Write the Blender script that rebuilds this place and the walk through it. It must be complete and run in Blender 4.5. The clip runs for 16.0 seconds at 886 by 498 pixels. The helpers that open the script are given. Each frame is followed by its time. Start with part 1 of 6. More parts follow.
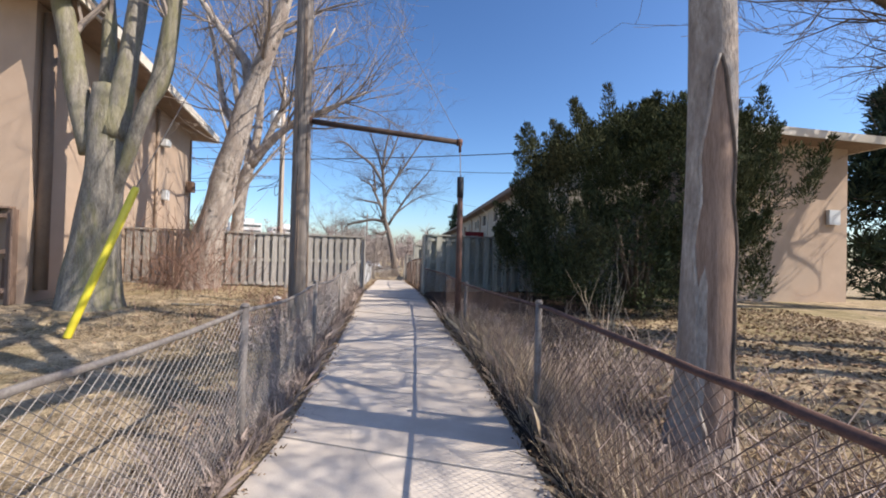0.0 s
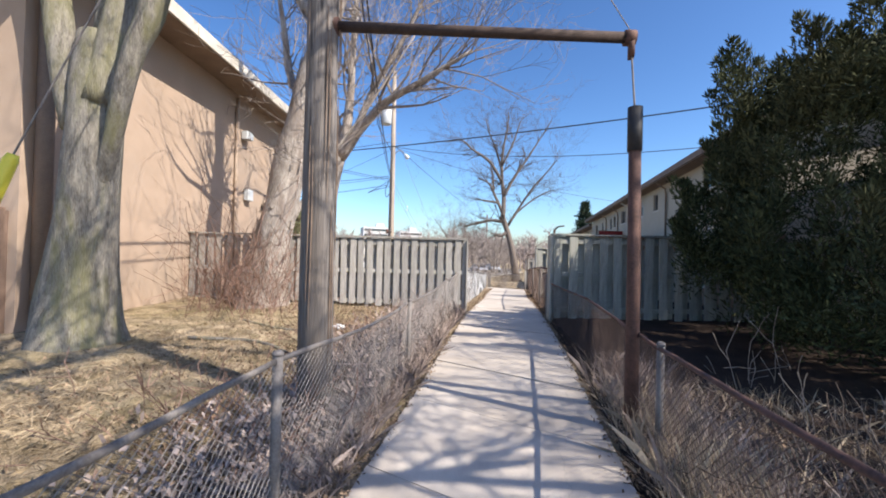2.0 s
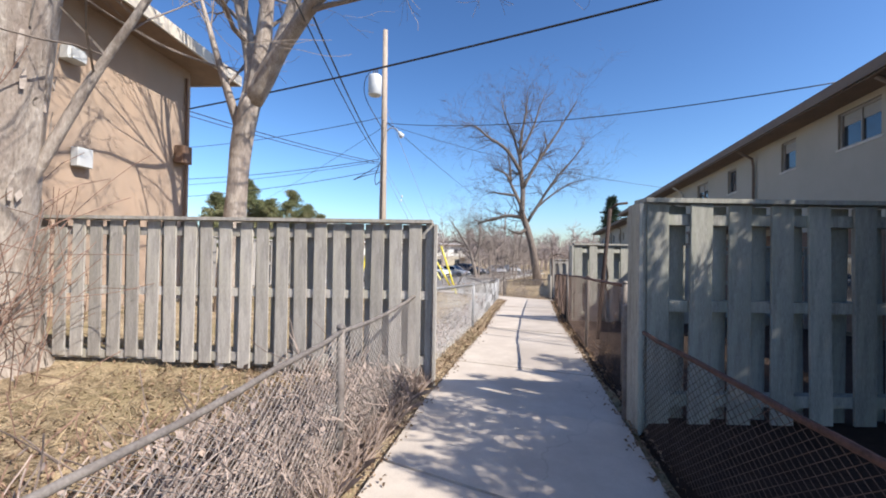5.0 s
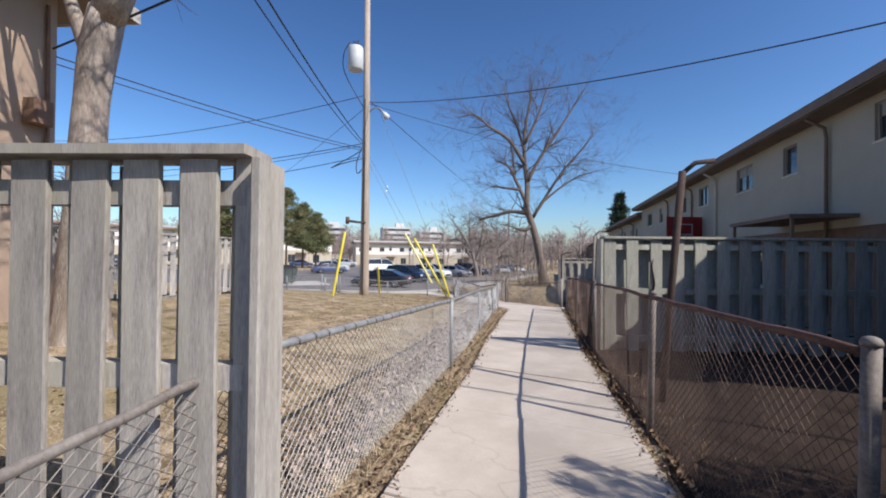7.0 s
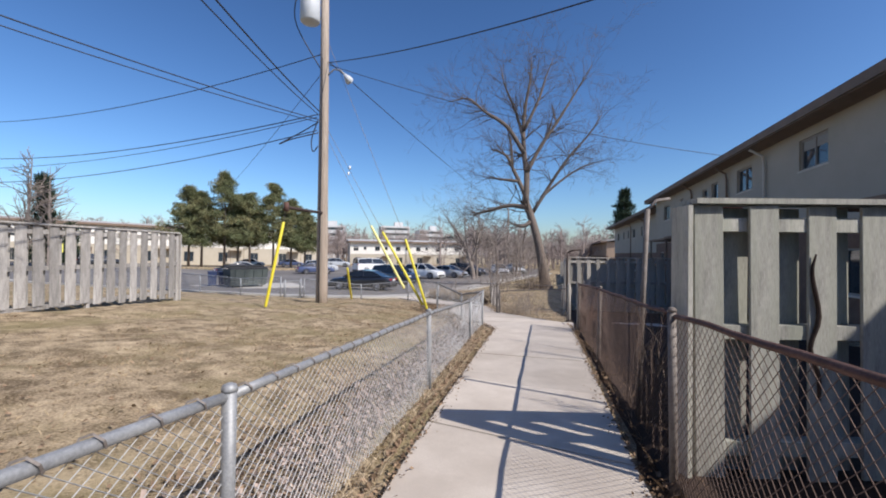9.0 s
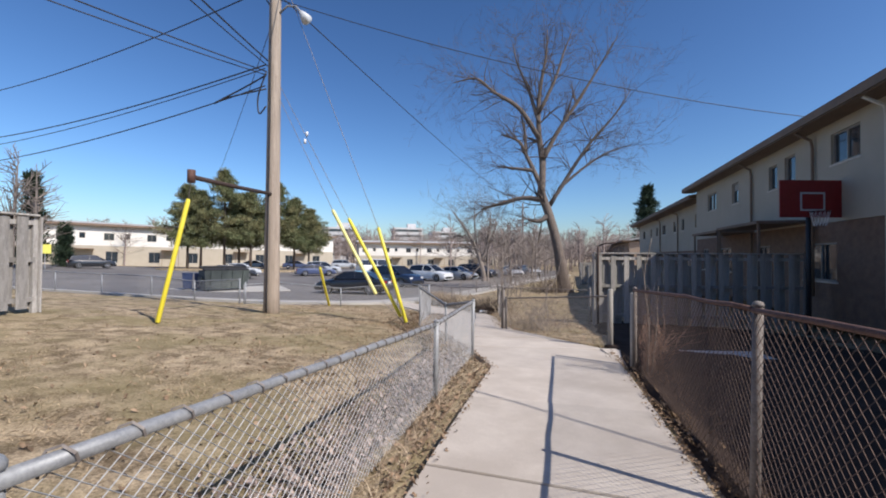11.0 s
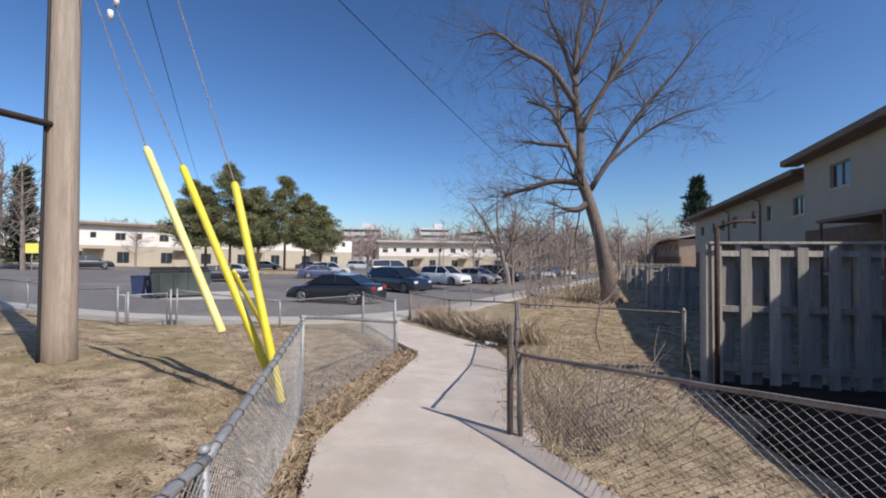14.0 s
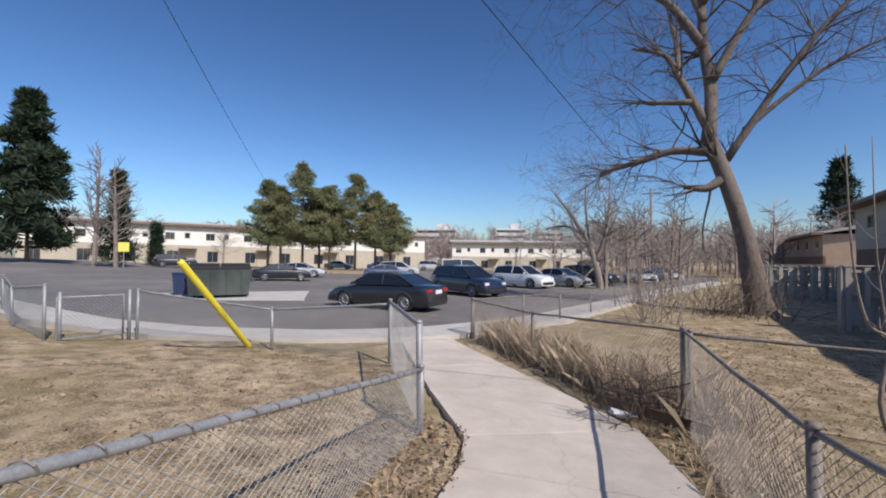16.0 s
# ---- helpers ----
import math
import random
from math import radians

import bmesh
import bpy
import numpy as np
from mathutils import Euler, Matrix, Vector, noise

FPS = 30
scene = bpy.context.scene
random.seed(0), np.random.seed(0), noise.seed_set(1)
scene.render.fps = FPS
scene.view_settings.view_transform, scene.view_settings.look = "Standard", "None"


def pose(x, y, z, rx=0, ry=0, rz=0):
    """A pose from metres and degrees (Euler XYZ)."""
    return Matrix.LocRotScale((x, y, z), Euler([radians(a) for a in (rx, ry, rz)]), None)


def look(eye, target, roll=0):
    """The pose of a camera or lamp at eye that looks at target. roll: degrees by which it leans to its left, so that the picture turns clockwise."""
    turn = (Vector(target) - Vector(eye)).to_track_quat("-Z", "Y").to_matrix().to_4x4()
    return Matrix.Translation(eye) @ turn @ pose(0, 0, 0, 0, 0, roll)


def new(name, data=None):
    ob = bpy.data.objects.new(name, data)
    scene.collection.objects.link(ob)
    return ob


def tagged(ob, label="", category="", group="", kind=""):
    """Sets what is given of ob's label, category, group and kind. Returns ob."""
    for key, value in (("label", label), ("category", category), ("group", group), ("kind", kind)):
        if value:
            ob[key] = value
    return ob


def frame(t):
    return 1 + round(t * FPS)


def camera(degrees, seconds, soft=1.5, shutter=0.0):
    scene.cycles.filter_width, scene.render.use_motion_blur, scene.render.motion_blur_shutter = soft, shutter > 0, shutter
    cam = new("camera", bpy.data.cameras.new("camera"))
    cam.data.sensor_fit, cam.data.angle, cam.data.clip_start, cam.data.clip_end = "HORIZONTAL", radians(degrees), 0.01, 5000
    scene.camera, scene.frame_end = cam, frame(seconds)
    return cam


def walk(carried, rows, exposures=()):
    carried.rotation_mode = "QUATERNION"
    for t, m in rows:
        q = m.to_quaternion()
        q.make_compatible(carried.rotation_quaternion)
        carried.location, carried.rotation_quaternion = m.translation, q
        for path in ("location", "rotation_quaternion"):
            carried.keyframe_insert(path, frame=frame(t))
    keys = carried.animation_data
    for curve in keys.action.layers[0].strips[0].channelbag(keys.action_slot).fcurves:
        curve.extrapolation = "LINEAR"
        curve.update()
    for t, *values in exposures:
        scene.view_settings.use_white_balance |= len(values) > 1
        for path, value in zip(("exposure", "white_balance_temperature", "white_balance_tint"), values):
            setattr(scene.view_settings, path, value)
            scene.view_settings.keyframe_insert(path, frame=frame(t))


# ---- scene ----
# camera and its walk
cam = camera(93.9, 16.0, soft=1.9)
METRES, EYE, TILT, LEAN, TURN = 31.5, 1.42, 0.0, 0.0, 0.0
ROWS = [
    (0.0, 0.0, 0.0, 0.0, -0.02, 0.91, -1.58),
    (0.5, 0.0004, 0.0291, 0.0024, 4.99, 0.8, -1.47),
    (1.0, -0.0022, 0.0597, 0.0038, 11.15, 0.78, -1.45),
    (1.5, -0.003, 0.0898, 0.0051, 13.96, 0.77, -1.4),
    (2.0, -0.0078, 0.1206, 0.005, 16.76, 0.72, -1.38),
    (2.5, -0.0109, 0.1503, 0.0057, 16.93, 0.76, -1.28),
    (3.0, -0.0152, 0.1794, 0.0055, 18.71, 0.78, -1.03),
    (3.5, -0.0156, 0.2084, 0.0061, 18.86, 0.8, -1.11),
    (4.0, -0.0217, 0.2367, 0.0056, 19.13, 0.74, -1.02),
    (4.5, -0.0225, 0.2656, 0.0059, 19.18, 0.82, -0.98),
    (5.0, -0.0306, 0.2925, 0.0057, 19.5, 0.74, -0.9),
    (7.5, -0.0489, 0.4179, 0.0057, 20.22, 0.62, -0.56),
    (8.0, -0.0531, 0.4499, 0.0044, 20.32, 0.59, -0.52),
    (8.5, -0.0543, 0.4833, 0.0044, 19.43, 0.56, -0.57),
    (9.0, -0.0602, 0.5144, 0.0036, 20.27, 0.57, -0.57),
    (11.5, -0.087, 0.6735, -0.0059, 22.37, 0.89, -0.39),
    (12.0, -0.0926, 0.7072, -0.0071, 21.93, 0.92, -0.39),
    (12.5, -0.0946, 0.7417, -0.0067, 21.29, 0.91, -0.43),
    (13.0, -0.1028, 0.7731, -0.0068, 22.16, 0.94, -0.43),
    (13.5, -0.1101, 0.8066, -0.0072, 22.68, 0.94, -0.44),
    (14.0, -0.1239, 0.8371, -0.0082, 26.37, 1.0, -0.4),
    (14.5, -0.1368, 0.8698, -0.0096, 28.81, 1.04, -0.46),
    (15.0, -0.1542, 0.9021, -0.0126, 33.39, 1.11, -0.45),
    (15.5, -0.1708, 0.9377, -0.0149, 34.72, 1.13, -0.51),
    (16.0, -0.1908, 0.9696, -0.0175, 36.86, 1.16, -0.51),
]
walk(cam, [(t, pose(0, 0, EYE, TILT, LEAN, TURN) @ pose(METRES * x, METRES * y, METRES * z, 90 + pitch, roll, yaw)) for t, x, y, z, yaw, pitch, roll in ROWS],
     exposures=[(0.0, 0.62, 6650, 13), (0.5, 0.76, 6600, 13), (2.0, 0.78, 6450, 12), (4.0, 0.66, 6400, 12), (5.0, 0.63, 6400, 12), (7.5, 0.14, 6250, 13), (9.0, 0.12, 6250, 13), (16.0, -0.04, 6350, 14)])

# world, sun
SUN_EL, SUN_DIR = radians(43.2), Vector((0.968, -0.25, 0)).normalized()
world = bpy.data.worlds.new("sky")
scene.world = world
world.use_nodes = True
wn = world.node_tree.nodes
sky = wn.new("ShaderNodeTexSky")
sky.sky_type = "NISHITA"
sky.sun_disc = False
sky.sun_elevation = SUN_EL
sky.sun_rotation = math.atan2(SUN_DIR.x, SUN_DIR.y)
sky.air_density, sky.dust_density, sky.ozone_density = 1.0, 1.0, 4.0
wn["Background"].inputs["Strength"].default_value = 0.076
deep = wn.new("ShaderNodeHueSaturation")
deep.inputs["Saturation"].default_value = 1.05
deep.inputs["Hue"].default_value = 0.497
world.node_tree.links.new(sky.outputs[0], deep.inputs["Color"])
steep = wn.new("ShaderNodeGamma")
steep.inputs["Gamma"].default_value = 1.35
world.node_tree.links.new(deep.outputs[0], steep.inputs["Color"])
world.node_tree.links.new(steep.outputs[0], wn["Background"].inputs["Color"])
sun = new("sun", bpy.data.lights.new("sun", "SUN"))
sun.data.energy, sun.data.angle, sun.data.color = 5.0, radians(0.4), (1.0, 0.92, 0.80)
sun_to = Vector((SUN_DIR.x * math.cos(SUN_EL), SUN_DIR.y * math.cos(SUN_EL), math.sin(SUN_EL)))
sun.matrix_world = look(sun_to * 60, (0, 0, 0))


# ---- materials ----
def mat(name, a, b, scale=8.0, rough=0.8, bump=0.3, fine=60.0, c=None, metal=0.0, stretch=(1, 1, 1), coat=0.0, bdist=0.02, vary=0.0, big=0.35):
    """Two-scale noise between colours a and b, blotches of c, and a fine bump. vary: lightness by the object's random number."""
    m = bpy.data.materials.new(name)
    m.use_nodes = True
    nt = m.node_tree
    n, l = nt.nodes, nt.links
    p = n["Principled BSDF"]
    co = n.new("ShaderNodeTexCoord")
    mp = n.new("ShaderNodeMapping")
    mp.inputs["Scale"].default_value = stretch
    l.new(co.outputs["Object"], mp.inputs["Vector"])
    n1, n2, n3 = (n.new("ShaderNodeTexNoise") for _ in range(3))
    for nn, s, d in ((n1, scale, 6), (n2, fine, 4), (n3, big, 5)):
        nn.inputs["Scale"].default_value = s
        nn.inputs["Detail"].default_value = d
        nn.inputs["Roughness"].default_value = 0.65
        l.new(mp.outputs[0], nn.inputs["Vector"])
    mixn = n.new("ShaderNodeMath")
    mixn.operation = "MULTIPLY_ADD"
    mixn.inputs[1].default_value = 0.45
    l.new(n2.outputs["Fac"], mixn.inputs[0])
    sc = n.new("ShaderNodeMath")
    sc.operation = "MULTIPLY"
    sc.inputs[1].default_value = 0.55
    l.new(n1.outputs["Fac"], sc.inputs[0])
    l.new(sc.outputs[0], mixn.inputs[2])
    r = n.new("ShaderNodeValToRGB")
    r.color_ramp.elements[0].position, r.color_ramp.elements[1].position = 0.36, 0.66
    r.color_ramp.elements[0].color, r.color_ramp.elements[1].color = (*a, 1), (*b, 1)
    l.new(mixn.outputs[0], r.inputs[0])
    col = r.outputs[0]
    if c:
        r2 = n.new("ShaderNodeValToRGB")
        r2.color_ramp.elements[0].position, r2.color_ramp.elements[1].position = 0.46, 0.62
        l.new(n3.outputs["Fac"], r2.inputs[0])
        mx = n.new("ShaderNodeMix")
        mx.data_type = "RGBA"
        l.new(r2.outputs[0], mx.inputs["Factor"])
        l.new(col, mx.inputs["A"])
        mx.inputs["B"].default_value = (*c, 1)
        half = n.new("ShaderNodeMath")
        half.operation = "MULTIPLY"
        half.inputs[1].default_value = 0.7
        l.new(r2.outputs[0], half.inputs[0])
        l.new(half.outputs[0], mx.inputs["Factor"])
        col = mx.outputs["Result"]
    if vary:
        oi = n.new("ShaderNodeObjectInfo")
        hv = n.new("ShaderNodeHueSaturation")
        mr = n.new("ShaderNodeMapRange")
        mr.inputs["To Min"].default_value, mr.inputs["To Max"].default_value = 1 - vary, 1 + vary
        l.new(oi.outputs["Random"], mr.inputs["Value"])
        l.new(mr.outputs[0], hv.inputs["Value"])
        l.new(col, hv.inputs["Color"])
        col = hv.outputs[0]
    l.new(col, p.inputs["Base Color"])
    p.inputs["Roughness"].default_value = rough
    p.inputs["Metallic"].default_value = metal
    if coat:
        p.inputs["Coat Weight"].default_value = coat
        p.inputs["Coat Roughness"].default_value = 0.08
    if bump:
        bp = n.new("ShaderNodeBump")
        bp.inputs["Strength"].default_value = bump
        bp.inputs["Distance"].default_value = bdist
        l.new(mixn.outputs[0], bp.inputs["Height"])
        l.new(bp.outputs[0], p.inputs["Normal"])
    return m


def island(m, lo=0.6, hi=1.4):
    """Vary the base colour's lightness piece by piece of a joined mesh."""
    n, l = m.node_tree.nodes, m.node_tree.links
    p = n["Principled BSDF"]
    src = p.inputs["Base Color"].links[0].from_socket
    g, mr, hv = n.new("ShaderNodeNewGeometry"), n.new("ShaderNodeMapRange"), n.new("ShaderNodeHueSaturation")
    mr.inputs["To Min"].default_value, mr.inputs["To Max"].default_value = lo, hi
    l.new(g.outputs["Random Per Island"], mr.inputs["Value"])
    l.new(mr.outputs[0], hv.inputs["Value"])
    l.new(src, hv.inputs["Color"])
    l.new(hv.outputs[0], p.inputs["Base Color"])
    return m


M_LAWN = mat("dry_lawn", (0.15, 0.112, 0.07), (0.54, 0.43, 0.29), 3.0, 0.95, 1.0, 42, c=(0.25, 0.21, 0.11), bdist=0.04, big=0.5)
M_LAWNG = island(mat("matted_grass", (0.25, 0.19, 0.12), (0.55, 0.44, 0.30), 1.5, 0.95, 0, 20, c=(0.30, 0.235, 0.14)), 0.55, 1.35)
M_CONC = mat("path_concrete", (0.45, 0.395, 0.34), (0.60, 0.54, 0.47), 2.5, 0.9, 0.3, 110, c=(0.42, 0.365, 0.31), bdist=0.006, vary=0.05, big=0.9)
def cracked(m, scale, width, dark):
    """Thin wandering cracks in a slab material."""
    n, l = m.node_tree.nodes, m.node_tree.links
    p = n["Principled BSDF"]
    src = p.inputs["Base Color"].links[0].from_socket
    co, vo, wob, add = n.new("ShaderNodeTexCoord"), n.new("ShaderNodeTexVoronoi"), n.new("ShaderNodeTexNoise"), n.new("ShaderNodeMix")
    vo.feature = "DISTANCE_TO_EDGE"
    vo.inputs["Scale"].default_value = scale
    wob.inputs["Scale"].default_value = 2.2
    wob.inputs["Detail"].default_value = 5
    add.data_type = "RGBA"
    add.blend_type = "ADD"
    add.inputs["Factor"].default_value = 0.55
    l.new(co.outputs["Object"], wob.inputs["Vector"])
    l.new(co.outputs["Object"], add.inputs["A"])
    l.new(wob.outputs["Color"], add.inputs["B"])
    l.new(add.outputs["Result"], vo.inputs["Vector"])
    mr, mx = n.new("ShaderNodeMapRange"), n.new("ShaderNodeMix")
    mr.inputs["From Max"].default_value = width
    mr.inputs["To Min"].default_value, mr.inputs["To Max"].default_value = 0.22, 0.0
    l.new(vo.outputs["Distance"], mr.inputs["Value"])
    mx.data_type = "RGBA"
    l.new(mr.outputs[0], mx.inputs["Factor"])
    l.new(src, mx.inputs["A"])
    mx.inputs["B"].default_value = (*dark, 1)
    l.new(mx.outputs["Result"], p.inputs["Base Color"])
    return m


cracked(M_CONC, 0.32, 0.004, (0.16, 0.14, 0.12))
M_ASPH = mat("asphalt", (0.105, 0.098, 0.094), (0.18, 0.168, 0.16), 1.2, 0.9, 0.4, 140, c=(0.215, 0.20, 0.188), bdist=0.008, big=0.12)
# soil colour darkened to carry the yards' shade as well
M_SOILSHADE = mat("soil_with_shade", (0.026, 0.019, 0.015), (0.065, 0.045, 0.036), 3.0, 0.95, 0.9, 45, c=(0.038, 0.027, 0.022), bdist=0.04, big=0.7)
M_PAVE = mat("apron_concrete", (0.38, 0.36, 0.33), (0.52, 0.50, 0.46), 2.0, 0.9, 0.2, 90, bdist=0.006)
M_GALV = mat("galvanised_steel", (0.21, 0.22, 0.235), (0.38, 0.395, 0.41), 6, 0.55, 0.25, 90, metal=0.3, bdist=0.003)
M_OLD = mat("old_dull_steel", (0.13, 0.11, 0.10), (0.30, 0.275, 0.255), 7, 0.75, 0.4, 70, metal=0.25, bdist=0.004)
M_OLDW = mat("old_dull_wire", (0.20, 0.18, 0.165), (0.36, 0.33, 0.305), 6, 0.6, 0.0, 40, metal=0.25)
M_GALVW = mat("galvanised_wire", (0.34, 0.35, 0.36), (0.50, 0.50, 0.50), 6, 0.5, 0.0, 40, metal=0.35)
M_RUST = mat("rusted_steel", (0.06, 0.034, 0.028), (0.175, 0.093, 0.073), 9, 0.8, 0.4, 70, metal=0.2, bdist=0.004)
M_RUSTD = mat("dark_rusted_steel", (0.03, 0.02, 0.017), (0.085, 0.055, 0.045), 9, 0.85, 0.4, 70, metal=0.1, bdist=0.004)
M_RUSTW = mat("rusted_wire", (0.055, 0.034, 0.028), (0.145, 0.095, 0.075), 9, 0.75, 0.0, 40, metal=0.2)
M_BOARD = mat("weathered_boards", (0.22, 0.205, 0.19), (0.54, 0.51, 0.475), 3, 0.85, 0.5, 30, c=(0.36, 0.34, 0.27), stretch=(6, 6, 0.7), bdist=0.006, vary=0.22, big=0.8)
M_BOARDG = mat("greenish_boards", (0.20, 0.20, 0.18), (0.54, 0.53, 0.475), 3, 0.85, 0.5, 30, c=(0.33, 0.345, 0.28), stretch=(6, 6, 0.7), bdist=0.006, vary=0.18, big=0.8)
M_BOARDD = mat("old_grey_boards", (0.18, 0.17, 0.16), (0.54, 0.52, 0.49), 3, 0.9, 0.5, 30, c=(0.20, 0.185, 0.165), stretch=(6, 6, 0.7), bdist=0.006, vary=0.25, big=0.8)
M_BOARDB = mat("brown_boards", (0.12, 0.08, 0.06), (0.25, 0.17, 0.13), 3, 0.85, 0.5, 30, stretch=(6, 6, 0.7), bdist=0.006, vary=0.2)
M_POLE = mat("pole_timber", (0.04, 0.033, 0.03), (0.36, 0.325, 0.30), 4, 0.9, 1.0, 14, stretch=(4.5, 4.5, 0.22), bdist=0.02, c=(0.13, 0.105, 0.085), big=0.5)
M_POLEL = mat("pale_pole_timber", (0.24, 0.19, 0.15), (0.50, 0.42, 0.34), 4, 0.85, 0.7, 24, stretch=(6, 6, 0.3), bdist=0.012, c=(0.30, 0.25, 0.20), big=0.4)
M_BARK = mat("grey_bark", (0.10, 0.088, 0.072), (0.36, 0.33, 0.28), 5, 0.95, 1.0, 24, c=(0.20, 0.19, 0.085), stretch=(2.6, 2.6, 0.6), bdist=0.04, big=1.1)
M_BARKW = mat("pale_bark", (0.20, 0.165, 0.14), (0.56, 0.50, 0.44), 4, 0.95, 1.0, 20, c=(0.23, 0.18, 0.15), stretch=(2.2, 2.2, 0.7), bdist=0.03, big=1.2)
M_BARKD = mat("brown_bark", (0.06, 0.045, 0.036), (0.17, 0.13, 0.105), 5, 0.95, 0.8, 22, stretch=(2.2, 2.2, 0.8), bdist=0.03)
M_BARKG = mat("weathered_grey_bark", (0.075, 0.06, 0.05), (0.26, 0.21, 0.175), 5, 0.95, 1.0, 22, stretch=(2.2, 2.2, 0.6), bdist=0.04, c=(0.17, 0.135, 0.11), big=0.9)
M_SUCK = mat("reddish_suckers", (0.15, 0.085, 0.06), (0.32, 0.20, 0.15), 3, 0.9, 0, 20)
M_WOODR = mat("bare_reddish_wood", (0.16, 0.10, 0.07), (0.36, 0.25, 0.19), 4, 0.85, 0.7, 26, stretch=(6, 6, 0.5), bdist=0.01)
M_FLAKE = mat("bark_flakes", (0.20, 0.165, 0.14), (0.46, 0.405, 0.36), 3, 0.95, 0.3, 20, bdist=0.01)
M_TWIG = mat("twigs", (0.17, 0.14, 0.12), (0.33, 0.285, 0.25), 3, 0.9, 0, 20)
# twigs of the far woods, paler than M_TWIG: distance haze is in the colour
M_HAZEWOOD = mat("far_twigs_with_haze", (0.25, 0.20, 0.18), (0.38, 0.32, 0.29), 1, 0.95, 0, 10)
M_JUN = island(mat("juniper_needles", (0.013, 0.022, 0.011), (0.105, 0.12, 0.057), 2.6, 0.85, 0, 30, c=(0.085, 0.085, 0.045)), 0.5, 1.6)
M_PINE = island(mat("pine_needles", (0.075, 0.10, 0.05), (0.20, 0.205, 0.10), 1, 0.85, 0, 20, c=(0.25, 0.215, 0.11)), 0.6, 1.5)
M_SPR = island(mat("spruce_needles", (0.02, 0.035, 0.025), (0.05, 0.07, 0.04), 1, 0.8, 0, 20), 0.6, 1.5)
island(M_FLAKE, 0.55, 1.3)
M_GRASS = island(mat("dry_grass", (0.36, 0.285, 0.19), (0.60, 0.50, 0.37), 2, 0.9, 0, 20, c=(0.42, 0.33, 0.25)), 0.55, 1.35)
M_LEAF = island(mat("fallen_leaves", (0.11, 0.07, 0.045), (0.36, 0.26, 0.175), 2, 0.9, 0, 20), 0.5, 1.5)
M_SCRUB = island(mat("dry_scrub", (0.26, 0.20, 0.17), (0.50, 0.405, 0.355), 2, 0.9, 0, 20), 0.5, 1.2)
M_STUC = mat("tan_stucco", (0.36, 0.265, 0.195), (0.46, 0.345, 0.26), 1.2, 0.95, 0.3, 120, c=(0.37, 0.29, 0.225), bdist=0.01, big=0.5)
M_CREAM = mat("cream_siding", (0.39, 0.35, 0.275), (0.475, 0.425, 0.345), 0.8, 0.85, 0.1, 60, bdist=0.004)
M_BRICK = mat("brown_brick", (0.14, 0.085, 0.06), (0.25, 0.16, 0.11), 4, 0.9, 0.3, 60, bdist=0.01)
M_WHITEW = mat("white_siding", (0.66, 0.64, 0.59), (0.80, 0.78, 0.72), 0.6, 0.85, 0.1, 40, bdist=0.004)
M_FASCIA = mat("pale_fascia", (0.55, 0.50, 0.42), (0.70, 0.66, 0.58), 2, 0.7, 0.1, 50, bdist=0.004)
M_SOFFIT = mat("brown_soffit", (0.16, 0.11, 0.08), (0.25, 0.18, 0.13), 2, 0.8, 0.1, 50, bdist=0.004)
M_ROOF = mat("roof_gravel", (0.34, 0.33, 0.32), (0.50, 0.49, 0.47), 4, 0.95, 0.4, 90, bdist=0.01)
M_FRAME = mat("window_frame", (0.28, 0.25, 0.22), (0.36, 0.33, 0.29), 5, 0.5, 0, 40)
M_BLIND = mat("blinds", (0.30, 0.28, 0.25), (0.42, 0.40, 0.36), 3, 0.9, 0, 40, stretch=(1, 1, 20))
M_DARK = mat("interior_shade", (0.02, 0.02, 0.02), (0.04, 0.04, 0.045), 3, 0.9, 0, 40)
M_YEL = mat("yellow_plastic", (0.68, 0.58, 0.03), (0.82, 0.71, 0.06), 4, 0.45, 0.1, 50, c=(0.66, 0.56, 0.08), bdist=0.003)
M_YELP = mat("faded_yellow_plastic", (0.72, 0.66, 0.20), (0.85, 0.80, 0.36), 4, 0.5, 0.1, 50, bdist=0.003)
M_WIRE = mat("black_cable", (0.015, 0.015, 0.018), (0.03, 0.03, 0.035), 5, 0.6, 0, 40)
M_STEELW = mat("steel_strand", (0.35, 0.35, 0.36), (0.5, 0.5, 0.5), 5, 0.5, 0, 40, metal=0.5)
M_GREYM = mat("grey_paint", (0.46, 0.48, 0.49), (0.58, 0.60, 0.61), 3, 0.5, 0.1, 60, bdist=0.003)
M_TYRE = mat("tyre_rubber", (0.015, 0.015, 0.015), (0.03, 0.03, 0.03), 9, 0.85, 0.1, 60, bdist=0.003)
M_RIM = mat("alloy_rim", (0.45, 0.45, 0.46), (0.6, 0.6, 0.62), 9, 0.3, 0, 60, metal=0.9)
M_LAMPW = mat("clear_lamp", (0.6, 0.6, 0.6), (0.75, 0.75, 0.75), 9, 0.15, 0, 60)
M_LAMPR = mat("red_lamp", (0.35, 0.02, 0.02), (0.5, 0.03, 0.03), 9, 0.2, 0, 60)
M_REDM = mat("red_board", (0.23, 0.015, 0.015), (0.32, 0.025, 0.025), 5, 0.5, 0, 60)
M_GREEN = mat("green_dumpster_paint", (0.04, 0.05, 0.05), (0.07, 0.083, 0.082), 2, 0.55, 0.2, 40, c=(0.10, 0.12, 0.11), bdist=0.005)
M_BLUE = mat("blue_plastic", (0.02, 0.035, 0.09), (0.035, 0.055, 0.13), 3, 0.5, 0, 40)
M_WHITEP = mat("white_plastic", (0.70, 0.70, 0.70), (0.85, 0.85, 0.85), 6, 0.4, 0.4, 40)
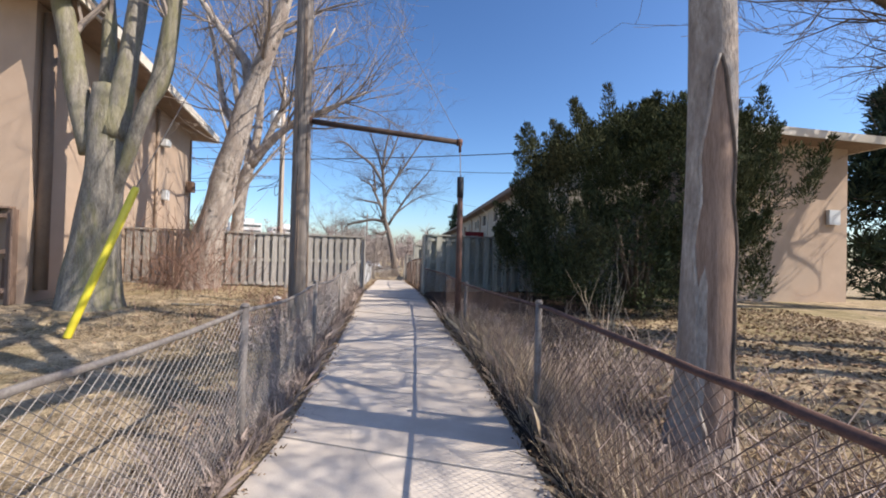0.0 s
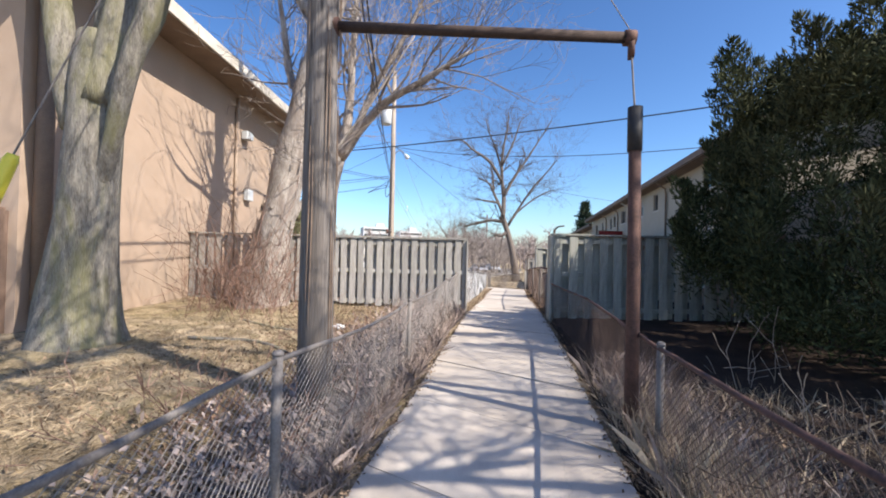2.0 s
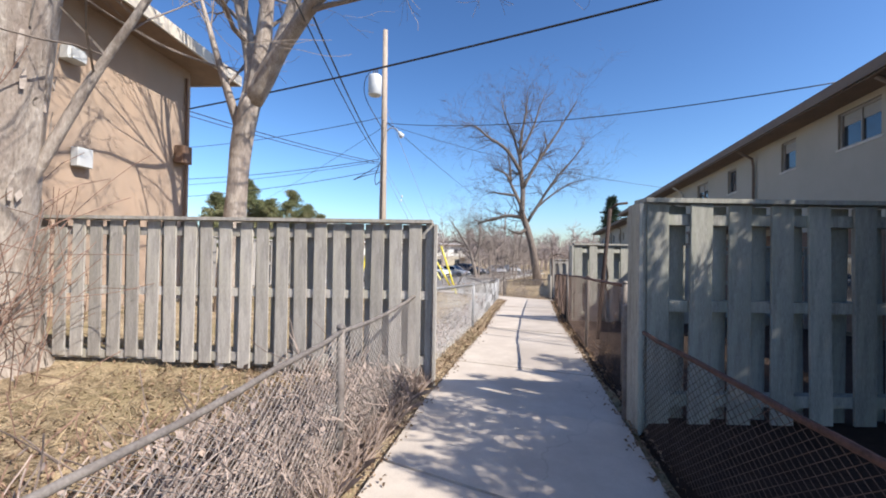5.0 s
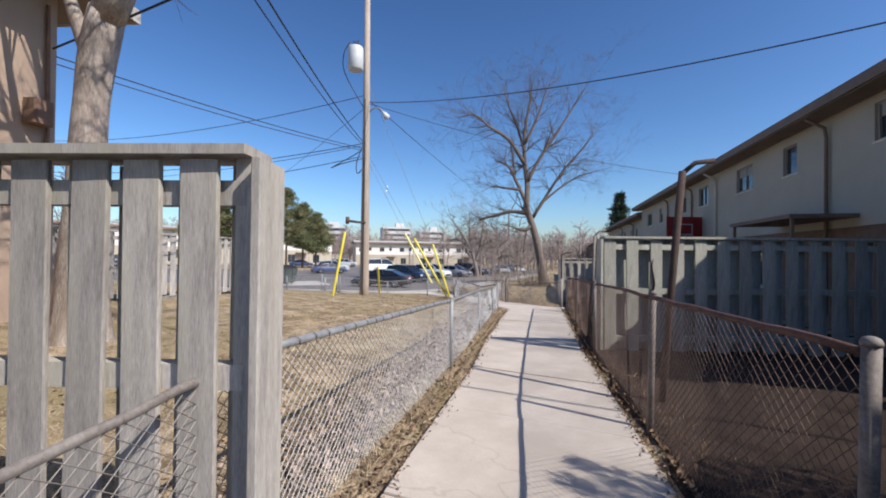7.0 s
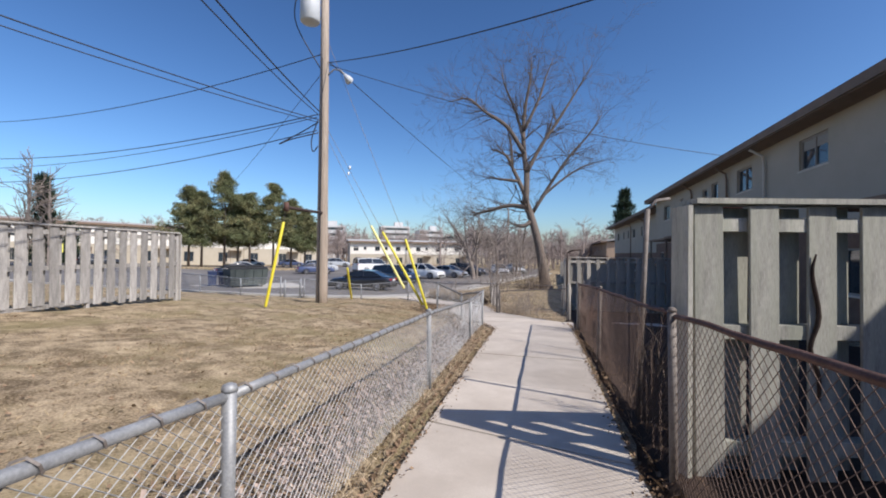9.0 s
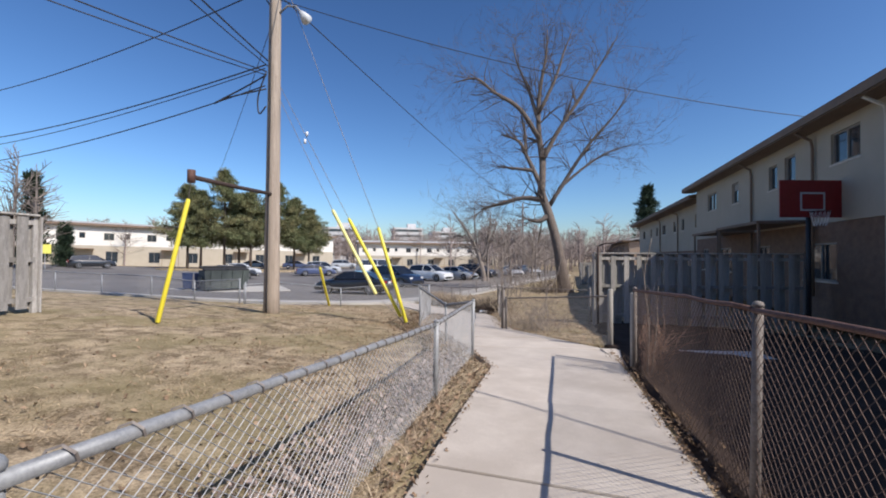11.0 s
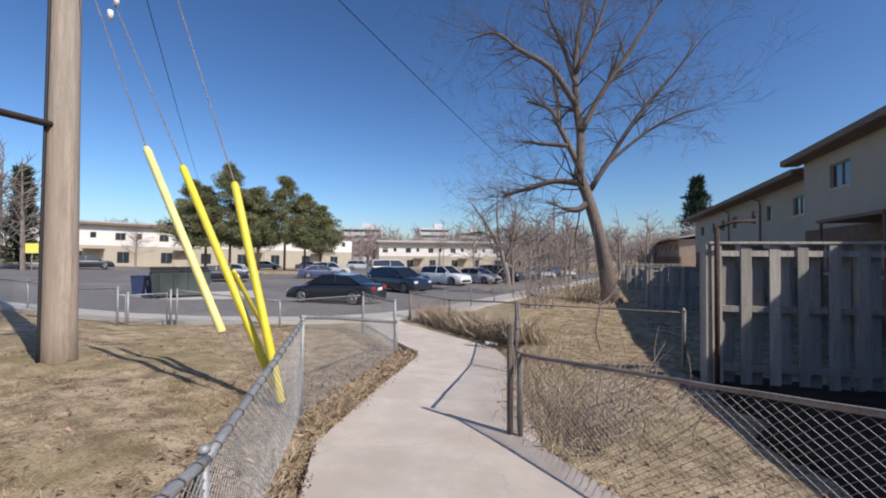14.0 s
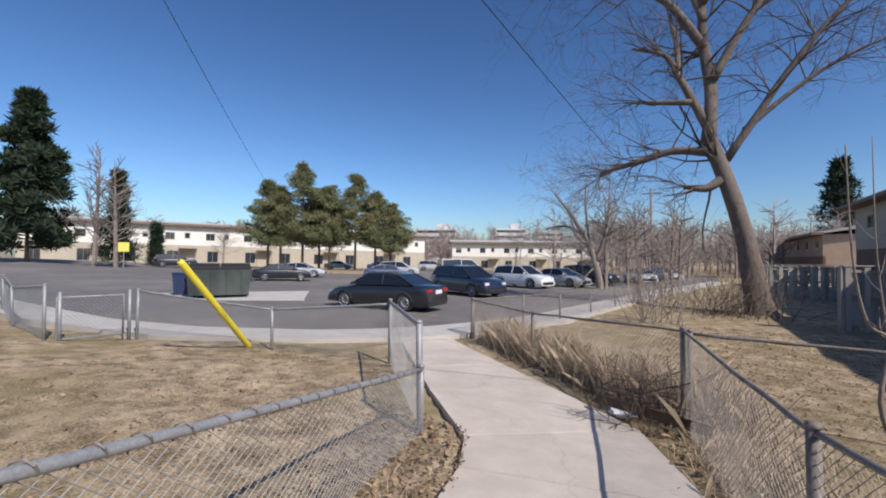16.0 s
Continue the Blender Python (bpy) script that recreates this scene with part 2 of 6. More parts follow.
M_HI = mat("tower_cladding", (0.50, 0.50, 0.50), (0.62, 0.62, 0.62), 0.2, 0.8, 0, 10)
M_SIGNY = mat("yellow_sign", (0.65, 0.60, 0.10), (0.75, 0.70, 0.15), 4, 0.5, 0, 40)


for _m in (M_LAWN, M_LAWNG):
    _r = next(n for n in _m.node_tree.nodes if n.type == "VALTORGB")
    _r.color_ramp.elements[0].position, _r.color_ramp.elements[1].position = 0.42, 0.60
for _m in (M_JUN, M_PINE, M_SPR, M_GRASS, M_LEAF, M_TWIG, M_HAZEWOOD, M_LAWN, M_SOILSHADE):
    _m.node_tree.nodes["Principled BSDF"].inputs["Specular IOR Level"].default_value = 0.12


def glass_mat(name, col, rough=0.03):
    m = bpy.data.materials.new(name)
    m.use_nodes = True
    p = m.node_tree.nodes["Principled BSDF"]
    p.inputs["Base Color"].default_value = (*col, 1)
    p.inputs["Roughness"].default_value = rough
    p.inputs["Specular IOR Level"].default_value = 0.8
    return m


M_GLASS = glass_mat("window_glass", (0.03, 0.04, 0.05))
M_CARGL = glass_mat("tinted_car_glass", (0.012, 0.014, 0.017), 0.02)


def paint(name, col):
    return mat(name, tuple(x * 0.9 for x in col), tuple(min(1, x * 1.1) for x in col), 2, 0.3, 0, 40, coat=1.0)


M_PBLACK, M_PNAVY, M_PWHITE, M_PSILV, M_PBLUE, M_PRED = (paint(n, c) for n, c in (
    ("black_paint", (0.012, 0.012, 0.015)), ("navy_paint", (0.012, 0.018, 0.04)), ("white_paint", (0.75, 0.76, 0.76)),
    ("silver_paint", (0.42, 0.44, 0.46)), ("blue_paint", (0.06, 0.08, 0.16)), ("red_paint", (0.30, 0.02, 0.02))))


# ---- mesh tools ----
class Shape:
    """Vertices and faces gathered into one mesh."""

    def __init__(self):
        self.v, self.f = [], []

    def add(self, verts, faces):
        k = len(self.v)
        self.v.extend(tuple(p) for p in verts)
        self.f.extend(tuple(i + k for i in f) for f in faces)

    def box(self, size, at=(0, 0, 0), m=None, ch=0.0):
        """A box centred at at, in the frame m, with its upright edges chamfered by ch."""
        sx, sy, sz = (s / 2 for s in size)
        ch = min(ch, sx * 0.45, sy * 0.45)
        if ch > 0:
            ring = [(sx - ch, -sy), (sx, -sy + ch), (sx, sy - ch), (sx - ch, sy), (-sx + ch, sy), (-sx, sy - ch), (-sx, -sy + ch), (-sx + ch, -sy)]
        else:
            ring = [(sx, -sy), (sx, sy), (-sx, sy), (-sx, -sy)]
        n = len(ring)
        vs = [Vector((x + at[0], y + at[1], z * sz + at[2])) for z in (-1, 1) for x, y in ring]
        if m is not None:
            vs = [m @ p for p in vs]
        fs = [(i, (i + 1) % n, n + (i + 1) % n, n + i) for i in range(n)] + [tuple(range(n - 1, -1, -1)), tuple(range(n, 2 * n))]
        self.add(vs, fs)

    def tube(self, pts, radii, n=8, cap=True, flute=None):
        """A round tube along points. flute: amount by which the section wavers."""
        pts = [Vector(p) for p in pts]
        if not hasattr(radii, "__len__"):
            radii = [radii] * len(pts)
        rings, ref = [], None
        for i, p in enumerate(pts):
            d = (pts[min(i + 1, len(pts) - 1)] - pts[max(i - 1, 0)])
            d = d.normalized() if d.length > 1e-6 else Vector((0, 0, 1))
            if ref is None:
                ref = Vector((1, 0, 0)) if abs(d.x) < 0.8 else Vector((0, 1, 0))
            a = (ref - d * ref.dot(d)).normalized()
            ref = a
            b = d.cross(a)
            ring = []
            for k in range(n):
                th = 2 * math.pi * k / n
                r = radii[i]
                if flute:
                    r *= 1 + flute * noise.noise(Vector((math.cos(th) * 1.4, math.sin(th) * 1.4, p.z * 0.55 + p.x)))
                ring.append(p + (a * math.cos(th) + b * math.sin(th)) * r)
            rings.append(ring)
        vs = [q for r in rings for q in r]
        fs = [(i * n + k, i * n + (k + 1) % n, (i + 1) * n + (k + 1) % n, (i + 1) * n + k) for i in range(len(pts) - 1) for k in range(n)]
        if cap:
            fs += [tuple(range(n - 1, -1, -1)), tuple((len(pts) - 1) * n + k for k in range(n))]
        self.add(vs, fs)

    def quad(self, a, b, c, d):
        self.add((a, b, c, d), ((0, 1, 2, 3),))

    def mesh(self, name, material, smooth=False):
        me = bpy.data.meshes.new(name)
        me.from_pydata(self.v, [], self.f)
        for m in material if isinstance(material, (list, tuple)) else [material]:
            me.materials.append(m)
        if smooth:
            me.polygons.foreach_set("use_smooth", [True] * len(me.polygons))
        me.update()
        return me


def part(name, sh, material, parent, label="", smooth=False, at=None):
    """Link a shape as one mesh object under a thing or a part."""
    me = sh if isinstance(sh, bpy.types.Mesh) else sh.mesh(name, material, smooth)
    ob = new(name, me)
    ob.parent = parent
    if at is not None:
        ob.matrix_basis = at
    if label:
        tagged(ob, label)
    return ob


def thing(name, label, category, at=None, group="", kind=""):
    ob = new(name)
    ob.empty_display_size = 0.1
    if at is not None:
        ob.matrix_world = at
    return tagged(ob, label, category, group, kind)


def solid(name, sh, material, label, category, smooth=False, kind="", group="", at=None):
    ob = new(name, sh.mesh(name, material, smooth))
    if at is not None:
        ob.matrix_world = at
    return tagged(ob, label, category, group, kind)


def interp(x, xs, ys):
    return float(np.interp(x, xs, ys))


# ---- the ground's heights ----
PATH_L = [(-1.05, -6), (-1.1, 0), (-1.17, 3.1), (-1.4, 5.1), (-2.14, 10.6), (-2.43, 12.9), (-2.93, 17.5), (-3.28, 19.6), (-4.1, 25.7), (-4.95, 27.1), (-6.4, 29.0), (-7.85, 33.2), (-8.2, 33.8), (-9.4, 34.8), (-12.6, 37.7)]
PATH_R = [(0.85, -6), (0.8, 0), (0.68, 2.6), (0.5, 4.6), (-0.2, 10.0), (-0.65, 12.9), (-1.3, 17.3), (-1.62, 19.4), (-2.35, 26.2), (-2.62, 28.1), (-4.7, 29.95), (-6.2, 33.9), (-6.95, 35.2), (-8.3, 36.2), (-12.1, 38.9)]


def left_edge(y):
    return interp(y, [p[1] for p in PATH_L], [p[0] for p in PATH_L])


def right_edge(y):
    return interp(y, [p[1] for p in PATH_R], [p[0] for p in PATH_R])


def ground(x, y):
    z = interp(y, [4, 8, 13, 17, 20, 24, 27, 30, 34, 38, 44, 60], [0, 0.06, 0.2, 0.12, 0, -0.15, -0.32, -0.5, -0.85, -1.1, -1.25, -1.4])
    side = min(9.0, max(0.0, left_edge(y) - x - 0.3))
    z += side * interp(y, [0, 6, 18, 25, 29, 33], [0.03, 0.045, 0.045, 0.032, 0.014, 0.0])
    far = min(1, max(0, (-x - 35) / 50)) * min(1, max(0, (80 - y) / 40)) * min(1, max(0, (y - 5) / 20))
    return z + 1.5 * far


def on_ground(x, y, dz=0.0):
    return Vector((x, y, ground(x, y) + dz))


def sheet():
    def axis(parts):
        out = []
        for a, b, s in parts:
            k = max(1, round((b - a) / s))
            out += [a + (b - a) * i / k for i in range(k)]
        return out + [parts[-1][1]]
    xs = axis([(-1500, -200, 260), (-200, -60, 10), (-60, -22, 2), (-22, 8, 0.3), (8, 40, 2), (40, 200, 20), (200, 1500, 260)])
    ys = axis([(-600, -60, 90), (-60, -8, 4), (-8, 46, 0.3), (46, 80, 1.5), (80, 200, 8), (200, 2500, 230)])
    sh = Shape()
    for y in ys:
        for x in xs:
            z = ground(x, y)
            if -22 < x < 8 and -8 < y < 46:
                edge = min(1, max(0, max(left_edge(y) - x, x - right_edge(y))))
                z += (noise.noise(Vector((x * 0.9, y * 0.9, 0))) * 0.05 + noise.noise(Vector((x * 2.7, y * 2.7, 3))) * 0.025) * edge
                if left_edge(y) - 0.05 < x < right_edge(y) + 0.05:
                    z -= 0.06
            sh.v.append((x, y, z))
    nx = len(xs)
    sh.f = [(j * nx + i, j * nx + i + 1, (j + 1) * nx + i + 1, (j + 1) * nx + i) for j in range(len(ys) - 1) for i in range(nx - 1)]
    return solid("ground", sh, M_LAWN, "dormant tan winter lawn with bare patches", "ground", True, "structure")


sheet()


def yard_shade_soil():
    """Bare soil of the right-hand yards, one thin sheet over the ground; its dark colour includes their shade."""
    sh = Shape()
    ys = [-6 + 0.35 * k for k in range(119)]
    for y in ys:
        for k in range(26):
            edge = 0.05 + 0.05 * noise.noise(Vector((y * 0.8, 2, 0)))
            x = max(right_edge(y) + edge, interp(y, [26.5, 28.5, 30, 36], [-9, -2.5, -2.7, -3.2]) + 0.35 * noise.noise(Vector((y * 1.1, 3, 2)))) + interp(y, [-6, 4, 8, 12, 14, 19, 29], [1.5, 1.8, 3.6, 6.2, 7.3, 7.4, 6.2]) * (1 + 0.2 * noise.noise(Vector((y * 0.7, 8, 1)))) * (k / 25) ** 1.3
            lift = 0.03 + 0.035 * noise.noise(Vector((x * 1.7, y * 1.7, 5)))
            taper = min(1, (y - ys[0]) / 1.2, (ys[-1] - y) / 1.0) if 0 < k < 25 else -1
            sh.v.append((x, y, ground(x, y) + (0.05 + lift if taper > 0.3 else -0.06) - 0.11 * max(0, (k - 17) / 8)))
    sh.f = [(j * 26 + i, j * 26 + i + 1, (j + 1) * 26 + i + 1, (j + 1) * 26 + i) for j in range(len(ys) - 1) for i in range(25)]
    solid("soil", sh, M_SOILSHADE, "bare soil and mulch of the yards, with shade put into its dark colour", "soil", True, "structure")


yard_shade_soil()


# ---- lot, aprons ----
LOT_NEAR = [(-75, 29), (-40, 31.5), (-24, 33.2), (-19, 33.9), (-16.5, 34.9), (-14.6, 36.8), (-13.2, 39.6), (-12.4, 43), (-11.8, 60), (-9, 84)]
LOT_FAR = [(-92, 40), (-84, 50), (-76, 62), (-66, 76), (-58, 84), (-50, 90), (-42, 94), (-34, 97), (-24, 99), (-10, 99)]


def lerp(a, b, t):
    return tuple(p + (q - p) * t for p, q in zip(a, b))


def lot():
    sh, n = Shape(), 30
    fine = []
    for i in range(len(LOT_NEAR) - 1):
        for k in range(6):
            fine.append((lerp(LOT_NEAR[i], LOT_NEAR[i + 1], k / 6), lerp(LOT_FAR[i], LOT_FAR[i + 1], k / 6)))
    fine.append((LOT_NEAR[-1], LOT_FAR[-1]))
    for a, b in fine:
        for k in range(n + 1):
            p = lerp(a, b, (k / n) ** 1.5)
            sh.v.append((p[0], p[1], ground(*p) + 0.03))
    m = n + 1
    sh.f = [(i * m + k, i * m + k + 1, (i + 1) * m + k + 1, (i + 1) * m + k) for i in range(len(fine) - 1) for k in range(n)]
    solid("road", sh, M_ASPH, "worn grey asphalt of a parking lot", "road", False, "structure")
    kerb = Shape()
    pts = [lerp(LOT_NEAR[i], LOT_NEAR[i + 1], k / 6) for i in range(len(LOT_NEAR) - 1) for k in range(6)]
    for w0, w1, dz in ((0.0, 1.5, 0.10),):
        prev = None
        for i, p in enumerate(pts):
            q = pts[min(i + 1, len(pts) - 1)]
            o = pts[max(i - 1, 0)]
            d = Vector((q[0] - o[0], q[1] - o[1], 0)).normalized()
            nrm = Vector((d.y, -d.x, 0))
            a, b = Vector((*p, 0)) + nrm * w0, Vector((*p, 0)) + nrm * w1
            row = []
            za, zb = ground(a.x, a.y), ground(b.x, b.y)
            row = [Vector((a.x, a.y, za - 0.1)), Vector((a.x, a.y, za + dz)), Vector((b.x, b.y, zb + dz)), Vector((b.x, b.y, zb - 0.1))]
            k = len(kerb.v)
            kerb.v.extend(tuple(r) for r in row)
            if prev is not None:
                kerb.f += [(prev + j, prev + j + 1, k + j + 1, k + j) for j in range(3)]
            prev = k
    solid("pavement", kerb, M_PAVE, "pale concrete pavement with kerb round the parking lot", "pavement", False, "structure")
    pad = Shape()
    c = Matrix.Translation(on_ground(-26.6, 40.4, 0.03)) @ pose(0, 0, 0, 0, 0, 52)
    pad.box((7.5, 4.5, 0.08), m=c)
    solid("concrete_pad", pad, M_PAVE, "pale concrete pad under the refuse container", "pad", kind="structure")


lot()

isl = Shape()
for k in range(40):
    th = 2 * math.pi * k / 40
    x, y = -53 + 9 * math.cos(th) * 0.9 - 5 * math.sin(th) * 0.6, 64.5 + 9 * math.cos(th) * 0.7 + 5 * math.sin(th) * 0.8
    isl.v.append((x, y, ground(x, y) + 0.16))
    isl.v.append((x, y, ground(x, y) - 0.1))
isl.f = [tuple(range(0, 80, 2))] + [(2 * k, 2 * k + 1, (2 * k + 3) % 80, (2 * k + 2) % 80) for k in range(40)]
solid("planting_island", isl, M_LAWN, "dry grass island in the parking lot", "lawn", kind="structure")


# ---- chain-link fences ----
def chain_fence(nodes, label, rust=False, h=1.07, gap=2.6, rails=True, ties=True, hs=None, post_r=0.028, sag=0.0, first=True, skip=(), mesh=True):
    """nodes: plan points; a post at each and between. hs: heights at the nodes."""
    pm, wm, rm = {"old": (M_OLD, M_OLDW, M_OLD), True: (M_OLD, M_RUSTW, M_RUST), False: (M_GALV, M_GALVW, M_GALV)}[rust]
    fence = thing("chain_link_fence", label, "fence", Matrix.Translation(on_ground(*nodes[0])))
    inv = Matrix.Translation(-on_ground(*nodes[0]))
    pts, heights = [], []
    hs = hs or [h] * len(nodes)
    for i in range(len(nodes) - 1):
        a, b = Vector(nodes[i]), Vector(nodes[i + 1])
        k = max(1, round((b - a).length / gap))
        for j in range(k):
            pts.append(a.lerp(b, j / k))
            heights.append(hs[i] + (hs[i + 1] - hs[i]) * j / k)
    pts.append(Vector(nodes[-1]))
    heights.append(hs[-1])
    for i, (p, hh) in enumerate(zip(pts, heights)):
        if (i == 0 and not first) or i in skip:
            continue
        lean = Vector((random.uniform(-0.02, 0.02), random.uniform(-0.02, 0.02), 0))
        b = on_ground(p.x, p.y)
        s = Shape()
        s.tube([b - Vector((0, 0, 0.15)), b + lean * 0.5 + Vector((0, 0, hh * 0.5)), b + lean + Vector((0, 0, hh + 0.03))], post_r, 10)
        post = part("post", Shape.mesh(s, "post", pm, True), None, fence, at=inv)
        c = Shape()
        t = b + lean + Vector((0, 0, hh + 0.03))
        c.tube([t, t + Vector((0, 0, 0.012)), t + Vector((0, 0, 0.024)), t + Vector((0, 0, 0.03))], [post_r * 1.12, post_r * 1.12, post_r * 0.9, post_r * 0.4], 10)
        part("post_cap", c, pm, post, smooth=True)
    net, tie = Shape(), Shape()
    for i in range(len(pts) - 1):
        a, b = pts[i], pts[i + 1]
        length = (b - a).length
        side = Vector((-(b - a).y, (b - a).x, 0)).normalized()
        sd = random.uniform(0, 50)

        def at(s, v):
            u = s / length
            p = a.lerp(b, u)
            hh = heights[i] + (heights[i + 1] - heights[i]) * u - sag * math.sin(math.pi * u)
            zl = ground(p.x, p.y)
            bulge = 0.035 * noise.noise(Vector((s * 0.9 + sd, v * 1.5, sd))) * math.sin(math.pi * min(1, max(0, v)))
            return Vector((p.x, p.y, zl + 0.03 + (hh - 0.03) * v)) + side * bulge
        pitch = 0.064
        for dirn in (1, -1) if mesh else ():
            for c in range(-int(h / pitch) - 1, int(length / pitch) + int(h / pitch) + 2):
                s0 = c * pitch
                s1 = s0 + dirn * h
                lo, hi = 0.0, 1.0
                for bound, sign in ((0, 1), (length, -1)):
                    f0, f1 = sign * (s0 - bound), sign * (s1 - bound)
                    if f0 < 0 and f1 < 0:
                        lo, hi = 1, 0
                    elif f0 < 0:
                        lo = max(lo, f0 / (f0 - f1))
                    elif f1 < 0:
                        hi = min(hi, f0 / (f0 - f1))
                if hi - lo < 0.02:
                    continue
                line = [at(s0 + (s1 - s0) * (lo + (hi - lo) * q / 4), lo + (hi - lo) * q / 4) for q in range(5)]
                net.tube(line, 0.0019, 3, cap=False)
        if rails:
            row = [at(length * q / 12, 1.0) + Vector((0, 0, 0.01 + (0.014 if rust else 0.006) * noise.noise(Vector((q * 0.55 + sd, 0, 0))))) for q in range(13)]
            rail = Shape()
            rail.tube(row, 0.016 if rust else 0.021, 8, flute=0.5 if rust else None)
            part("top_rail", rail, rm, fence, smooth=True, at=inv)
        if ties:
            for q in range(int(length / 0.16)):
                s = (q + 0.5) * 0.16 + random.uniform(-0.02, 0.02)
                p = at(min(length, max(0, s)), 1.0) + Vector((0, 0, 0.012))
                d = (b - a).normalized()
                d3 = Vector((d.x, d.y, 0))
                loop = [p + side * 0.027 * math.cos(w) + Vector((0, 0, 0.027 * math.sin(w))) + d3 * (w * 0.012) for w in (-1.5, -0.4, 0.7, 1.8, 2.9, 4.0)]
                tie.tube(loop, 0.0042, 3, cap=False)
    if mesh:
        tagged(part("wire_mesh", net, wm, fence, at=inv), kind="stuff")
    if tie.v:
        tagged(part("tie_wire", tie, M_OLD, fence, at=inv), kind="stuff")
    return fence


chain_fence([(-1.15, -5), (-1.25, 0.2), (-1.38, 2.9), (-1.74, 5.7), (-2.14, 8.65), (-2.52, 11.6), (-2.78, 13.6)], "sagging chain-link fence with old grey posts beside the path", rust="old", ties=False, hs=[1.05, 1.02, 0.99, 0.95, 0.87, 0.9, 0.96], sag=0.05)
chain_fence([(-2.78, 13.65), (-3.2, 17.4), (-3.67, 20.6), (-4.2, 24.0), (-4.54, 26.2)], "galvanised chain-link fence with tied top rail beside the lawn", post_r=0.027, first=False, hs=[0.98, 0.87, 0.86, 0.74, 0.85])
chain_fence([(-4.54, 26.25), (-5.45, 27.42), (-6.95, 29.4)], "galvanised chain-link fence with a round top rail", post_r=0.022, hs=[0.85, 0.7, 0.95], first=False)
chain_fence([(-7.0, 29.45), (-8.55, 33.6)], "loose chain-link fence with a twisted top cable", post_r=0.03, hs=[1.0, 0.6], gap=6, first=False)
chain_fence([(-8.6, 33.65), (-11.0, 35.7)], "short galvanised chain-link panel beside the path", post_r=0.032, hs=[1.02, 1.05], ties=False)
chain_fence([(-11.05, 35.75), (-13.3, 34.9), (-15.8, 33.5)], "low galvanised chain-link fence along the pavement", hs=[1.0, 0.75, 0.95], ties=False, first=False)
chain_fence([(-16.1, 32.2), (-18.5, 32.1), (-21.5, 32.3), (-30, 31)], "low galvanised chain-link fence by the parking lot", hs=[0.95, 0.8, 0.95, 0.95], ties=False)
chain_fence([(0.95, -5), (0.95, 0), (0.8, 3.4), (0.41, 7.15), (0.06, 10.2), (-0.56, 12.75)], "rusty chain-link fence with a sagging top rail and dry weeds", rust=True, ties=False, gap=3.6, hs=[1.05, 1.05, 1.02, 0.87, 0.84, 0.81], skip=(4, 5))
chain_fence([(-0.62, 14.0), (-1.0, 16.1), (-1.42, 19.2), (-1.85, 22.9), (-2.28, 26.6)], "rusty brown chain-link fence in the shade of a building", rust=True, ties=False, gap=3.8, post_r=0.026, h=1.11)
chain_fence([(-2.6, 28.5), (-4.95, 30.1)], "low leaning chain-link gate between weathered posts", rust="old", ties=False, hs=[0.96, 0.76])
chain_fence([(-5.0, 30.15), (-5.8, 32.9), (-6.6, 35.6)], "old chain-link fence with a dark bent rail", rust="old", ties=False, hs=[1.0, 0.88, 1.05], post_r=0.028, first=False)
chain_fence([(-6.62, 35.65), (-9.4, 37.95), (-11.6, 39.2)], "old chain-link fence with dry weeds along the path", rust="old", ties=False, hs=[1.05, 0.9, 0.95], first=False)
chain_fence([(-6.55, 35.6), (-3.3, 35.5)], "dull rail fence between two back gardens", rust="old", ties=False, hs=[1.03, 1.05], mesh=False)
chain_fence([(-11.6, 39.3), (-11.2, 44), (-10.6, 52), (-9.8, 62)], "old low chain-link fence beside the parking lot", rust="old", ties=False, hs=[0.95] * 4)


def timber_post(x, y, h, r=0.06, label="weathered round timber fence post", m=None):
    s = Shape()
    b = on_ground(x, y)
    s.tube([b - Vector((0, 0, 0.2)), b + Vector((0, 0, h * 0.5)), b + Vector((0, 0, h - 0.01)), b + Vector((0, 0, h))], [r, r * 0.98, r * 0.95, r * 0.8], 12, flute=0.12)
    return solid("fence_post", s, m or M_BOARD, label, "post", True)


timber_post(-2.28, 26.75, 1.08, 0.046)
timber_post(-0.66, 13.05, 1.0, 0.034, "dull steel gate post at the board fence corner", M_OLD)
timber_post(-2.6, 28.4, 1.1, 0.05)
timber_post(-5.05, 30.1, 1.05, 0.03, "leaning rough dark timber gate post", M_POLE)
timber_post(-3.3, 35.5, 1.15, 0.03, "thin grey gate post")

# open steel gate by the lot
gate = thing("garden_gate", "open galvanised tube gate with chain-link infill", "gate", Matrix.Translation(on_ground(-15.9, 33.4)))
s = Shape()
for x in (0, -0.35):
    s = Shape()
    s.tube([(x * 0.3, x * 2.9, -0.1), (x * 0.3, x * 2.9, 0.98)], 0.03, 10)
    part("gate_post", s, M_GALV, gate, smooth=True)
s = Shape()
gp = [(0, -0.1, 0.12), (-0.15, -1.05, 0.12), (-0.15, -1.05, 0.88), (0, -0.1, 0.88), (0, -0.1, 0.12)]
s.tube(gp, 0.02, 8)
part("gate_frame", s, M_GALV, gate, smooth=True)
s = Shape()
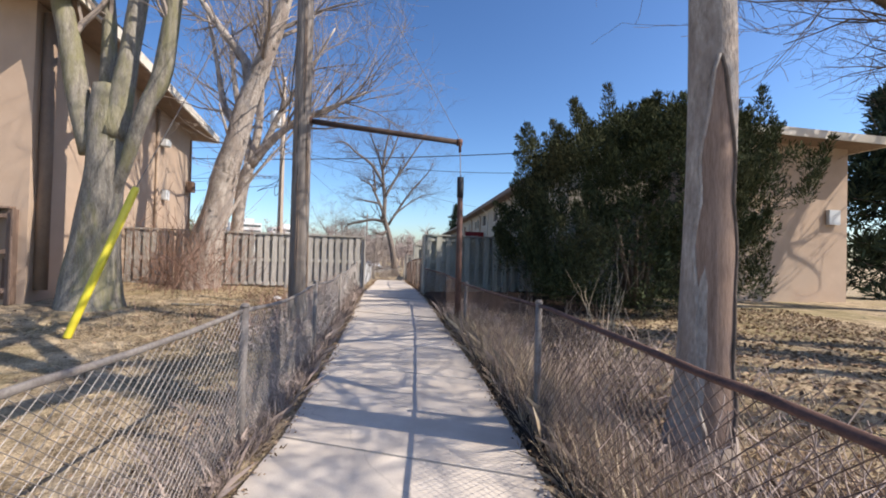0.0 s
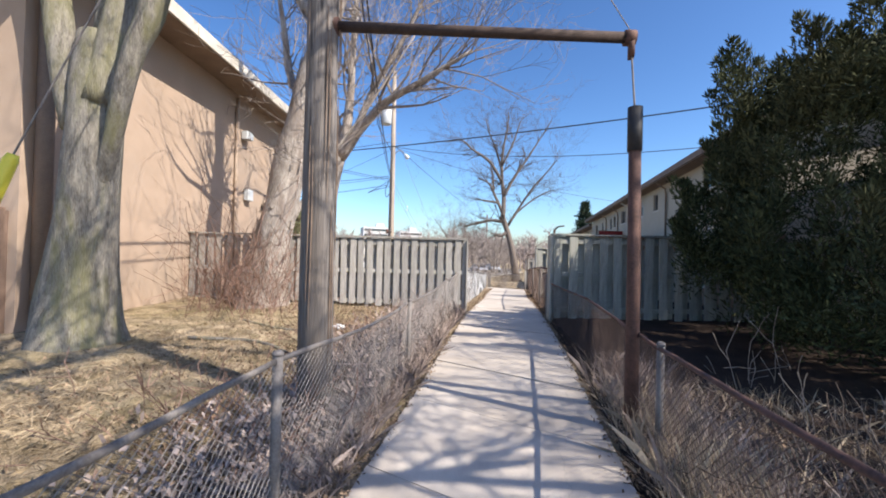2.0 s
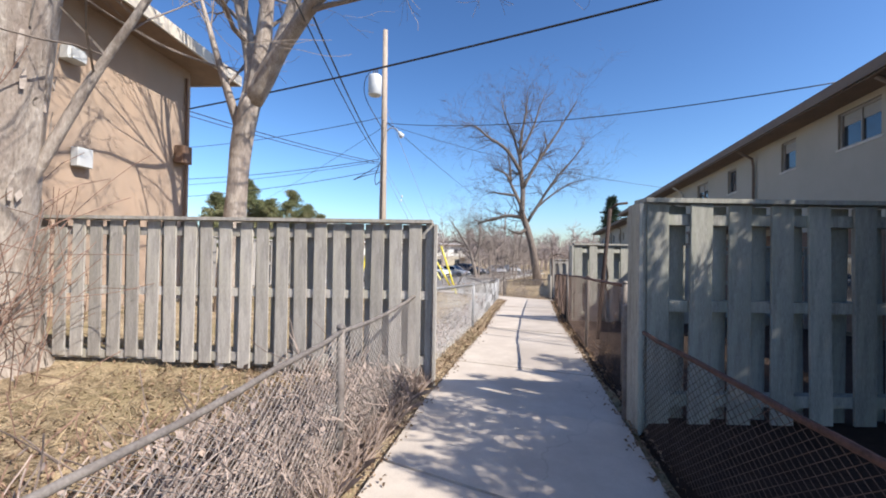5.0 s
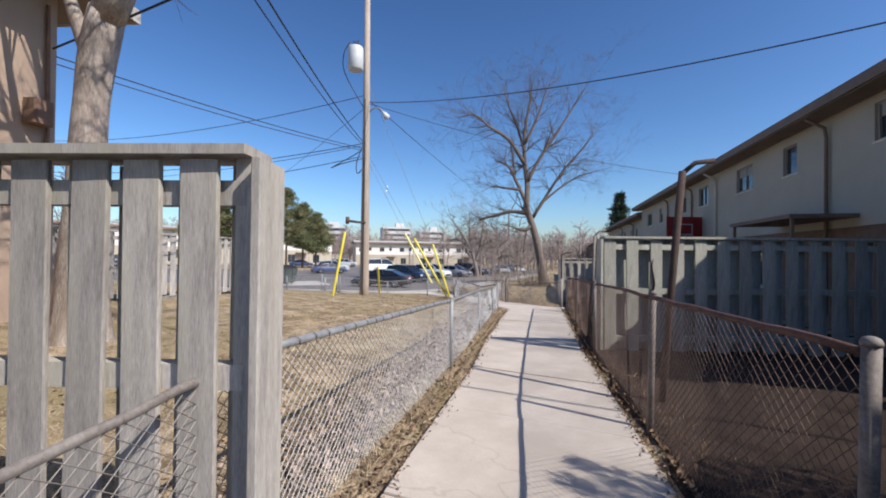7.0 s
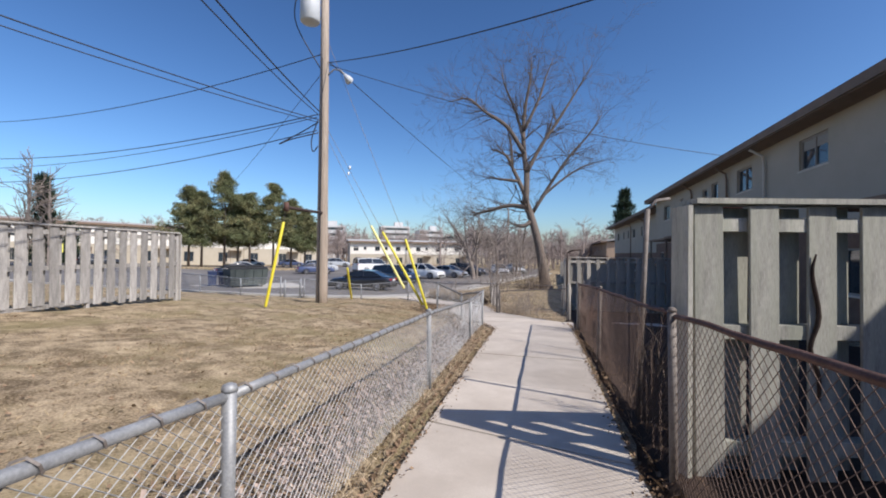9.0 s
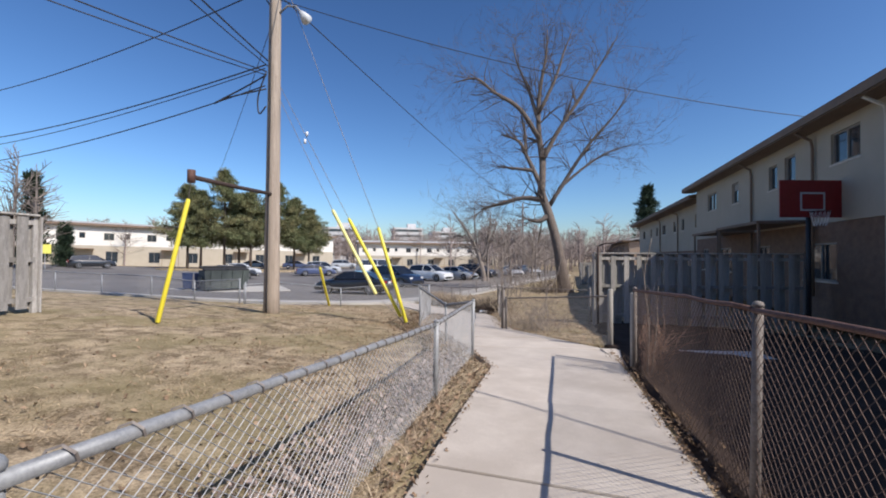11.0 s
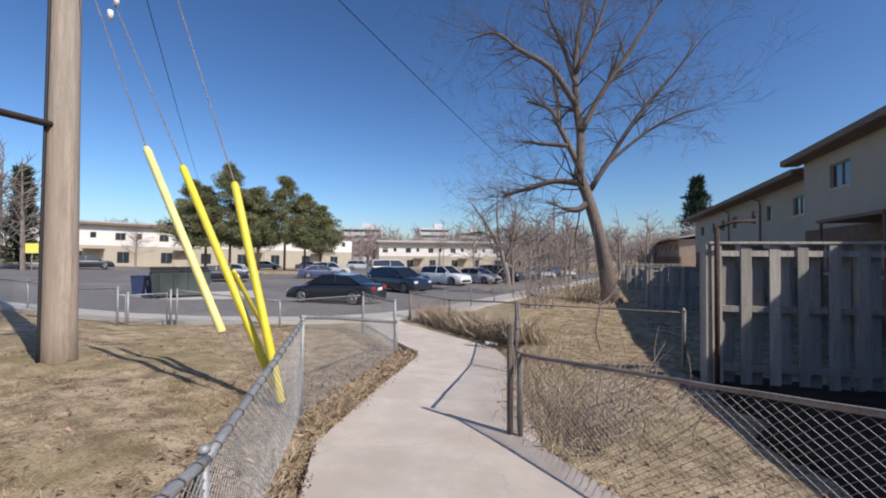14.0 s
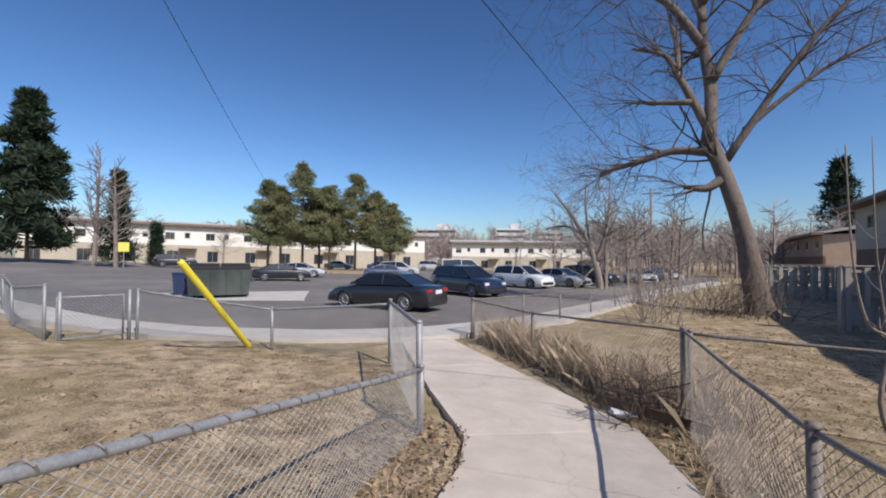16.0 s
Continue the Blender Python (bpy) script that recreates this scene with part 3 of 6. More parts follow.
for k in range(-9, 14):
    for d in (1, -1):
        a, b = k * 0.075, k * 0.075 + d * 0.76
        lo, hi = 0, 1
        for f0, f1 in ((a, b), (0.95 - a, 0.95 - b)):
            if f0 < 0 and f1 < 0:
                lo, hi = 1, 0
            elif f0 < 0:
                lo = max(lo, f0 / (f0 - f1))
            elif f1 < 0:
                hi = min(hi, f0 / (f0 - f1))
        if hi > lo:
            q = [(-0.15 * (a + (b - a) * t) / 0.95, -0.1 - (a + (b - a) * t), 0.12 + 0.76 * t) for t in (lo, hi)]
            s.tube(q, 0.002, 3, cap=False)
part("wire_mesh", s, M_GALVW, gate)


# ---- shadow-box board fences ----
BOARD_MESH = {}


def board_mesh(h, w, m):
    key = (round(h, 2), round(w, 3), m.name)
    if key not in BOARD_MESH:
        s = Shape()
        s.box((w, 0.022, h), (0, 0, h / 2), ch=0.004)
        BOARD_MESH[key] = s.mesh("board", m)
    return BOARD_MESH[key]


def board_fence(start, yaw, length, label, h=1.8, m=M_BOARD, w=0.14, step=0.205, base=0.08, cap=True, end_post=True, sep=0.062):
    """yaw: degrees of the run's direction; boards alternate on both sides of the rails."""
    o = on_ground(*start)
    top = o.z + h
    d = Vector((math.cos(radians(yaw)), math.sin(radians(yaw)), 0))
    fence = thing("board_fence", label, "fence", Matrix.Translation(o) @ pose(0, 0, 0, 0, 0, yaw))
    npost = max(2, round(length / 2.4) + 1)
    for k in range(npost):
        x = length * k / (npost - 1)
        g = ground(o.x + d.x * x, o.y + d.y * x) - o.z
        s = Shape()
        s.box((0.086, 2 * sep - 0.03, h - g + 0.15), (0, 0, (h + g - 0.15) / 2), ch=0.006)
        part("post", s, m, fence, at=Matrix.Translation((x, 0, 0)))
    for v, nm in ((0.12, "bottom_rail"), (0.55, "middle_rail"), (0.95, "top_rail")):
        s = Shape()
        z0 = 0.05 + (h - 0.1) * v
        s.box((length, 2 * sep - 0.026, 0.09), (length / 2, 0, z0), ch=0.003)
        part(nm, s, m, fence)
    n = int(length / step)
    for k in range(n):
        x = (k + 0.5) * step
        g = ground(o.x + d.x * x, o.y + d.y * x) - o.z
        b0 = g + base + random.uniform(-0.02, 0.02)
        hh = round((h - b0 - (0.02 if cap else random.uniform(0, 0.06))) / 0.05) * 0.05
        me = board_mesh(hh, w if k % 2 == 0 else w * 1.3, m)
        side = -sep if k % 2 == 0 else sep
        part("board", me, None, fence, at=pose(x + random.uniform(-0.008, 0.008), side, h - 0.02 - hh - (0 if cap else random.uniform(0, 0.04)), random.uniform(-0.5, 0.5), random.uniform(-0.7, 0.7), random.uniform(-2, 2)))
    if cap:
        s = Shape()
        s.box((length + 0.06, 0.21, 0.035), (length / 2, 0, h + 0.01), ch=0.004)
        part("cap_board", s, m, fence)
    if end_post:
        s = Shape()
        s.box((0.035, 0.2, h - 0.02), (-0.065, 0, (h - 0.02) / 2), ch=0.004)
        part("end_board", s, m, fence)
    return fence


board_fence((-2.62, 13.45), 180 + 18, 9.2, "weathered grey shadow-box board fence behind bare trees", 1.75, M_BOARD, 0.106, 0.104, sep=0.048)
board_fence((-13.2, 24.7), -76, 10.6, "patchy grey board fence along the lawn", 1.92, M_BOARDD, 0.15, 0.158, sep=0.055)
board_fence((-0.55, 12.95), 19.5, 6.2, "green-grey shadow-box board fence beside a juniper", 1.85, M_BOARDG, 0.18, 0.166)
board_fence((-1.3, 19.35), 19.5, 6.0, "greenish shadow-box board fence in sun and shade", 1.85, M_BOARDG, 0.185, 0.177)
board_fence((-3.05, 34.1), 17, 6.2, "grey shadow-box board fence half in shade", 2.25, M_BOARD, 0.15, 0.20)
board_fence((-3.9, 47.5), 17, 6.5, "far grey board fence half in shade", 2.0, M_BOARD, 0.15, 0.22)
board_fence((-5.3, 62), 15, 6.5, "far pale board fence", 1.9, M_BOARD, 0.16, 0.24)
board_fence((-6.6, 78), 15, 6.5, "far pale board fence among trees", 1.9, M_BOARD, 0.16, 0.26)


# ---- walls with openings ----
def wall_shape(length, z0, z1, thick, openings):
    """A wall along x from 0 to length, outer face at y = 0, inwards to y = thick; openings: (x0, x1, z0, z1)."""
    s = Shape()
    xs = sorted({0, length, *[v for o in openings for v in o[:2]]})
    for a, b in zip(xs, xs[1:]):
        cuts = sorted((o[2], o[3]) for o in openings if o[0] <= a + 1e-6 and o[1] >= b - 1e-6)
        z = z0
        for c0, c1 in cuts + [(z1, z1)]:
            if c0 - z > 1e-4:
                s.box((b - a, thick, c0 - z), ((a + b) / 2, thick / 2, (z + c0) / 2))
            z = c1
    return s


def window_in(parent, x0, x1, z0, z1, panes=2, recess=0.09, blind=0.0, frame_m=None):
    w, h = x1 - x0, z1 - z0
    fm = frame_m or M_FRAME
    f = Shape()
    t = 0.05
    for sx, sz, px, pz in ((w, t, 0, h / 2 - t / 2), (w, t, 0, -h / 2 + t / 2), (t, h, -w / 2 + t / 2, 0), (t, h, w / 2 - t / 2, 0)):
        f.box((sx, 0.06, sz), (px, 0, pz))
    for k in range(1, panes):
        f.box((t * 0.8, 0.05, h), (-w / 2 + w * k / panes, 0, 0))
    win = part("window", f, fm, parent, at=pose((x0 + x1) / 2, recess, (z0 + z1) / 2))
    for k in range(panes):
        g = Shape()
        g.box((w / panes - 0.02, 0.012, h - 0.04), (-w / 2 + w * (k + 0.5) / panes, 0.02, 0))
        part("pane", g, M_GLASS, win)
    if blind:
        g = Shape()
        g.box((w - 0.12, 0.008, (h - 0.1) * blind), (0, 0.008, (h - 0.1) * (1 - blind) / 2))
        part("blind", g, M_BLIND, win)
    g = Shape()
    g.box((w + 0.12, 0.16, 0.05), (0, -0.03, -h / 2 - 0.026), ch=0.01)
    part("sill", g, M_FASCIA, win)
    return win


# ---- buildings ----
def row_block(at, length, depth, wins, ztop, label, downs=(), canopies=(), low=(), z_low=2.35, upper=M_CREAM, lower=M_BRICK, over=1.0, roof_t=0.22, rise=0.9, back=True):
    """A two-storey terrace: outer face along local x at y = 0, the body behind it. wins, low: (x0, x1, z0, z1)."""
    b = thing("terrace_house", label, "house", at)
    part("upper_wall", wall_shape(length, z_low, ztop, 0.2, wins), upper, b)
    lo = wall_shape(length, -0.6, z_low - 0.004, 0.2, low)
    part("lower_wall", lo, lower, b, at=pose(0, 0.03, 0))
    for x in (0.1, length - 0.1):
        s = Shape()
        s.box((0.2, depth - 0.2, ztop + 0.6), (x, depth / 2 + 0.1, (ztop - 0.6) / 2))
        part("side_wall", s, upper, b)
    s = Shape()
    s.box((length - 0.4, 0.2, ztop + 0.6), (length / 2, depth - 0.1, (ztop - 0.6) / 2))
    part("back_wall", s, upper, b)
    # added near-black sheet: the shade of unlit rooms as a colour
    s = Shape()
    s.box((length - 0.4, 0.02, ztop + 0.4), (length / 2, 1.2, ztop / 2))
    part("room_shade_sheet", s, M_DARK, b)
    for w in wins:
        window_in(b, *w, panes=2 if w[1] - w[0] > 0.9 else 1, blind=random.choice((0, 0, 0.35)))
    for w in low:
        window_in(b, *w, panes=2 if w[1] - w[0] > 0.9 else 1)
    # low-pitched roof with deep eaves
    r = Shape()
    x0, x1, y0, y1, ym = -0.5, length + 0.5, -over, depth + over, depth / 2
    prof = [(y0, ztop - 0.05), (y0, ztop - 0.05 + roof_t), (ym, ztop + roof_t + rise), (y1, ztop - 0.05 + roof_t), (y1, ztop - 0.05), (ym, ztop + rise - 0.1)]
    for x in (x0, x1):
        r.v += [(x, y, z) for y, z in prof]
    r.f = [(0, 1, 7, 6), (1, 2, 8, 7), (2, 3, 9, 8), (3, 4, 10, 9), (4, 5, 11, 10), (5, 0, 6, 11), (0, 5, 2, 1), (5, 4, 3, 2), (6, 7, 8, 11), (11, 8, 9, 10)]
    part("roof", r, M_ROOF, b)
    s = Shape()
    s.box((length + 1.0, 0.03, roof_t + 0.02), (length / 2, -over - 0.018, ztop - 0.05 + roof_t / 2))
    for x in (-0.518, length + 0.518):
        s.box((0.03, over, roof_t), (x, -over / 2, ztop + 0.06))
    part("fascia", s, M_SOFFIT, b)
    s = Shape()
    s.box((length + 0.9, over - 0.06, 0.02), (length / 2, -over / 2, ztop - 0.08))
    part("soffit", s, M_SOFFIT, b)
    for x, m in downs:
        s = Shape()
        s.tube([(x, -over + 0.12, ztop - 0.1), (x, -0.12, ztop - 0.35), (x, -0.08, ztop - 0.6), (x, -0.08, 0.1)], 0.045, 8)
        part("downpipe", s, m, b, smooth=True)
    for x0c, x1c, zc, dc in canopies:
        s = Shape()
        s.box((x1c - x0c, dc, 0.1), ((x0c + x1c) / 2, -dc / 2, zc), ch=0.01)
        c = part("canopy", s, M_SOFFIT, b)
        for px in (x0c + 0.1, x1c - 0.1):
            s = Shape()
            s.box((0.07, 0.07, zc + 0.4), (px, -dc + 0.1, (zc - 0.5) / 2))
            part("canopy_post", s, M_SOFFIT, c)
    return b


# the terrace along the path's right-hand yards; its face looks west
FAC = 95.2


def face_back(x_far, y_far, z, yaw_back):
    return Matrix.Translation((x_far, y_far, z)) @ pose(0, 0, 0, 0, 0, yaw_back)


L1 = 32.5
far1 = Vector((5.08, 16.9, 0)) + L1 * Vector((math.cos(radians(FAC)), math.sin(radians(FAC)), 0))


def from_near(a, b):
    return L1 - 2.3 - b, L1 - 2.3 - a


wins1 = []
for a, w, z0, z1 in ((1.2, 1.35, 4.25, 5.1), (4.3, 0.75, 4.2, 5.05), (8.1, 0.75, 4.1, 4.98), (10.9, 1.35, 4.06, 4.96), (15.3, 1.3, 4.02, 4.92), (18.6, 0.75, 3.95, 4.85), (19.9, 0.7, 3.86, 4.76), (23.6, 0.8, 3.8, 4.75), (26.6, 1.4, 3.82, 4.74)):
    wins1.append((*from_near(a, a + w), z0, z1))
lows1 = [(*from_near(a, a + w), 0.6, 1.75) for a, w in ((2.0, 1.6), (9.5, 1.6), (16.4, 1.7), (20.6, 1.2), (24.6, 1.6), (28.0, 1.0))]
row_block(face_back(far1.x, far1.y, 0, FAC - 180), L1, 9, wins1, 5.32, "long cream and brown-brick two-storey terrace with brown eaves", over=0.65,
          downs=[(L1 - 2.8, M_SOFFIT), (L1 - 8.9, M_SOFFIT), (L1 - 16.5, M_FASCIA), (L1 - 19.7, M_SOFFIT), (L1 - 24.3, M_SOFFIT)],
          canopies=[(*from_near(17.6, 21.5), 2.45, 1.5), (*from_near(21.9, 25.5), 2.4, 1.4), (*from_near(5.5, 9.0), 2.6, 1.4)], low=lows1)
L2 = 26
near2 = far1 + Vector((0.7, 1.2, 0))
far2 = near2 + L2 * Vector((math.cos(radians(FAC)), math.sin(radians(FAC)), 0))
row_block(face_back(far2.x, far2.y, -0.6, FAC - 180), L2, 9, [(L2 - a - w, L2 - a, 3.9, 4.8) for a, w in ((1.0, 1.3), (5.2, 0.75), (7.8, 0.75), (11.5, 1.3), (15, 0.75), (18, 0.75), (22, 1.3))], 5.6,
          "second two-storey cream terrace further along the gardens", downs=[(L2 - 6.8, M_SOFFIT), (L2 - 13.5, M_SOFFIT)], low=[(L2 - 5, L2 - 3.4, 0.6, 1.7), (L2 - 12, L2 - 10, 0.6, 1.7)])
row_block(face_back(-3.0, 118, -1.0, FAC - 180), 30, 9, [(a, a + 1.2, 3.2, 4.1) for a in (2, 7, 12, 17, 22, 27)], 4.6, "far low brown terrace behind the trees", upper=M_STUC, lower=M_BRICK)


def tan_house(at, length, depth, ztop, label, details=True, face_wins=()):
    """A stuccoed block: the visible face along local x at y = 0."""
    b = thing("stucco_house", label, "house", at)
    part("wall", wall_shape(length, -0.6, ztop, 0.25, face_wins), M_STUC, b)
    for x in (0.125, length - 0.125):
        s = Shape()
        s.box((0.25, depth - 0.25, ztop + 0.6), (x, depth / 2 + 0.125, (ztop - 0.6) / 2))
        part("side_wall", s, M_STUC, b)
    s = Shape()
    s.box((length - 0.5, 0.25, ztop + 0.6), (length / 2, depth - 0.125, (ztop - 0.6) / 2))
    part("back_wall", s, M_STUC, b)
    s = Shape()
    s.box((length + 1.6, depth + 1.6, 0.22), (length / 2, depth / 2, ztop + 0.10))
    r = part("roof", s, M_ROOF, b)
    f = Shape()
    for k in range(4):
        if k < 2:
            f.box((length + 1.66, 0.03, 0.26), (length / 2, -0.818 if k == 0 else depth + 0.818, ztop + 0.1))
        else:
            f.box((0.03, depth + 1.6, 0.26), (-0.818 if k == 2 else length + 0.818, depth / 2, ztop + 0.1))
    part("fascia", f, M_FASCIA, r)
    s = Shape()
    s.box((length + 1.5, depth + 1.5, 0.02), (length / 2, depth / 2, ztop - 0.015))
    part("soffit", s, M_SOFFIT, r)
    for w in face_wins:
        window_in(b, *w)
    return b


# left house: long wall facing the path, seen between the trees
WL = 106.0
cl = Vector((-10.3, 16.7, 0.45))
LH = 9.4
nl = cl - LH * Vector((math.cos(radians(WL)), math.sin(radians(WL)), 0))
left_house = tan_house(Matrix.Translation(nl) @ pose(0, 0, 0, 0, 0, WL), LH, 9, 5.55, "tan stucco house with pale overhanging roof edge and a wall lamp")
s = Shape()
s.tube([(5.8, -0.06, 5.4), (5.8, -0.06, 0.3)], 0.045, 8)
part("downpipe", s, M_STUC, left_house, smooth=True)
s = Shape()
s.box((0.32, 0.2, 0.22), (6.25, -0.12, 4.45), ch=0.03)
s.box((0.26, 0.03, 0.16), (6.25, -0.235, 4.43))
part("wall_lamp", s, M_GREYM, left_house, "dark box-shaped wall lamp")
s = Shape()
s.box((0.3, 0.16, 0.32), (6.5, -0.09, 2.75), ch=0.02)
part("meter_box", s, M_GREYM, left_house, "grey metal meter box")
s = Shape()
s.box((0.32, 0.25, 0.4), (9.0, -0.14, 3.4), ch=0.03)
s.tube([(9.2, -0.05, 5.3), (9.22, -0.06, 3.2), (9.2, -0.05, 0.3)], 0.03, 8)
part("service_box", s, M_BRICK, left_house, "rusty brown service box with conduit")
s = Shape()
s.box((0.8, 0.8, 0.55), (6.1, 1.0, 6.05), ch=0.04)
for k in range(5):
    s.box((0.82, 0.82, 0.02), (6.1, 1.0, 5.86 + k * 0.09), ch=0.04)
part("air_conditioner", s, M_GREYM, left_house, "grey louvred rooftop cooling unit")
s = Shape()
s.tube([(0.25, -0.1, 5.4), (0.25, -0.1, 0.1)], 0.11, 8)
part("brown_downpipe", s, M_SOFFIT, left_house, smooth=True)

# white neighbour glimpsed past the tan house
wh = thing("white_house", "white-sided house glimpsed beyond a tan house", "house", Matrix.Translation((-15.5, 12.5, 0.4)) @ pose(0, 0, 0, 0, 0, 150))
part("wall", wall_shape(9, -0.6, 5.2, 0.25, [(5.0, 6.4, 2.9, 4.1)]), M_WHITEW, wh, at=pose(9, 0, 0, 0, 0, 180))
s = Shape()
s.box((9.6, 6.5, 0.25), (4.5, 2.9, 5.32))
part("roof", s, M_ROOF, wh)
board_fence((-7.9, 7.55), 196, 4.5, "dark brown board fence beside the tan house", 1.75, M_BOARDB, 0.15, 0.16, cap=True)

# house to the right of the start, behind the juniper
right_house = tan_house(Matrix.Translation((8.2, 13.3, 0.0)) @ pose(0, 0, 0, 0, 0, 11), 6.0, 2.2, 5.55, "tan stucco house in shade with a pale roof edge")
s = Shape()
s.box((1.2, 0.9, 0.5), (1.6, 1.0, 5.95), ch=0.05)
part("roof_hatch", s, M_WHITEW, right_house)
s = Shape()
s.box((0.5, 0.12, 0.5), (5.3, -0.07, 3.1), ch=0.02)
part("vent_box", s, M_GREYM, right_house)


def far_row(p0, p1, z0, z1, hgt, label, n=9):
    a, b = Vector((*p0, 0)), Vector((*p1, 0))
    length = (b - a).length
    yaw = math.degrees(math.atan2(b.y - a.y, b.x - a.x))
    tilt = math.degrees(math.atan2(z1 - z0, length))
    at = Matrix.Translation((a.x, a.y, z0)) @ pose(0, 0, 0, 0, -tilt, yaw)
    u = length / n
    wins, low, can = [], [], []
    for k in range(n):
        wins += [(k * u + u * 0.15, k * u + u * 0.38, hgt * 0.64, hgt * 0.82), (k * u + u * 0.62, k * u + u * 0.75, hgt * 0.68, hgt * 0.82)]
        low += [(k * u + u * 0.2, k * u + u * 0.48, 0.5, hgt * 0.36)]
        if k % 2:
            can.append((k * u + u * 0.5, k * u + u * 0.95, hgt * 0.42, 1.6))
    b2 = row_block(at, length, 8, wins, hgt, label, canopies=can, low=low, z_low=hgt * 0.5, upper=M_WHITEW, lower=M_CREAM, over=0.9, roof_t=0.35, rise=0.5)
    return b2


far_row((-97, 42), (-64, 101), -0.5, -1.6, 6.9, "long white two-storey terrace across the parking lot", 11)
far_row((-60, 106), (-30, 129), -1.9, -1.9, 6.0, "white two-storey terrace at the end of the parking lot", 7)

# grey tower blocks in the distance
for x, y, w, h, yaw in ((-108, 226, 16, 18.5, 35), (-92, 240, 14, 17, 35), (-130, 190, 20, 17, 30)):
    t = thing("tower_block", "distant pale office block with banded windows", "building", Matrix.Translation((x, y, -2)) @ pose(0, 0, 0, 0, 0, yaw), "distant blocks")
    s = Shape()
    s.box((w, 14, h), (0, 7, h / 2))
    part("wall", s, M_HI, t)
    s = Shape()
    s.box((w * 0.3, 4, 2.5), (w * 0.15, 6, h + 1.25))
    part("plant_room", s, M_HI, t)
    for k in range(5):
        s = Shape()
        s.box((w * 0.94, 0.1, 1.3), (0, -0.03, h - 1.6 - k * 3.0))
        part("window_band", s, M_GLASS, t)


# ---- trees ----
def grow(sh, p, d, length, r, depth, spread=0.55, n=5, up=0.12, twist=0.25, ends=None, side=3):
    pts, rad = [Vector(p)], [r]
    d = Vector(d).normalized()
    for k in range(n):
        d = (d + Vector((random.gauss(0, twist), random.gauss(0, twist), random.gauss(0, twist) + up)) * 0.45).normalized()
        pts.append(pts[-1] + d * length / n)
        rad.append(max(0.004, r * (1 - 0.75 * (k + 1) / n)))
    sh.tube(pts, rad, 6 if r > 0.05 else (4 if r > 0.015 else 3), cap=False)
    if ends is not None:
        ends.append(pts[-1])
    if depth <= 0:
        return
    for k in range(side):
        i = random.randint(1, n)
        base = pts[i]
        q = Vector((random.gauss(0, 1), random.gauss(0, 1), random.gauss(0, 0.8)))
        dd = (d + q * spread).normalized()
        grow(sh, base, dd, length * random.uniform(0.45, 0.75), max(0.005, rad[i] * 0.7), depth - 1, spread, n, up, twist, ends, side)


def limb(sh, pts, radii, n=10, flute=0.25):
    """A big limb through points, smoothed by a Catmull-Rom curve."""
    P = [Vector(p) for p in pts]
    P = [P[0] * 2 - P[1]] + P + [P[-1] * 2 - P[-2]]
    out, rad = [], []
    for i in range(1, len(P) - 2):
        for k in range(4):
            t = k / 4
            a, b, c, d = P[i - 1:i + 3]
            out.append(0.5 * ((2 * b) + (c - a) * t + (2 * a - 5 * b + 4 * c - d) * t * t + (3 * b - a - 3 * c + d) * t ** 3))
            rad.append(radii[i - 1] + (radii[i] - radii[i - 1]) * t)
    out.append(P[-2])
    rad.append(radii[-1])
    sh.tube(out, rad, n, flute=flute)
    return out, rad


def tree(name, label, base, bark, trunk_limbs, boughs, twig_len=2.0, depth=3, side=3, twig_mat=None, up=0.12, spread=0.6, thin=0.4, plates=0, flake=None):
    """trunk_limbs: (points, radii) relative to the base; boughs: indices from which twigs grow, with counts."""
    b = on_ground(*base)
    t = thing(name, label, "tree", Matrix.Translation(b))
    tr = Shape()
    curves = []
    for pts, radii in trunk_limbs:
        curves.append(limb(tr, pts, radii, 14 if radii[0] > 0.2 else 8))
    part("trunk", tr, bark, t, smooth=True)
    if plates:
        pl = Shape()
        for (out, rad), share in zip(curves, (1.0, 0.5, 0.4, 0.4, 0.3, 0.3, 0.2, 0.2, 0.2)):
            for _ in range(int(plates * share)):
                i = random.randint(1, len(out) - 2)
                if rad[i] < 0.07:
                    continue
                d = (out[i + 1] - out[i - 1]).normalized()
                a = random.uniform(0, 6.28)
                u = d.orthogonal().normalized()
                w = d.cross(u)
                L, half = random.uniform(0.08, 0.34), random.uniform(0.012, 0.032)
                o = out[i].lerp(out[i + 1], random.random())
                ring = []
                for q, tt in ((-1, 0), (-0.6, 0.5), (-0.9, 1)):
                    e = half * (1.2 - abs(tt - 0.5))
                    for sg in (-1, 1):
                        aa = a + sg * e / rad[i]
                        lift = rad[i] * random.uniform(0.97, 1.05) + 0.006 + 0.014 * (1 - tt) * random.random()
                        ring.append(o + d * (tt - 0.5) * L + (u * math.cos(aa) + w * math.sin(aa)) * lift)
                pl.add(ring, ((0, 1, 3, 2), (2, 3, 5, 4)))
        tagged(part("bark_flake", pl, flake or bark, t), kind="stuff")
    cr = Shape()
    for idx, count, start in boughs:
        out, rad = curves[idx]
        for _ in range(count):
            i = random.randint(int(len(out) * start), len(out) - 1)
            d = (out[min(i + 1, len(out) - 1)] - out[max(i - 1, 0)]).normalized()
            q = Vector((random.gauss(0, 1), random.gauss(0, 1), random.gauss(0, 0.7)))
            grow(cr, out[i], (d + q * spread).normalized(), twig_len * random.uniform(0.6, 1.3), max(0.008, rad[i] * thin), depth, spread, 5, up, 0.3, None, side)
    part("crown", cr, twig_mat or M_TWIG, t, "bare winter twigs")
    return t


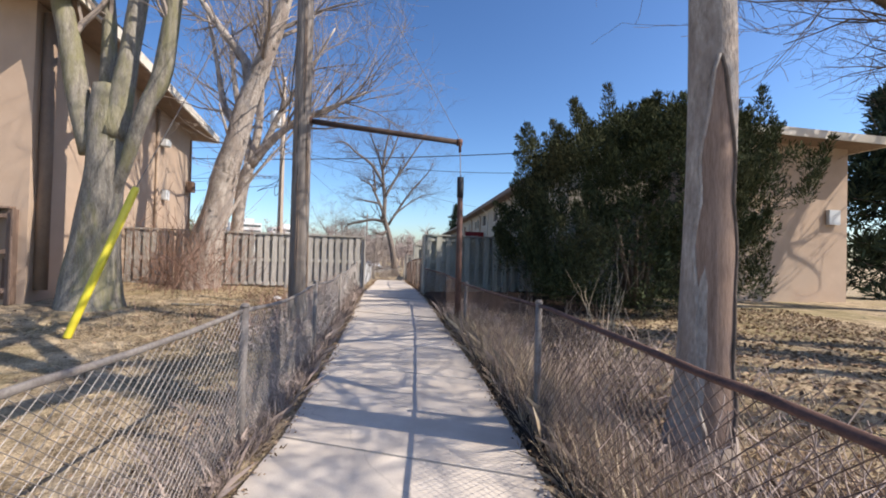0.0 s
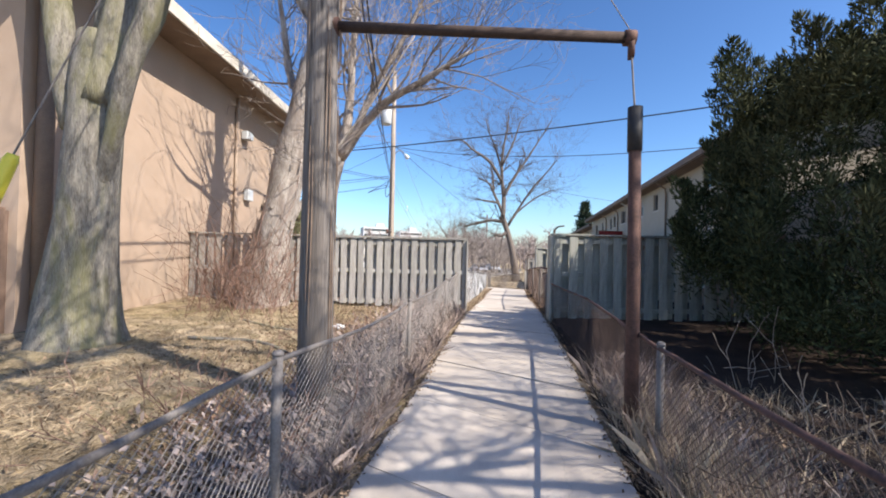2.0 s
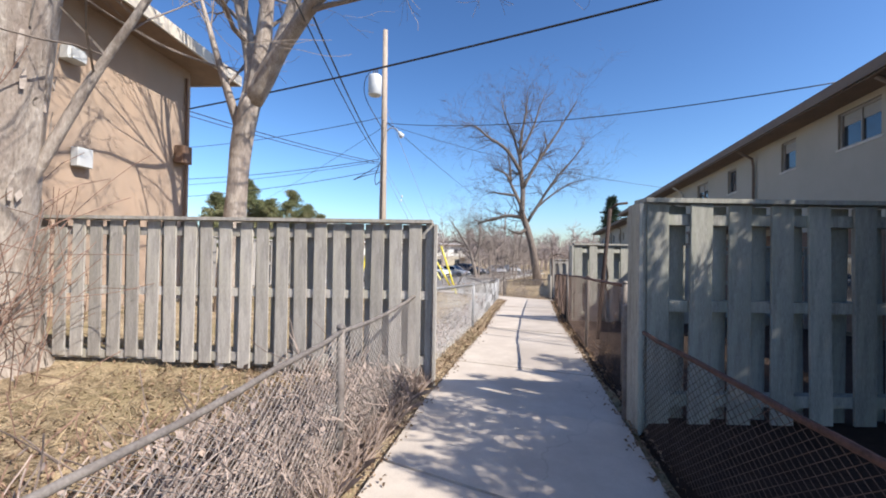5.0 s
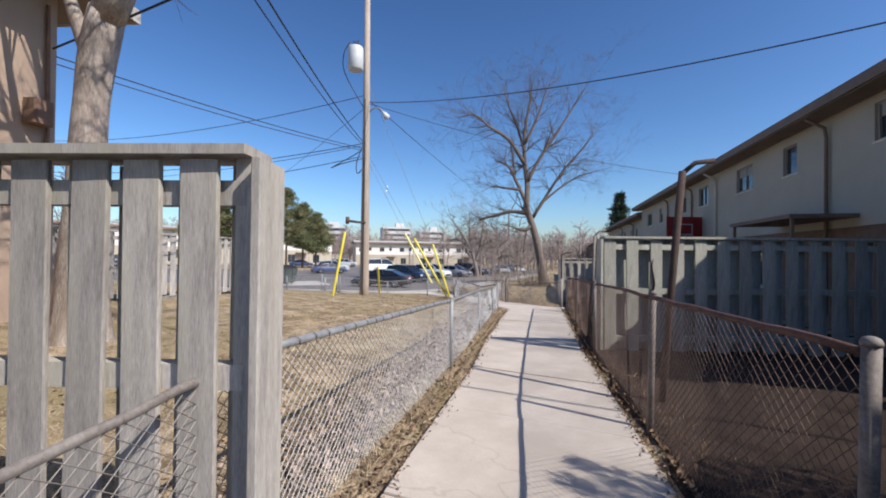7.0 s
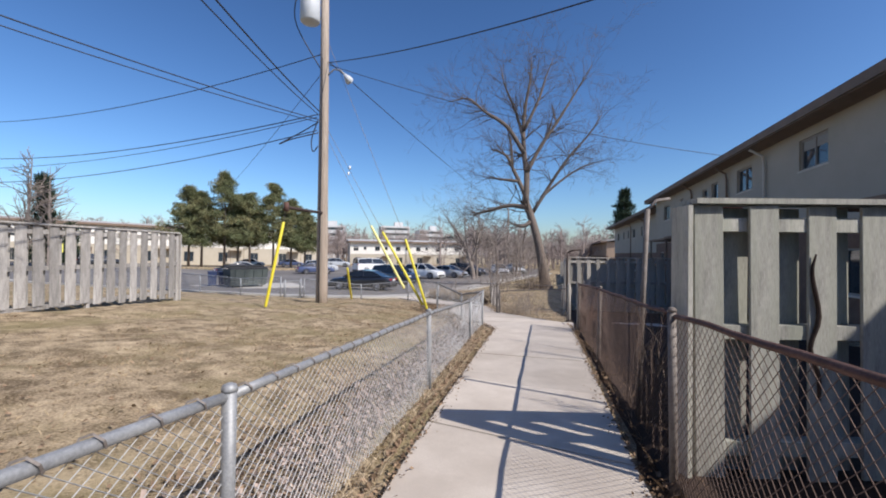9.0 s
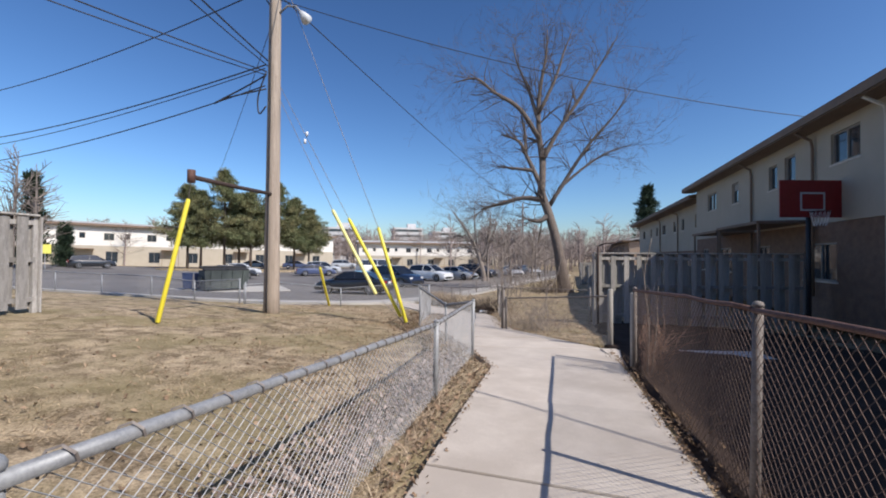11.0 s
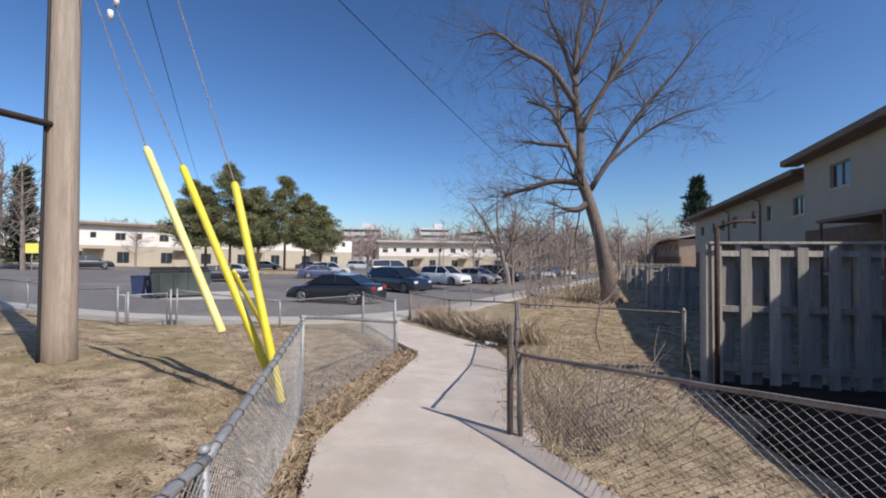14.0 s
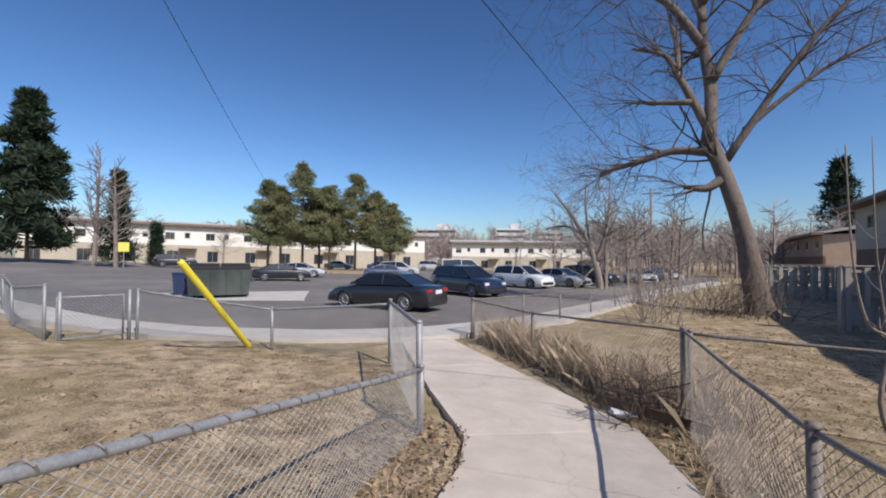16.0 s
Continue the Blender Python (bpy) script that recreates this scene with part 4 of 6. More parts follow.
# big multi-stemmed tree beside the tan house
tree("bare_tree", "broad grey multi-stemmed bare tree on the lawn", (-6.55, 7.75), M_BARK, [
    ([(0, 0, -0.2), (0, 0, 0.25), (0.05, 0, 1.0), (0.12, 0, 2.3), (0.15, 0.05, 3.5), (0.12, 0.05, 4.2)], [0.60, 0.47, 0.37, 0.33, 0.31, 0.2]),
    ([(0.25, 0, 3.2), (0.36, 0.1, 4.1), (0.42, 0.2, 5.2), (0.55, 0.3, 7.0), (0.8, 0.2, 10)], [0.25, 0.19, 0.16, 0.14, 0.07]),
    ([(0.2, 0.0, 1.9), (0.62, -0.05, 2.8), (0.95, -0.08, 3.8), (1.2, 0, 4.6), (1.38, 0.1, 7.0), (1.8, 0.2, 9.5)], [0.11, 0.11, 0.13, 0.155, 0.145, 0.07]),
    ([(-0.05, 0.1, 2.4), (-0.05, 0.2, 3.6), (-0.1, 0.3, 5.5), (-0.4, 0.3, 8)], [0.22, 0.13, 0.12, 0.06]),
    ([(-0.1, 0, 2.9), (-0.3, -0.1, 3.8), (-0.55, -0.2, 5.5), (-1.2, -0.6, 8.5)], [0.22, 0.18, 0.15, 0.06]),
], [(1, 5, 0.6), (2, 5, 0.6), (3, 4, 0.6), (4, 4, 0.6)], 2.2, 2)

# pale leaning tree before the board fence
tree("leaning_tree", "pale peeling-bark leaning bare tree with brush at its foot", (-6.75, 11.5), M_BARKW, [
    ([(0, 0, -0.2), (0.02, 0, 0.3), (0.2, 0, 1.3), (0.5, -0.02, 2.6), (0.95, -0.05, 4.2), (1.25, -0.05, 5.4), (1.95, -0.1, 7.2), (2.6, -0.2, 9.5)], [0.66, 0.50, 0.41, 0.335, 0.29, 0.26, 0.22, 0.10]),
    ([(0.3, 0.05, 1.3), (0.72, 0.25, 2.2), (1.05, 0.45, 3.0), (1.6, 0.6, 3.8), (2.2, 0.7, 4.6), (3.2, 0.9, 6.2)], [0.07, 0.055, 0.045, 0.035, 0.025, 0.012]),
    ([(1.3, -0.05, 5.5), (1.0, 0.1, 6.4), (0.2, 0.2, 7.4), (-0.8, 0.3, 8.8)], [0.2, 0.13, 0.1, 0.05]),
    ([(0.95, 0, 4.4), (0.4, 0.2, 5.2), (0.1, 0.3, 6.5), (-0.3, 0.4, 8)], [0.12, 0.08, 0.06, 0.03]),
], [(0, 12, 0.7), (1, 12, 0.4), (2, 10, 0.4), (3, 8, 0.3)], 2.2, 3, 3, M_TWIG, thin=0.3, plates=170, flake=M_FLAKE)

# pale tree behind the board fence
tree("pale_tree", "pale-trunked bare tree with spreading limbs behind a board fence", (-7.95, 15.85), M_BARKW, [
    ([(0, 0, -0.2), (0.02, 0, 0.6), (0.05, 0, 2.2), (0.15, 0, 3.3), (0.45, 0, 4.4)], [0.36, 0.27, 0.215, 0.20, 0.20]),
    ([(0.4, 0, 4.2), (0.3, 0.1, 5.2), (-0.25, 0.2, 7.0), (-0.7, 0.3, 9.5)], [0.18, 0.15, 0.11, 0.05]),
    ([(0.45, 0, 4.3), (0.7, 0, 5.6), (0.75, 0.1, 7.6), (0.9, 0.1, 10.5)], [0.18, 0.15, 0.12, 0.05]),
    ([(0.45, 0, 4.3), (1.2, -0.1, 5.2), (2.2, -0.3, 5.9), (3.3, -0.5, 6.3), (5.0, -0.7, 7.0)], [0.2, 0.16, 0.13, 0.1, 0.04]),
    ([(0.9, 0, 4.9), (1.5, 0, 6.3), (2.6, 0, 8.0), (3.6, -0.2, 9.6)], [0.14, 0.11, 0.08, 0.03]),
    ([(0.2, 0, 3.6), (-0.2, -0.2, 5.0), (-0.6, -0.4, 6.5)], [0.1, 0.07, 0.03]),
], [(1, 13, 0.35), (2, 14, 0.35), (3, 20, 0.4), (4, 14, 0.35), (5, 7, 0.4)], 2.7, 3, 3, M_TWIG)

# trunk by the first post on the right
split_tree = tree("split_trunk_tree", "tall pale trunk with a long split of bare wood", (1.8, 2.86), M_BARKW, [
    ([(0, 0, -0.2), (0, 0, 0.15), (0.03, 0, 0.8), (0.03, 0, 2.5), (0.02, 0, 4.5), (0, 0, 7), (0.2, 0.1, 9.5)], [0.34, 0.23, 0.165, 0.15, 0.14, 0.12, 0.06]),
    ([(0.02, 0, 4.6), (0.9, 0.6, 5.6), (2.2, 1.4, 6.0), (4.0, 2.4, 6.2)], [0.13, 0.11, 0.085, 0.04]),
    ([(0.0, 0, 5.4), (-0.7, 0.9, 6.4), (-1.5, 2.0, 7.0)], [0.12, 0.095, 0.045]),
    ([(0.05, 0, 6.0), (1.3, -0.4, 6.8), (3.0, -0.6, 7.2)], [0.12, 0.095, 0.045]),
    ([(0.0, 0, 6.6), (-0.5, -1.0, 7.6), (-0.8, -2.4, 8.2)], [0.12, 0.095, 0.045]),
    ([(0.0, 0, 7.0), (0.9, 1.4, 8.4), (1.6, 3.0, 9.2)], [0.12, 0.095, 0.045]),
    ([(0.0, 0, 5.0), (0.8, -1.0, 5.9), (1.4, -2.4, 6.5), (2.6, -3.4, 7.0)], [0.13, 0.11, 0.08, 0.04]),
    ([(0.05, 0, 5.8), (1.6, 0.3, 6.4), (3.2, 0.1, 6.3), (4.6, -0.5, 6.8)], [0.12, 0.10, 0.08, 0.04]),
    ([(0.1, 0, 7.6), (1.0, -1.2, 8.8), (2.4, -2.0, 9.6)], [0.11, 0.09, 0.04]),
], [(6, 16, 0.35), (7, 18, 0.35), (8, 14, 0.35), (0, 14, 0.8), (1, 22, 0.35), (2, 18, 0.4), (3, 22, 0.4), (4, 20, 0.4), (5, 22, 0.4)], 2.4, 3, 3)

def trunk_split():
    """Strip of bare brown wood down the trunk, between curled lips of bark."""
    s, lips = Shape(), Shape()
    face = math.atan2(-2.86, -1.8) + 0.35
    n = 26
    edges = []
    for k in range(n + 1):
        u = k / n
        z = 0.25 + 2.55 * u
        r = interp(z, [-0.2, 0.15, 0.8, 2.5, 4.5], [0.34, 0.23, 0.165, 0.15, 0.14]) * 1.04 + 0.006
        half = 0.75 * math.sin(math.pi * min(1, u * 0.92 + 0.08)) ** 0.7 * (1 + 0.25 * noise.noise(Vector((z * 3, 0, 4)))) + 0.03
        mid = face + 0.18 * noise.noise(Vector((z * 1.3, 7, 0)))
        row = []
        for q in range(6):
            a = mid + half * (q / 2.5 - 1)
            rr = r - 0.004 * math.sin(math.pi * q / 5)
            row.append((0.03 + rr * math.cos(a), rr * math.sin(a), z))
        s.v += row
        edges.append((Vector(row[0]), Vector(row[-1])))
    s.f = [(i * 6 + q, i * 6 + q + 1, (i + 1) * 6 + q + 1, (i + 1) * 6 + q) for i in range(n) for q in range(5)]
    part("bare_wood", s, M_WOODR, split_tree, "long split of bare reddish wood", smooth=True)
    for side in (0, 1):
        s = Shape()
        s.tube([e[side] for e in edges], [0.012 + 0.008 * abs(noise.noise(Vector((k * 0.4, side, 0)))) for k in range(n + 1)], 6, flute=0.3)
        part("bark_lip", s, M_BARKD if side else M_BARKW, split_tree, smooth=True)


trunk_split()
tree("bare_tree", "dark bare tree with low crooked branches beside the yard", (10.2, 6.2), M_BARKD, [
    ([(0, 0, -0.2), (0, 0, 0.4), (0.1, 0, 2.0), (0, 0.1, 4.0), (0.1, 0.1, 6)], [0.4, 0.3, 0.24, 0.2, 0.15]),
    ([(0, 0.1, 3.8), (-1.2, 0.3, 5.0), (-2.8, 0.5, 5.6), (-4.6, 0.4, 6.6), (-6.2, 0.3, 7.4)], [0.15, 0.12, 0.09, 0.06, 0.03]),
    ([(0, 0.1, 4.6), (-0.8, -0.6, 6.0), (-2.4, -1.4, 7.4), (-4.0, -2.2, 8.2)], [0.14, 0.11, 0.07, 0.03]),
    ([(0.1, 0.1, 5.6), (-0.4, 0.9, 7.4), (-1.6, 1.8, 9.4)], [0.14, 0.1, 0.04]),
    ([(0.1, 0.1, 5.2), (1.2, -0.6, 7.0), (2.2, -1.4, 9.0)], [0.12, 0.09, 0.03]),
], [(1, 12, 0.3), (2, 12, 0.3), (3, 10, 0.3), (4, 8, 0.3)], 2.2, 3, 3, M_BARKD, 0.05, 0.7, 0.3)

tree("bare_tree", "tall dark bare tree shading the yard beside the path", (14.6, 3.2), M_BARKD, [
    ([(0, 0, -0.2), (0, 0, 0.4), (0.1, 0, 2.5), (0, 0.1, 4.6), (0.1, 0.1, 7.0)], [0.55, 0.42, 0.34, 0.3, 0.22]),
    ([(0, 0.1, 4.4), (-1.6, 0.9, 6.2), (-3.4, 1.6, 7.6), (-5.2, 2.2, 9.4)], [0.22, 0.18, 0.13, 0.04]),
    ([(0, 0.1, 5.2), (-1.2, -1.0, 7.2), (-2.4, -2.0, 9.4), (-3.2, -2.8, 11.5)], [0.2, 0.16, 0.11, 0.04]),
    ([(0.1, 0.1, 6.6), (-0.5, 1.2, 8.6), (-1.4, 2.6, 11.0), (-2.0, 3.8, 13.0)], [0.2, 0.16, 0.10, 0.03]),
    ([(0.1, 0.1, 6.8), (0.4, -0.4, 9.6), (0.2, -0.8, 13.0)], [0.18, 0.13, 0.04]),
    ([(0, 0.1, 4.9), (0.9, 1.6, 6.8), (1.4, 3.4, 8.6)], [0.18, 0.13, 0.04]),
], [(1, 14, 0.3), (2, 14, 0.3), (3, 14, 0.3), (4, 12, 0.3), (5, 10, 0.3)], 2.6, 3, 3, M_BARKD, 0.05, 0.7, 0.35)

tree("bare_tree", "dark bare tree shading the tan house wall", (15.8, 11.2), M_BARKD, [
    ([(0, 0, -0.2), (0, 0, 0.4), (0.1, 0, 2.5), (0, 0.1, 4.2), (-0.1, 0.1, 6.5)], [0.5, 0.4, 0.32, 0.28, 0.2]),
    ([(0, 0.1, 3.8), (-1.0, -0.6, 5.6), (-1.8, -1.0, 7.6), (-2.2, -1.4, 10.0)], [0.22, 0.18, 0.13, 0.04]),
    ([(0, 0.1, 4.2), (0.9, 0.8, 6.0), (1.6, 1.4, 8.0), (2.2, 1.8, 10.0)], [0.2, 0.16, 0.11, 0.04]),
    ([(-0.1, 0.1, 6.2), (-0.4, 0.6, 8.0), (-0.6, 0.9, 10.6)], [0.18, 0.14, 0.04]),
    ([(0, 0.1, 4.6), (-0.6, 0.9, 6.4), (-1.6, 1.5, 8.2)], [0.18, 0.13, 0.05]),
], [(1, 22, 0.2), (2, 22, 0.2), (3, 20, 0.2), (4, 20, 0.2)], 2.4, 3, 3, M_BARKD, 0.05, 0.7, 0.4)

# great bare tree at the end of the path
tree("great_tree", "great bare tree with leaning trunk and dark spreading limbs", (-6.0, 51.5), M_BARKG, [
    ([(0.35, 0, -0.3), (0.2, 0, 0.5), (-0.25, 0, 2.9), (-0.85, 0, 5.4), (-1.5, -0.1, 7.4)], [0.78, 0.48, 0.35, 0.30, 0.26]),
    ([(-1.5, -0.1, 7.2), (-1.45, 0.1, 9.5), (-1.75, 0.2, 11.8), (-1.7, 0.2, 14.9), (-1.25, 0.1, 17.5), (-1.1, 0.1, 19.6)], [0.29, 0.24, 0.2, 0.15, 0.09, 0.03]),
    ([(-1.7, 0.1, 11.4), (-3.1, -0.4, 13.7), (-5.0, -0.9, 15.1), (-6.3, -1.2, 16.2), (-8.1, -1.5, 16.0)], [0.2, 0.16, 0.12, 0.08, 0.03]),
    ([(-1.4, 0, 9.9), (-0.3, 0.3, 12.0), (0.9, 0.6, 13.9), (2.3, 0.9, 16.2), (3.7, 1.1, 18.6)], [0.2, 0.165, 0.13, 0.08, 0.03]),
    ([(-1.4, -0.1, 6.8), (-2.9, -0.4, 6.95), (-4.2, -0.7, 6.6), (-5.8, -0.9, 6.2)], [0.22, 0.16, 0.13, 0.07]),
    ([(-0.9, 0, 5.7), (-1.6, -0.4, 5.2), (-2.4, -0.6, 5.3)], [0.22, 0.16, 0.08]),
    ([(-1.7, 0.1, 13.4), (-0.6, 0.3, 15.8), (0.0, 0.4, 17.7), (0.6, 0.5, 19.3)], [0.16, 0.11, 0.07, 0.03]),
    ([(-1.7, 0.1, 12.6), (-2.5, 0.4, 15.2), (-3.5, 0.7, 17.7), (-3.9, 0.8, 19.4)], [0.17, 0.12, 0.07, 0.03]),
    ([(-0.9, 0.1, 6.4), (0.6, 0.3, 8.9), (2.0, 0.5, 11.0), (3.4, 0.7, 12.6), (4.5, 0.8, 14.3)], [0.17, 0.14, 0.11, 0.07, 0.03]),
    ([(-0.3, 0.2, 7.6), (1.7, 0.6, 9.3), (3.2, 0.9, 10.2), (4.6, 1.0, 10.6)], [0.12, 0.09, 0.06, 0.02]),
    ([(-1.55, 0, 7.9), (-2.5, -0.4, 10.0), (-3.1, -0.6, 11.2), (-4.4, -0.8, 11.8)], [0.2, 0.15, 0.11, 0.05]),
    ([(-2.6, -0.4, 10.2), (-2.7, -0.3, 11.8), (-3.0, -0.2, 13.2)], [0.13, 0.10, 0.07]),
    ([(-2.1, -0.3, 9.0), (-3.4, -0.5, 9.2), (-4.6, -0.7, 9.4)], [0.14, 0.10, 0.05]),
], [(1, 26, 0.3), (2, 26, 0.25), (3, 26, 0.25), (4, 18, 0.35), (6, 20, 0.25), (7, 20, 0.25), (8, 26, 0.25), (9, 20, 0.25), (10, 20, 0.35), (11, 6, 0.5), (12, 12, 0.4), (5, 8, 0.4), (0, 5, 0.7)], 2.6, 3, 3, M_BARKD, 0.02, 0.65, 0.3)


# ---- evergreens ----
def tufts(sh, c, radius, count, blade=0.09, flat=0.8, up=0.5, slim=0.28):
    """A clump of small pointed sprays about c."""
    for _ in range(count):
        q = Vector((random.gauss(0, 1), random.gauss(0, 1), random.gauss(0, 1)))
        q.normalize()
        p = c + Vector((q.x, q.y, q.z * flat)) * radius * random.random() ** 0.4
        d = (q + Vector((0, 0, up)) + Vector((random.gauss(0, 0.5), random.gauss(0, 0.5), random.gauss(0, 0.4)))).normalized()
        s = d.cross(Vector((random.gauss(0, 1), random.gauss(0, 1), random.gauss(0, 1)))).normalized()
        L, w = blade * random.uniform(0.7, 1.6), blade * slim
        sh.add((p - s * w * 0.5, p + d * L * 0.5 - s * w, p + d * L, p + d * L * 0.5 + s * w, p + s * w * 0.5), ((0, 1, 2, 3, 4),))


def juniper(at):
    b = on_ground(*at)
    t = thing("juniper", "large dark green spreading juniper with pointed shoots", "shrub", Matrix.Translation(b))
    tr = Shape()
    cr = Shape()
    for k in range(16):
        th = random.uniform(0, 6.28)
        r = random.uniform(0.4, 2.2)
        e = Vector((math.cos(th) * r, math.sin(th) * r, random.uniform(1.2, 3.2)))
        tr = Shape()
        tr.tube([(0.3 * math.cos(th), 0.3 * math.sin(th), -0.1), (e.x * 0.5, e.y * 0.5, e.z * 0.5), e], [0.09, 0.06, 0.03], 6)
        part("stem", tr, M_BARKD, t, smooth=True)
    for k in range(680):
        a = random.uniform(0, 2 * math.pi)
        u = random.random()
        rad = 1 if random.random() < 0.75 else random.uniform(0.5, 1)
        prof = interp(u, [0, 0.12, 0.4, 0.7, 0.9, 1.0], [2.2, 2.7, 3.1, 3.1, 2.3, 0.9])
        lob = 1 + 0.52 * noise.noise(Vector((math.cos(a) * 1.6, math.sin(a) * 1.6, u * 2.5)))
        top = interp(math.cos(a - 0.3), [-1, 0, 1], [5.0, 5.7, 5.8])
        c = Vector((math.cos(a) * prof * rad * lob, math.sin(a) * prof * rad * lob * 0.85, 0.25 + u * top * 0.88))
        tufts(cr, c, 0.36, 130, 0.085, 0.8, 0.9, 0.15)
    for k in range(60):
        a = random.uniform(0, 2 * math.pi)
        rr = random.uniform(0.2, 2.9)
        zt = interp(math.cos(a - 0.3) * rr, [-3, -1.5, 0, 2, 3], [3.9, 4.7, 5.2, 5.2, 4.4]) + random.uniform(-0.5, 0.2)
        for q in range(5):
            tufts(cr, Vector((math.cos(a) * rr, math.sin(a) * rr * 0.85, zt - 0.6 + q * 0.2)), 0.30 - 0.05 * q, 95, 0.09, 1.0, 1.3, 0.15)
    for k in range(190):
        a, u = random.uniform(0, 2 * math.pi), random.uniform(0.12, 0.95)
        prof = interp(u, [0, 0.12, 0.4, 0.7, 0.9, 1.0], [2.2, 2.7, 3.1, 3.1, 2.3, 0.9]) * (1 + 0.52 * noise.noise(Vector((math.cos(a) * 1.6, math.sin(a) * 1.6, u * 2.5))))
        c = Vector((math.cos(a) * prof, math.sin(a) * prof * 0.85, 0.25 + u * 4.7))
        d = Vector((math.cos(a) * 0.45, math.sin(a) * 0.45, 0.9)) * random.uniform(0.1, 0.19)
        for q in range(5):
            tufts(cr, c + d * q, 0.24 - 0.04 * q, 80, 0.075, 1.0, 1.4, 0.15)
    part("crown", cr, M_JUN, t)
    return t


juniper((5.28, 11.4))


def pine(at, h, label, m=M_PINE, spread=2.6, bare=0.3, tiers=13, dens=130, blade=0.24, name="pine_tree"):
    b = on_ground(*at)
    t = thing(name, label, "tree", Matrix.Translation(b))
    tr, cr = Shape(), Shape()
    tr.tube([(0, 0, -0.2), (0.05, 0, h * 0.3), (0, 0.05, h * 0.7), (0, 0, h * 0.97)], [0.2, 0.16, 0.1, 0.03], 8)
    for k in range(tiers):
        u = bare + (1 - bare) * (k + 0.5) / tiers
        r = spread * interp((u - bare) / (1 - bare), [0, 0.2, 0.6, 1], [1.0, 0.9, 0.55, 0.08] if m is M_SPR else [0.75, 1.0, 0.72, 0.1])
        for q in range(6):
            a = random.uniform(0, 6.28)
            rr = r * random.uniform(0.55, 1.1)
            e = Vector((math.cos(a) * rr, math.sin(a) * rr, h * u + random.uniform(-0.2, 0.5)))
            tr.tube([(0, 0, h * u - 0.2), e], [0.05, 0.015], 4, cap=False)
            for f in (0.45, 0.75, 1.0):
                tufts(cr, Vector((e.x * f, e.y * f, e.z + random.gauss(0, 0.15))), random.uniform(0.4, 0.8), dens // 2, blade * 1.25, 0.55, 0.6, 0.12)
    part("trunk", tr, M_BARKD, t, smooth=True)
    part("crown", cr, m, t)
    return t


for k, (x, y, h, sp) in enumerate(((-60.6, 62.3, 12.0, 3.0), (-59.1, 63.3, 11.2, 2.6), (-56.1, 64.8, 14.4, 2.9), (-54.1, 67.8, 11.6, 2.8), (-52.1, 70.8, 13.6, 2.9), (-50.6, 73.3, 11.2, 2.8), (-57.1, 68.3, 11.5, 2.6), (-48.9, 74.8, 9.6, 2.4))):
    tagged(pine((x, y), h, "tall pine with bare lower trunk on the parking lot island", spread=sp + 1.3, bare=0.3, tiers=15, dens=150), group="pines on the island")
pine((-64, 46.0), 10.5, "dark narrow spruce before the terrace", M_SPR, 2.0, 0.06, 16, 60, 0.3, "spruce_tree")
pine((-70, 39.5), 18.5, "tall dark spruce beside the street", M_SPR, 4.6, 0.08, 20, 170, 0.5, "spruce_tree")
pine((19, 17.5), 8.5, "dark spruce beside the far house", M_SPR, 2.6, 0.05, 14, 120, 0.25, "spruce_tree")
tree("arched_tree", "pale brown arching bare tree beside the parking row", (-15.0, 62.0), M_TWIG, [
    ([(0, 0, -0.2), (-0.2, 0, 1.2), (-0.9, 0, 3.4), (-2.2, 0, 5.6), (-3.6, 0, 7.4)], [0.3, 0.24, 0.18, 0.12, 0.05]),
    ([(-0.4, 0, 2.0), (0.3, 0.2, 4.2), (0.5, 0.3, 7.0)], [0.17, 0.12, 0.04]),
    ([(-1.2, 0, 4.0), (-2.8, 0.2, 4.8), (-4.6, 0.3, 4.6)], [0.13, 0.09, 0.03]),
    ([(-0.8, 0, 3.2), (-1.2, 0.2, 6.0), (-1.2, 0.2, 8.4)], [0.12, 0.08, 0.03]),
], [(0, 22, 0.35), (1, 18, 0.3), (2, 14, 0.3), (3, 16, 0.3)], 2.4, 3, 3, M_TWIG, 0.0, 0.8, 0.35)
pine((3.5, 108), 16, "dark pine behind the far terrace", M_SPR, 3.4, 0.3, 11, 60, 0.5)
pine((-69, 51.5), 5.2, "small clipped dark cypress", M_SPR, 0.8, 0.02, 14, 60, 0.25, "cypress")


# ---- poles, guys and cables ----
def sagging(a, b, sag, n=24):
    a, b = Vector(a), Vector(b)
    return [a.lerp(b, k / n) - Vector((0, 0, 4 * sag * (k / n) * (1 - k / n))) for k in range(n + 1)]


def cable(a, b, sag, r=0.012, label="black overhead service cable", m=None):
    s = Shape()
    s.tube(sagging(a, b, sag), r, 5)
    return solid("overhead_cable", s, m or M_WIRE, label, "cable", True, group="overhead cables")


P1 = on_ground(-2.5, 7.2)
pole1 = thing("timber_pole", "weathered split timber pole carrying a steel cross beam", "pole", Matrix.Translation(P1))
s = Shape()
s.tube([(0, 0, -0.3), (0, 0, 1), (-0.02, 0, 3), (-0.02, 0, 5), (-0.03, 0, 8.5)], [0.165, 0.155, 0.15, 0.14, 0.12], 18, flute=0.1)
part("pole", s, M_POLE, pole1, smooth=True)
for k in range(26):
    s = Shape()
    a = k * 2.4
    z0 = 0.1 + (k * 0.37) % 4.6
    s.tube([(0.155 * math.cos(a), 0.155 * math.sin(a), z0), (0.153 * math.cos(a + 0.05), 0.153 * math.sin(a + 0.05), z0 + 0.9), (0.15 * math.cos(a), 0.15 * math.sin(a), z0 + 1.6)], [0.003, 0.009, 0.003], 4)
    part("split", s, M_SOFFIT, pole1)
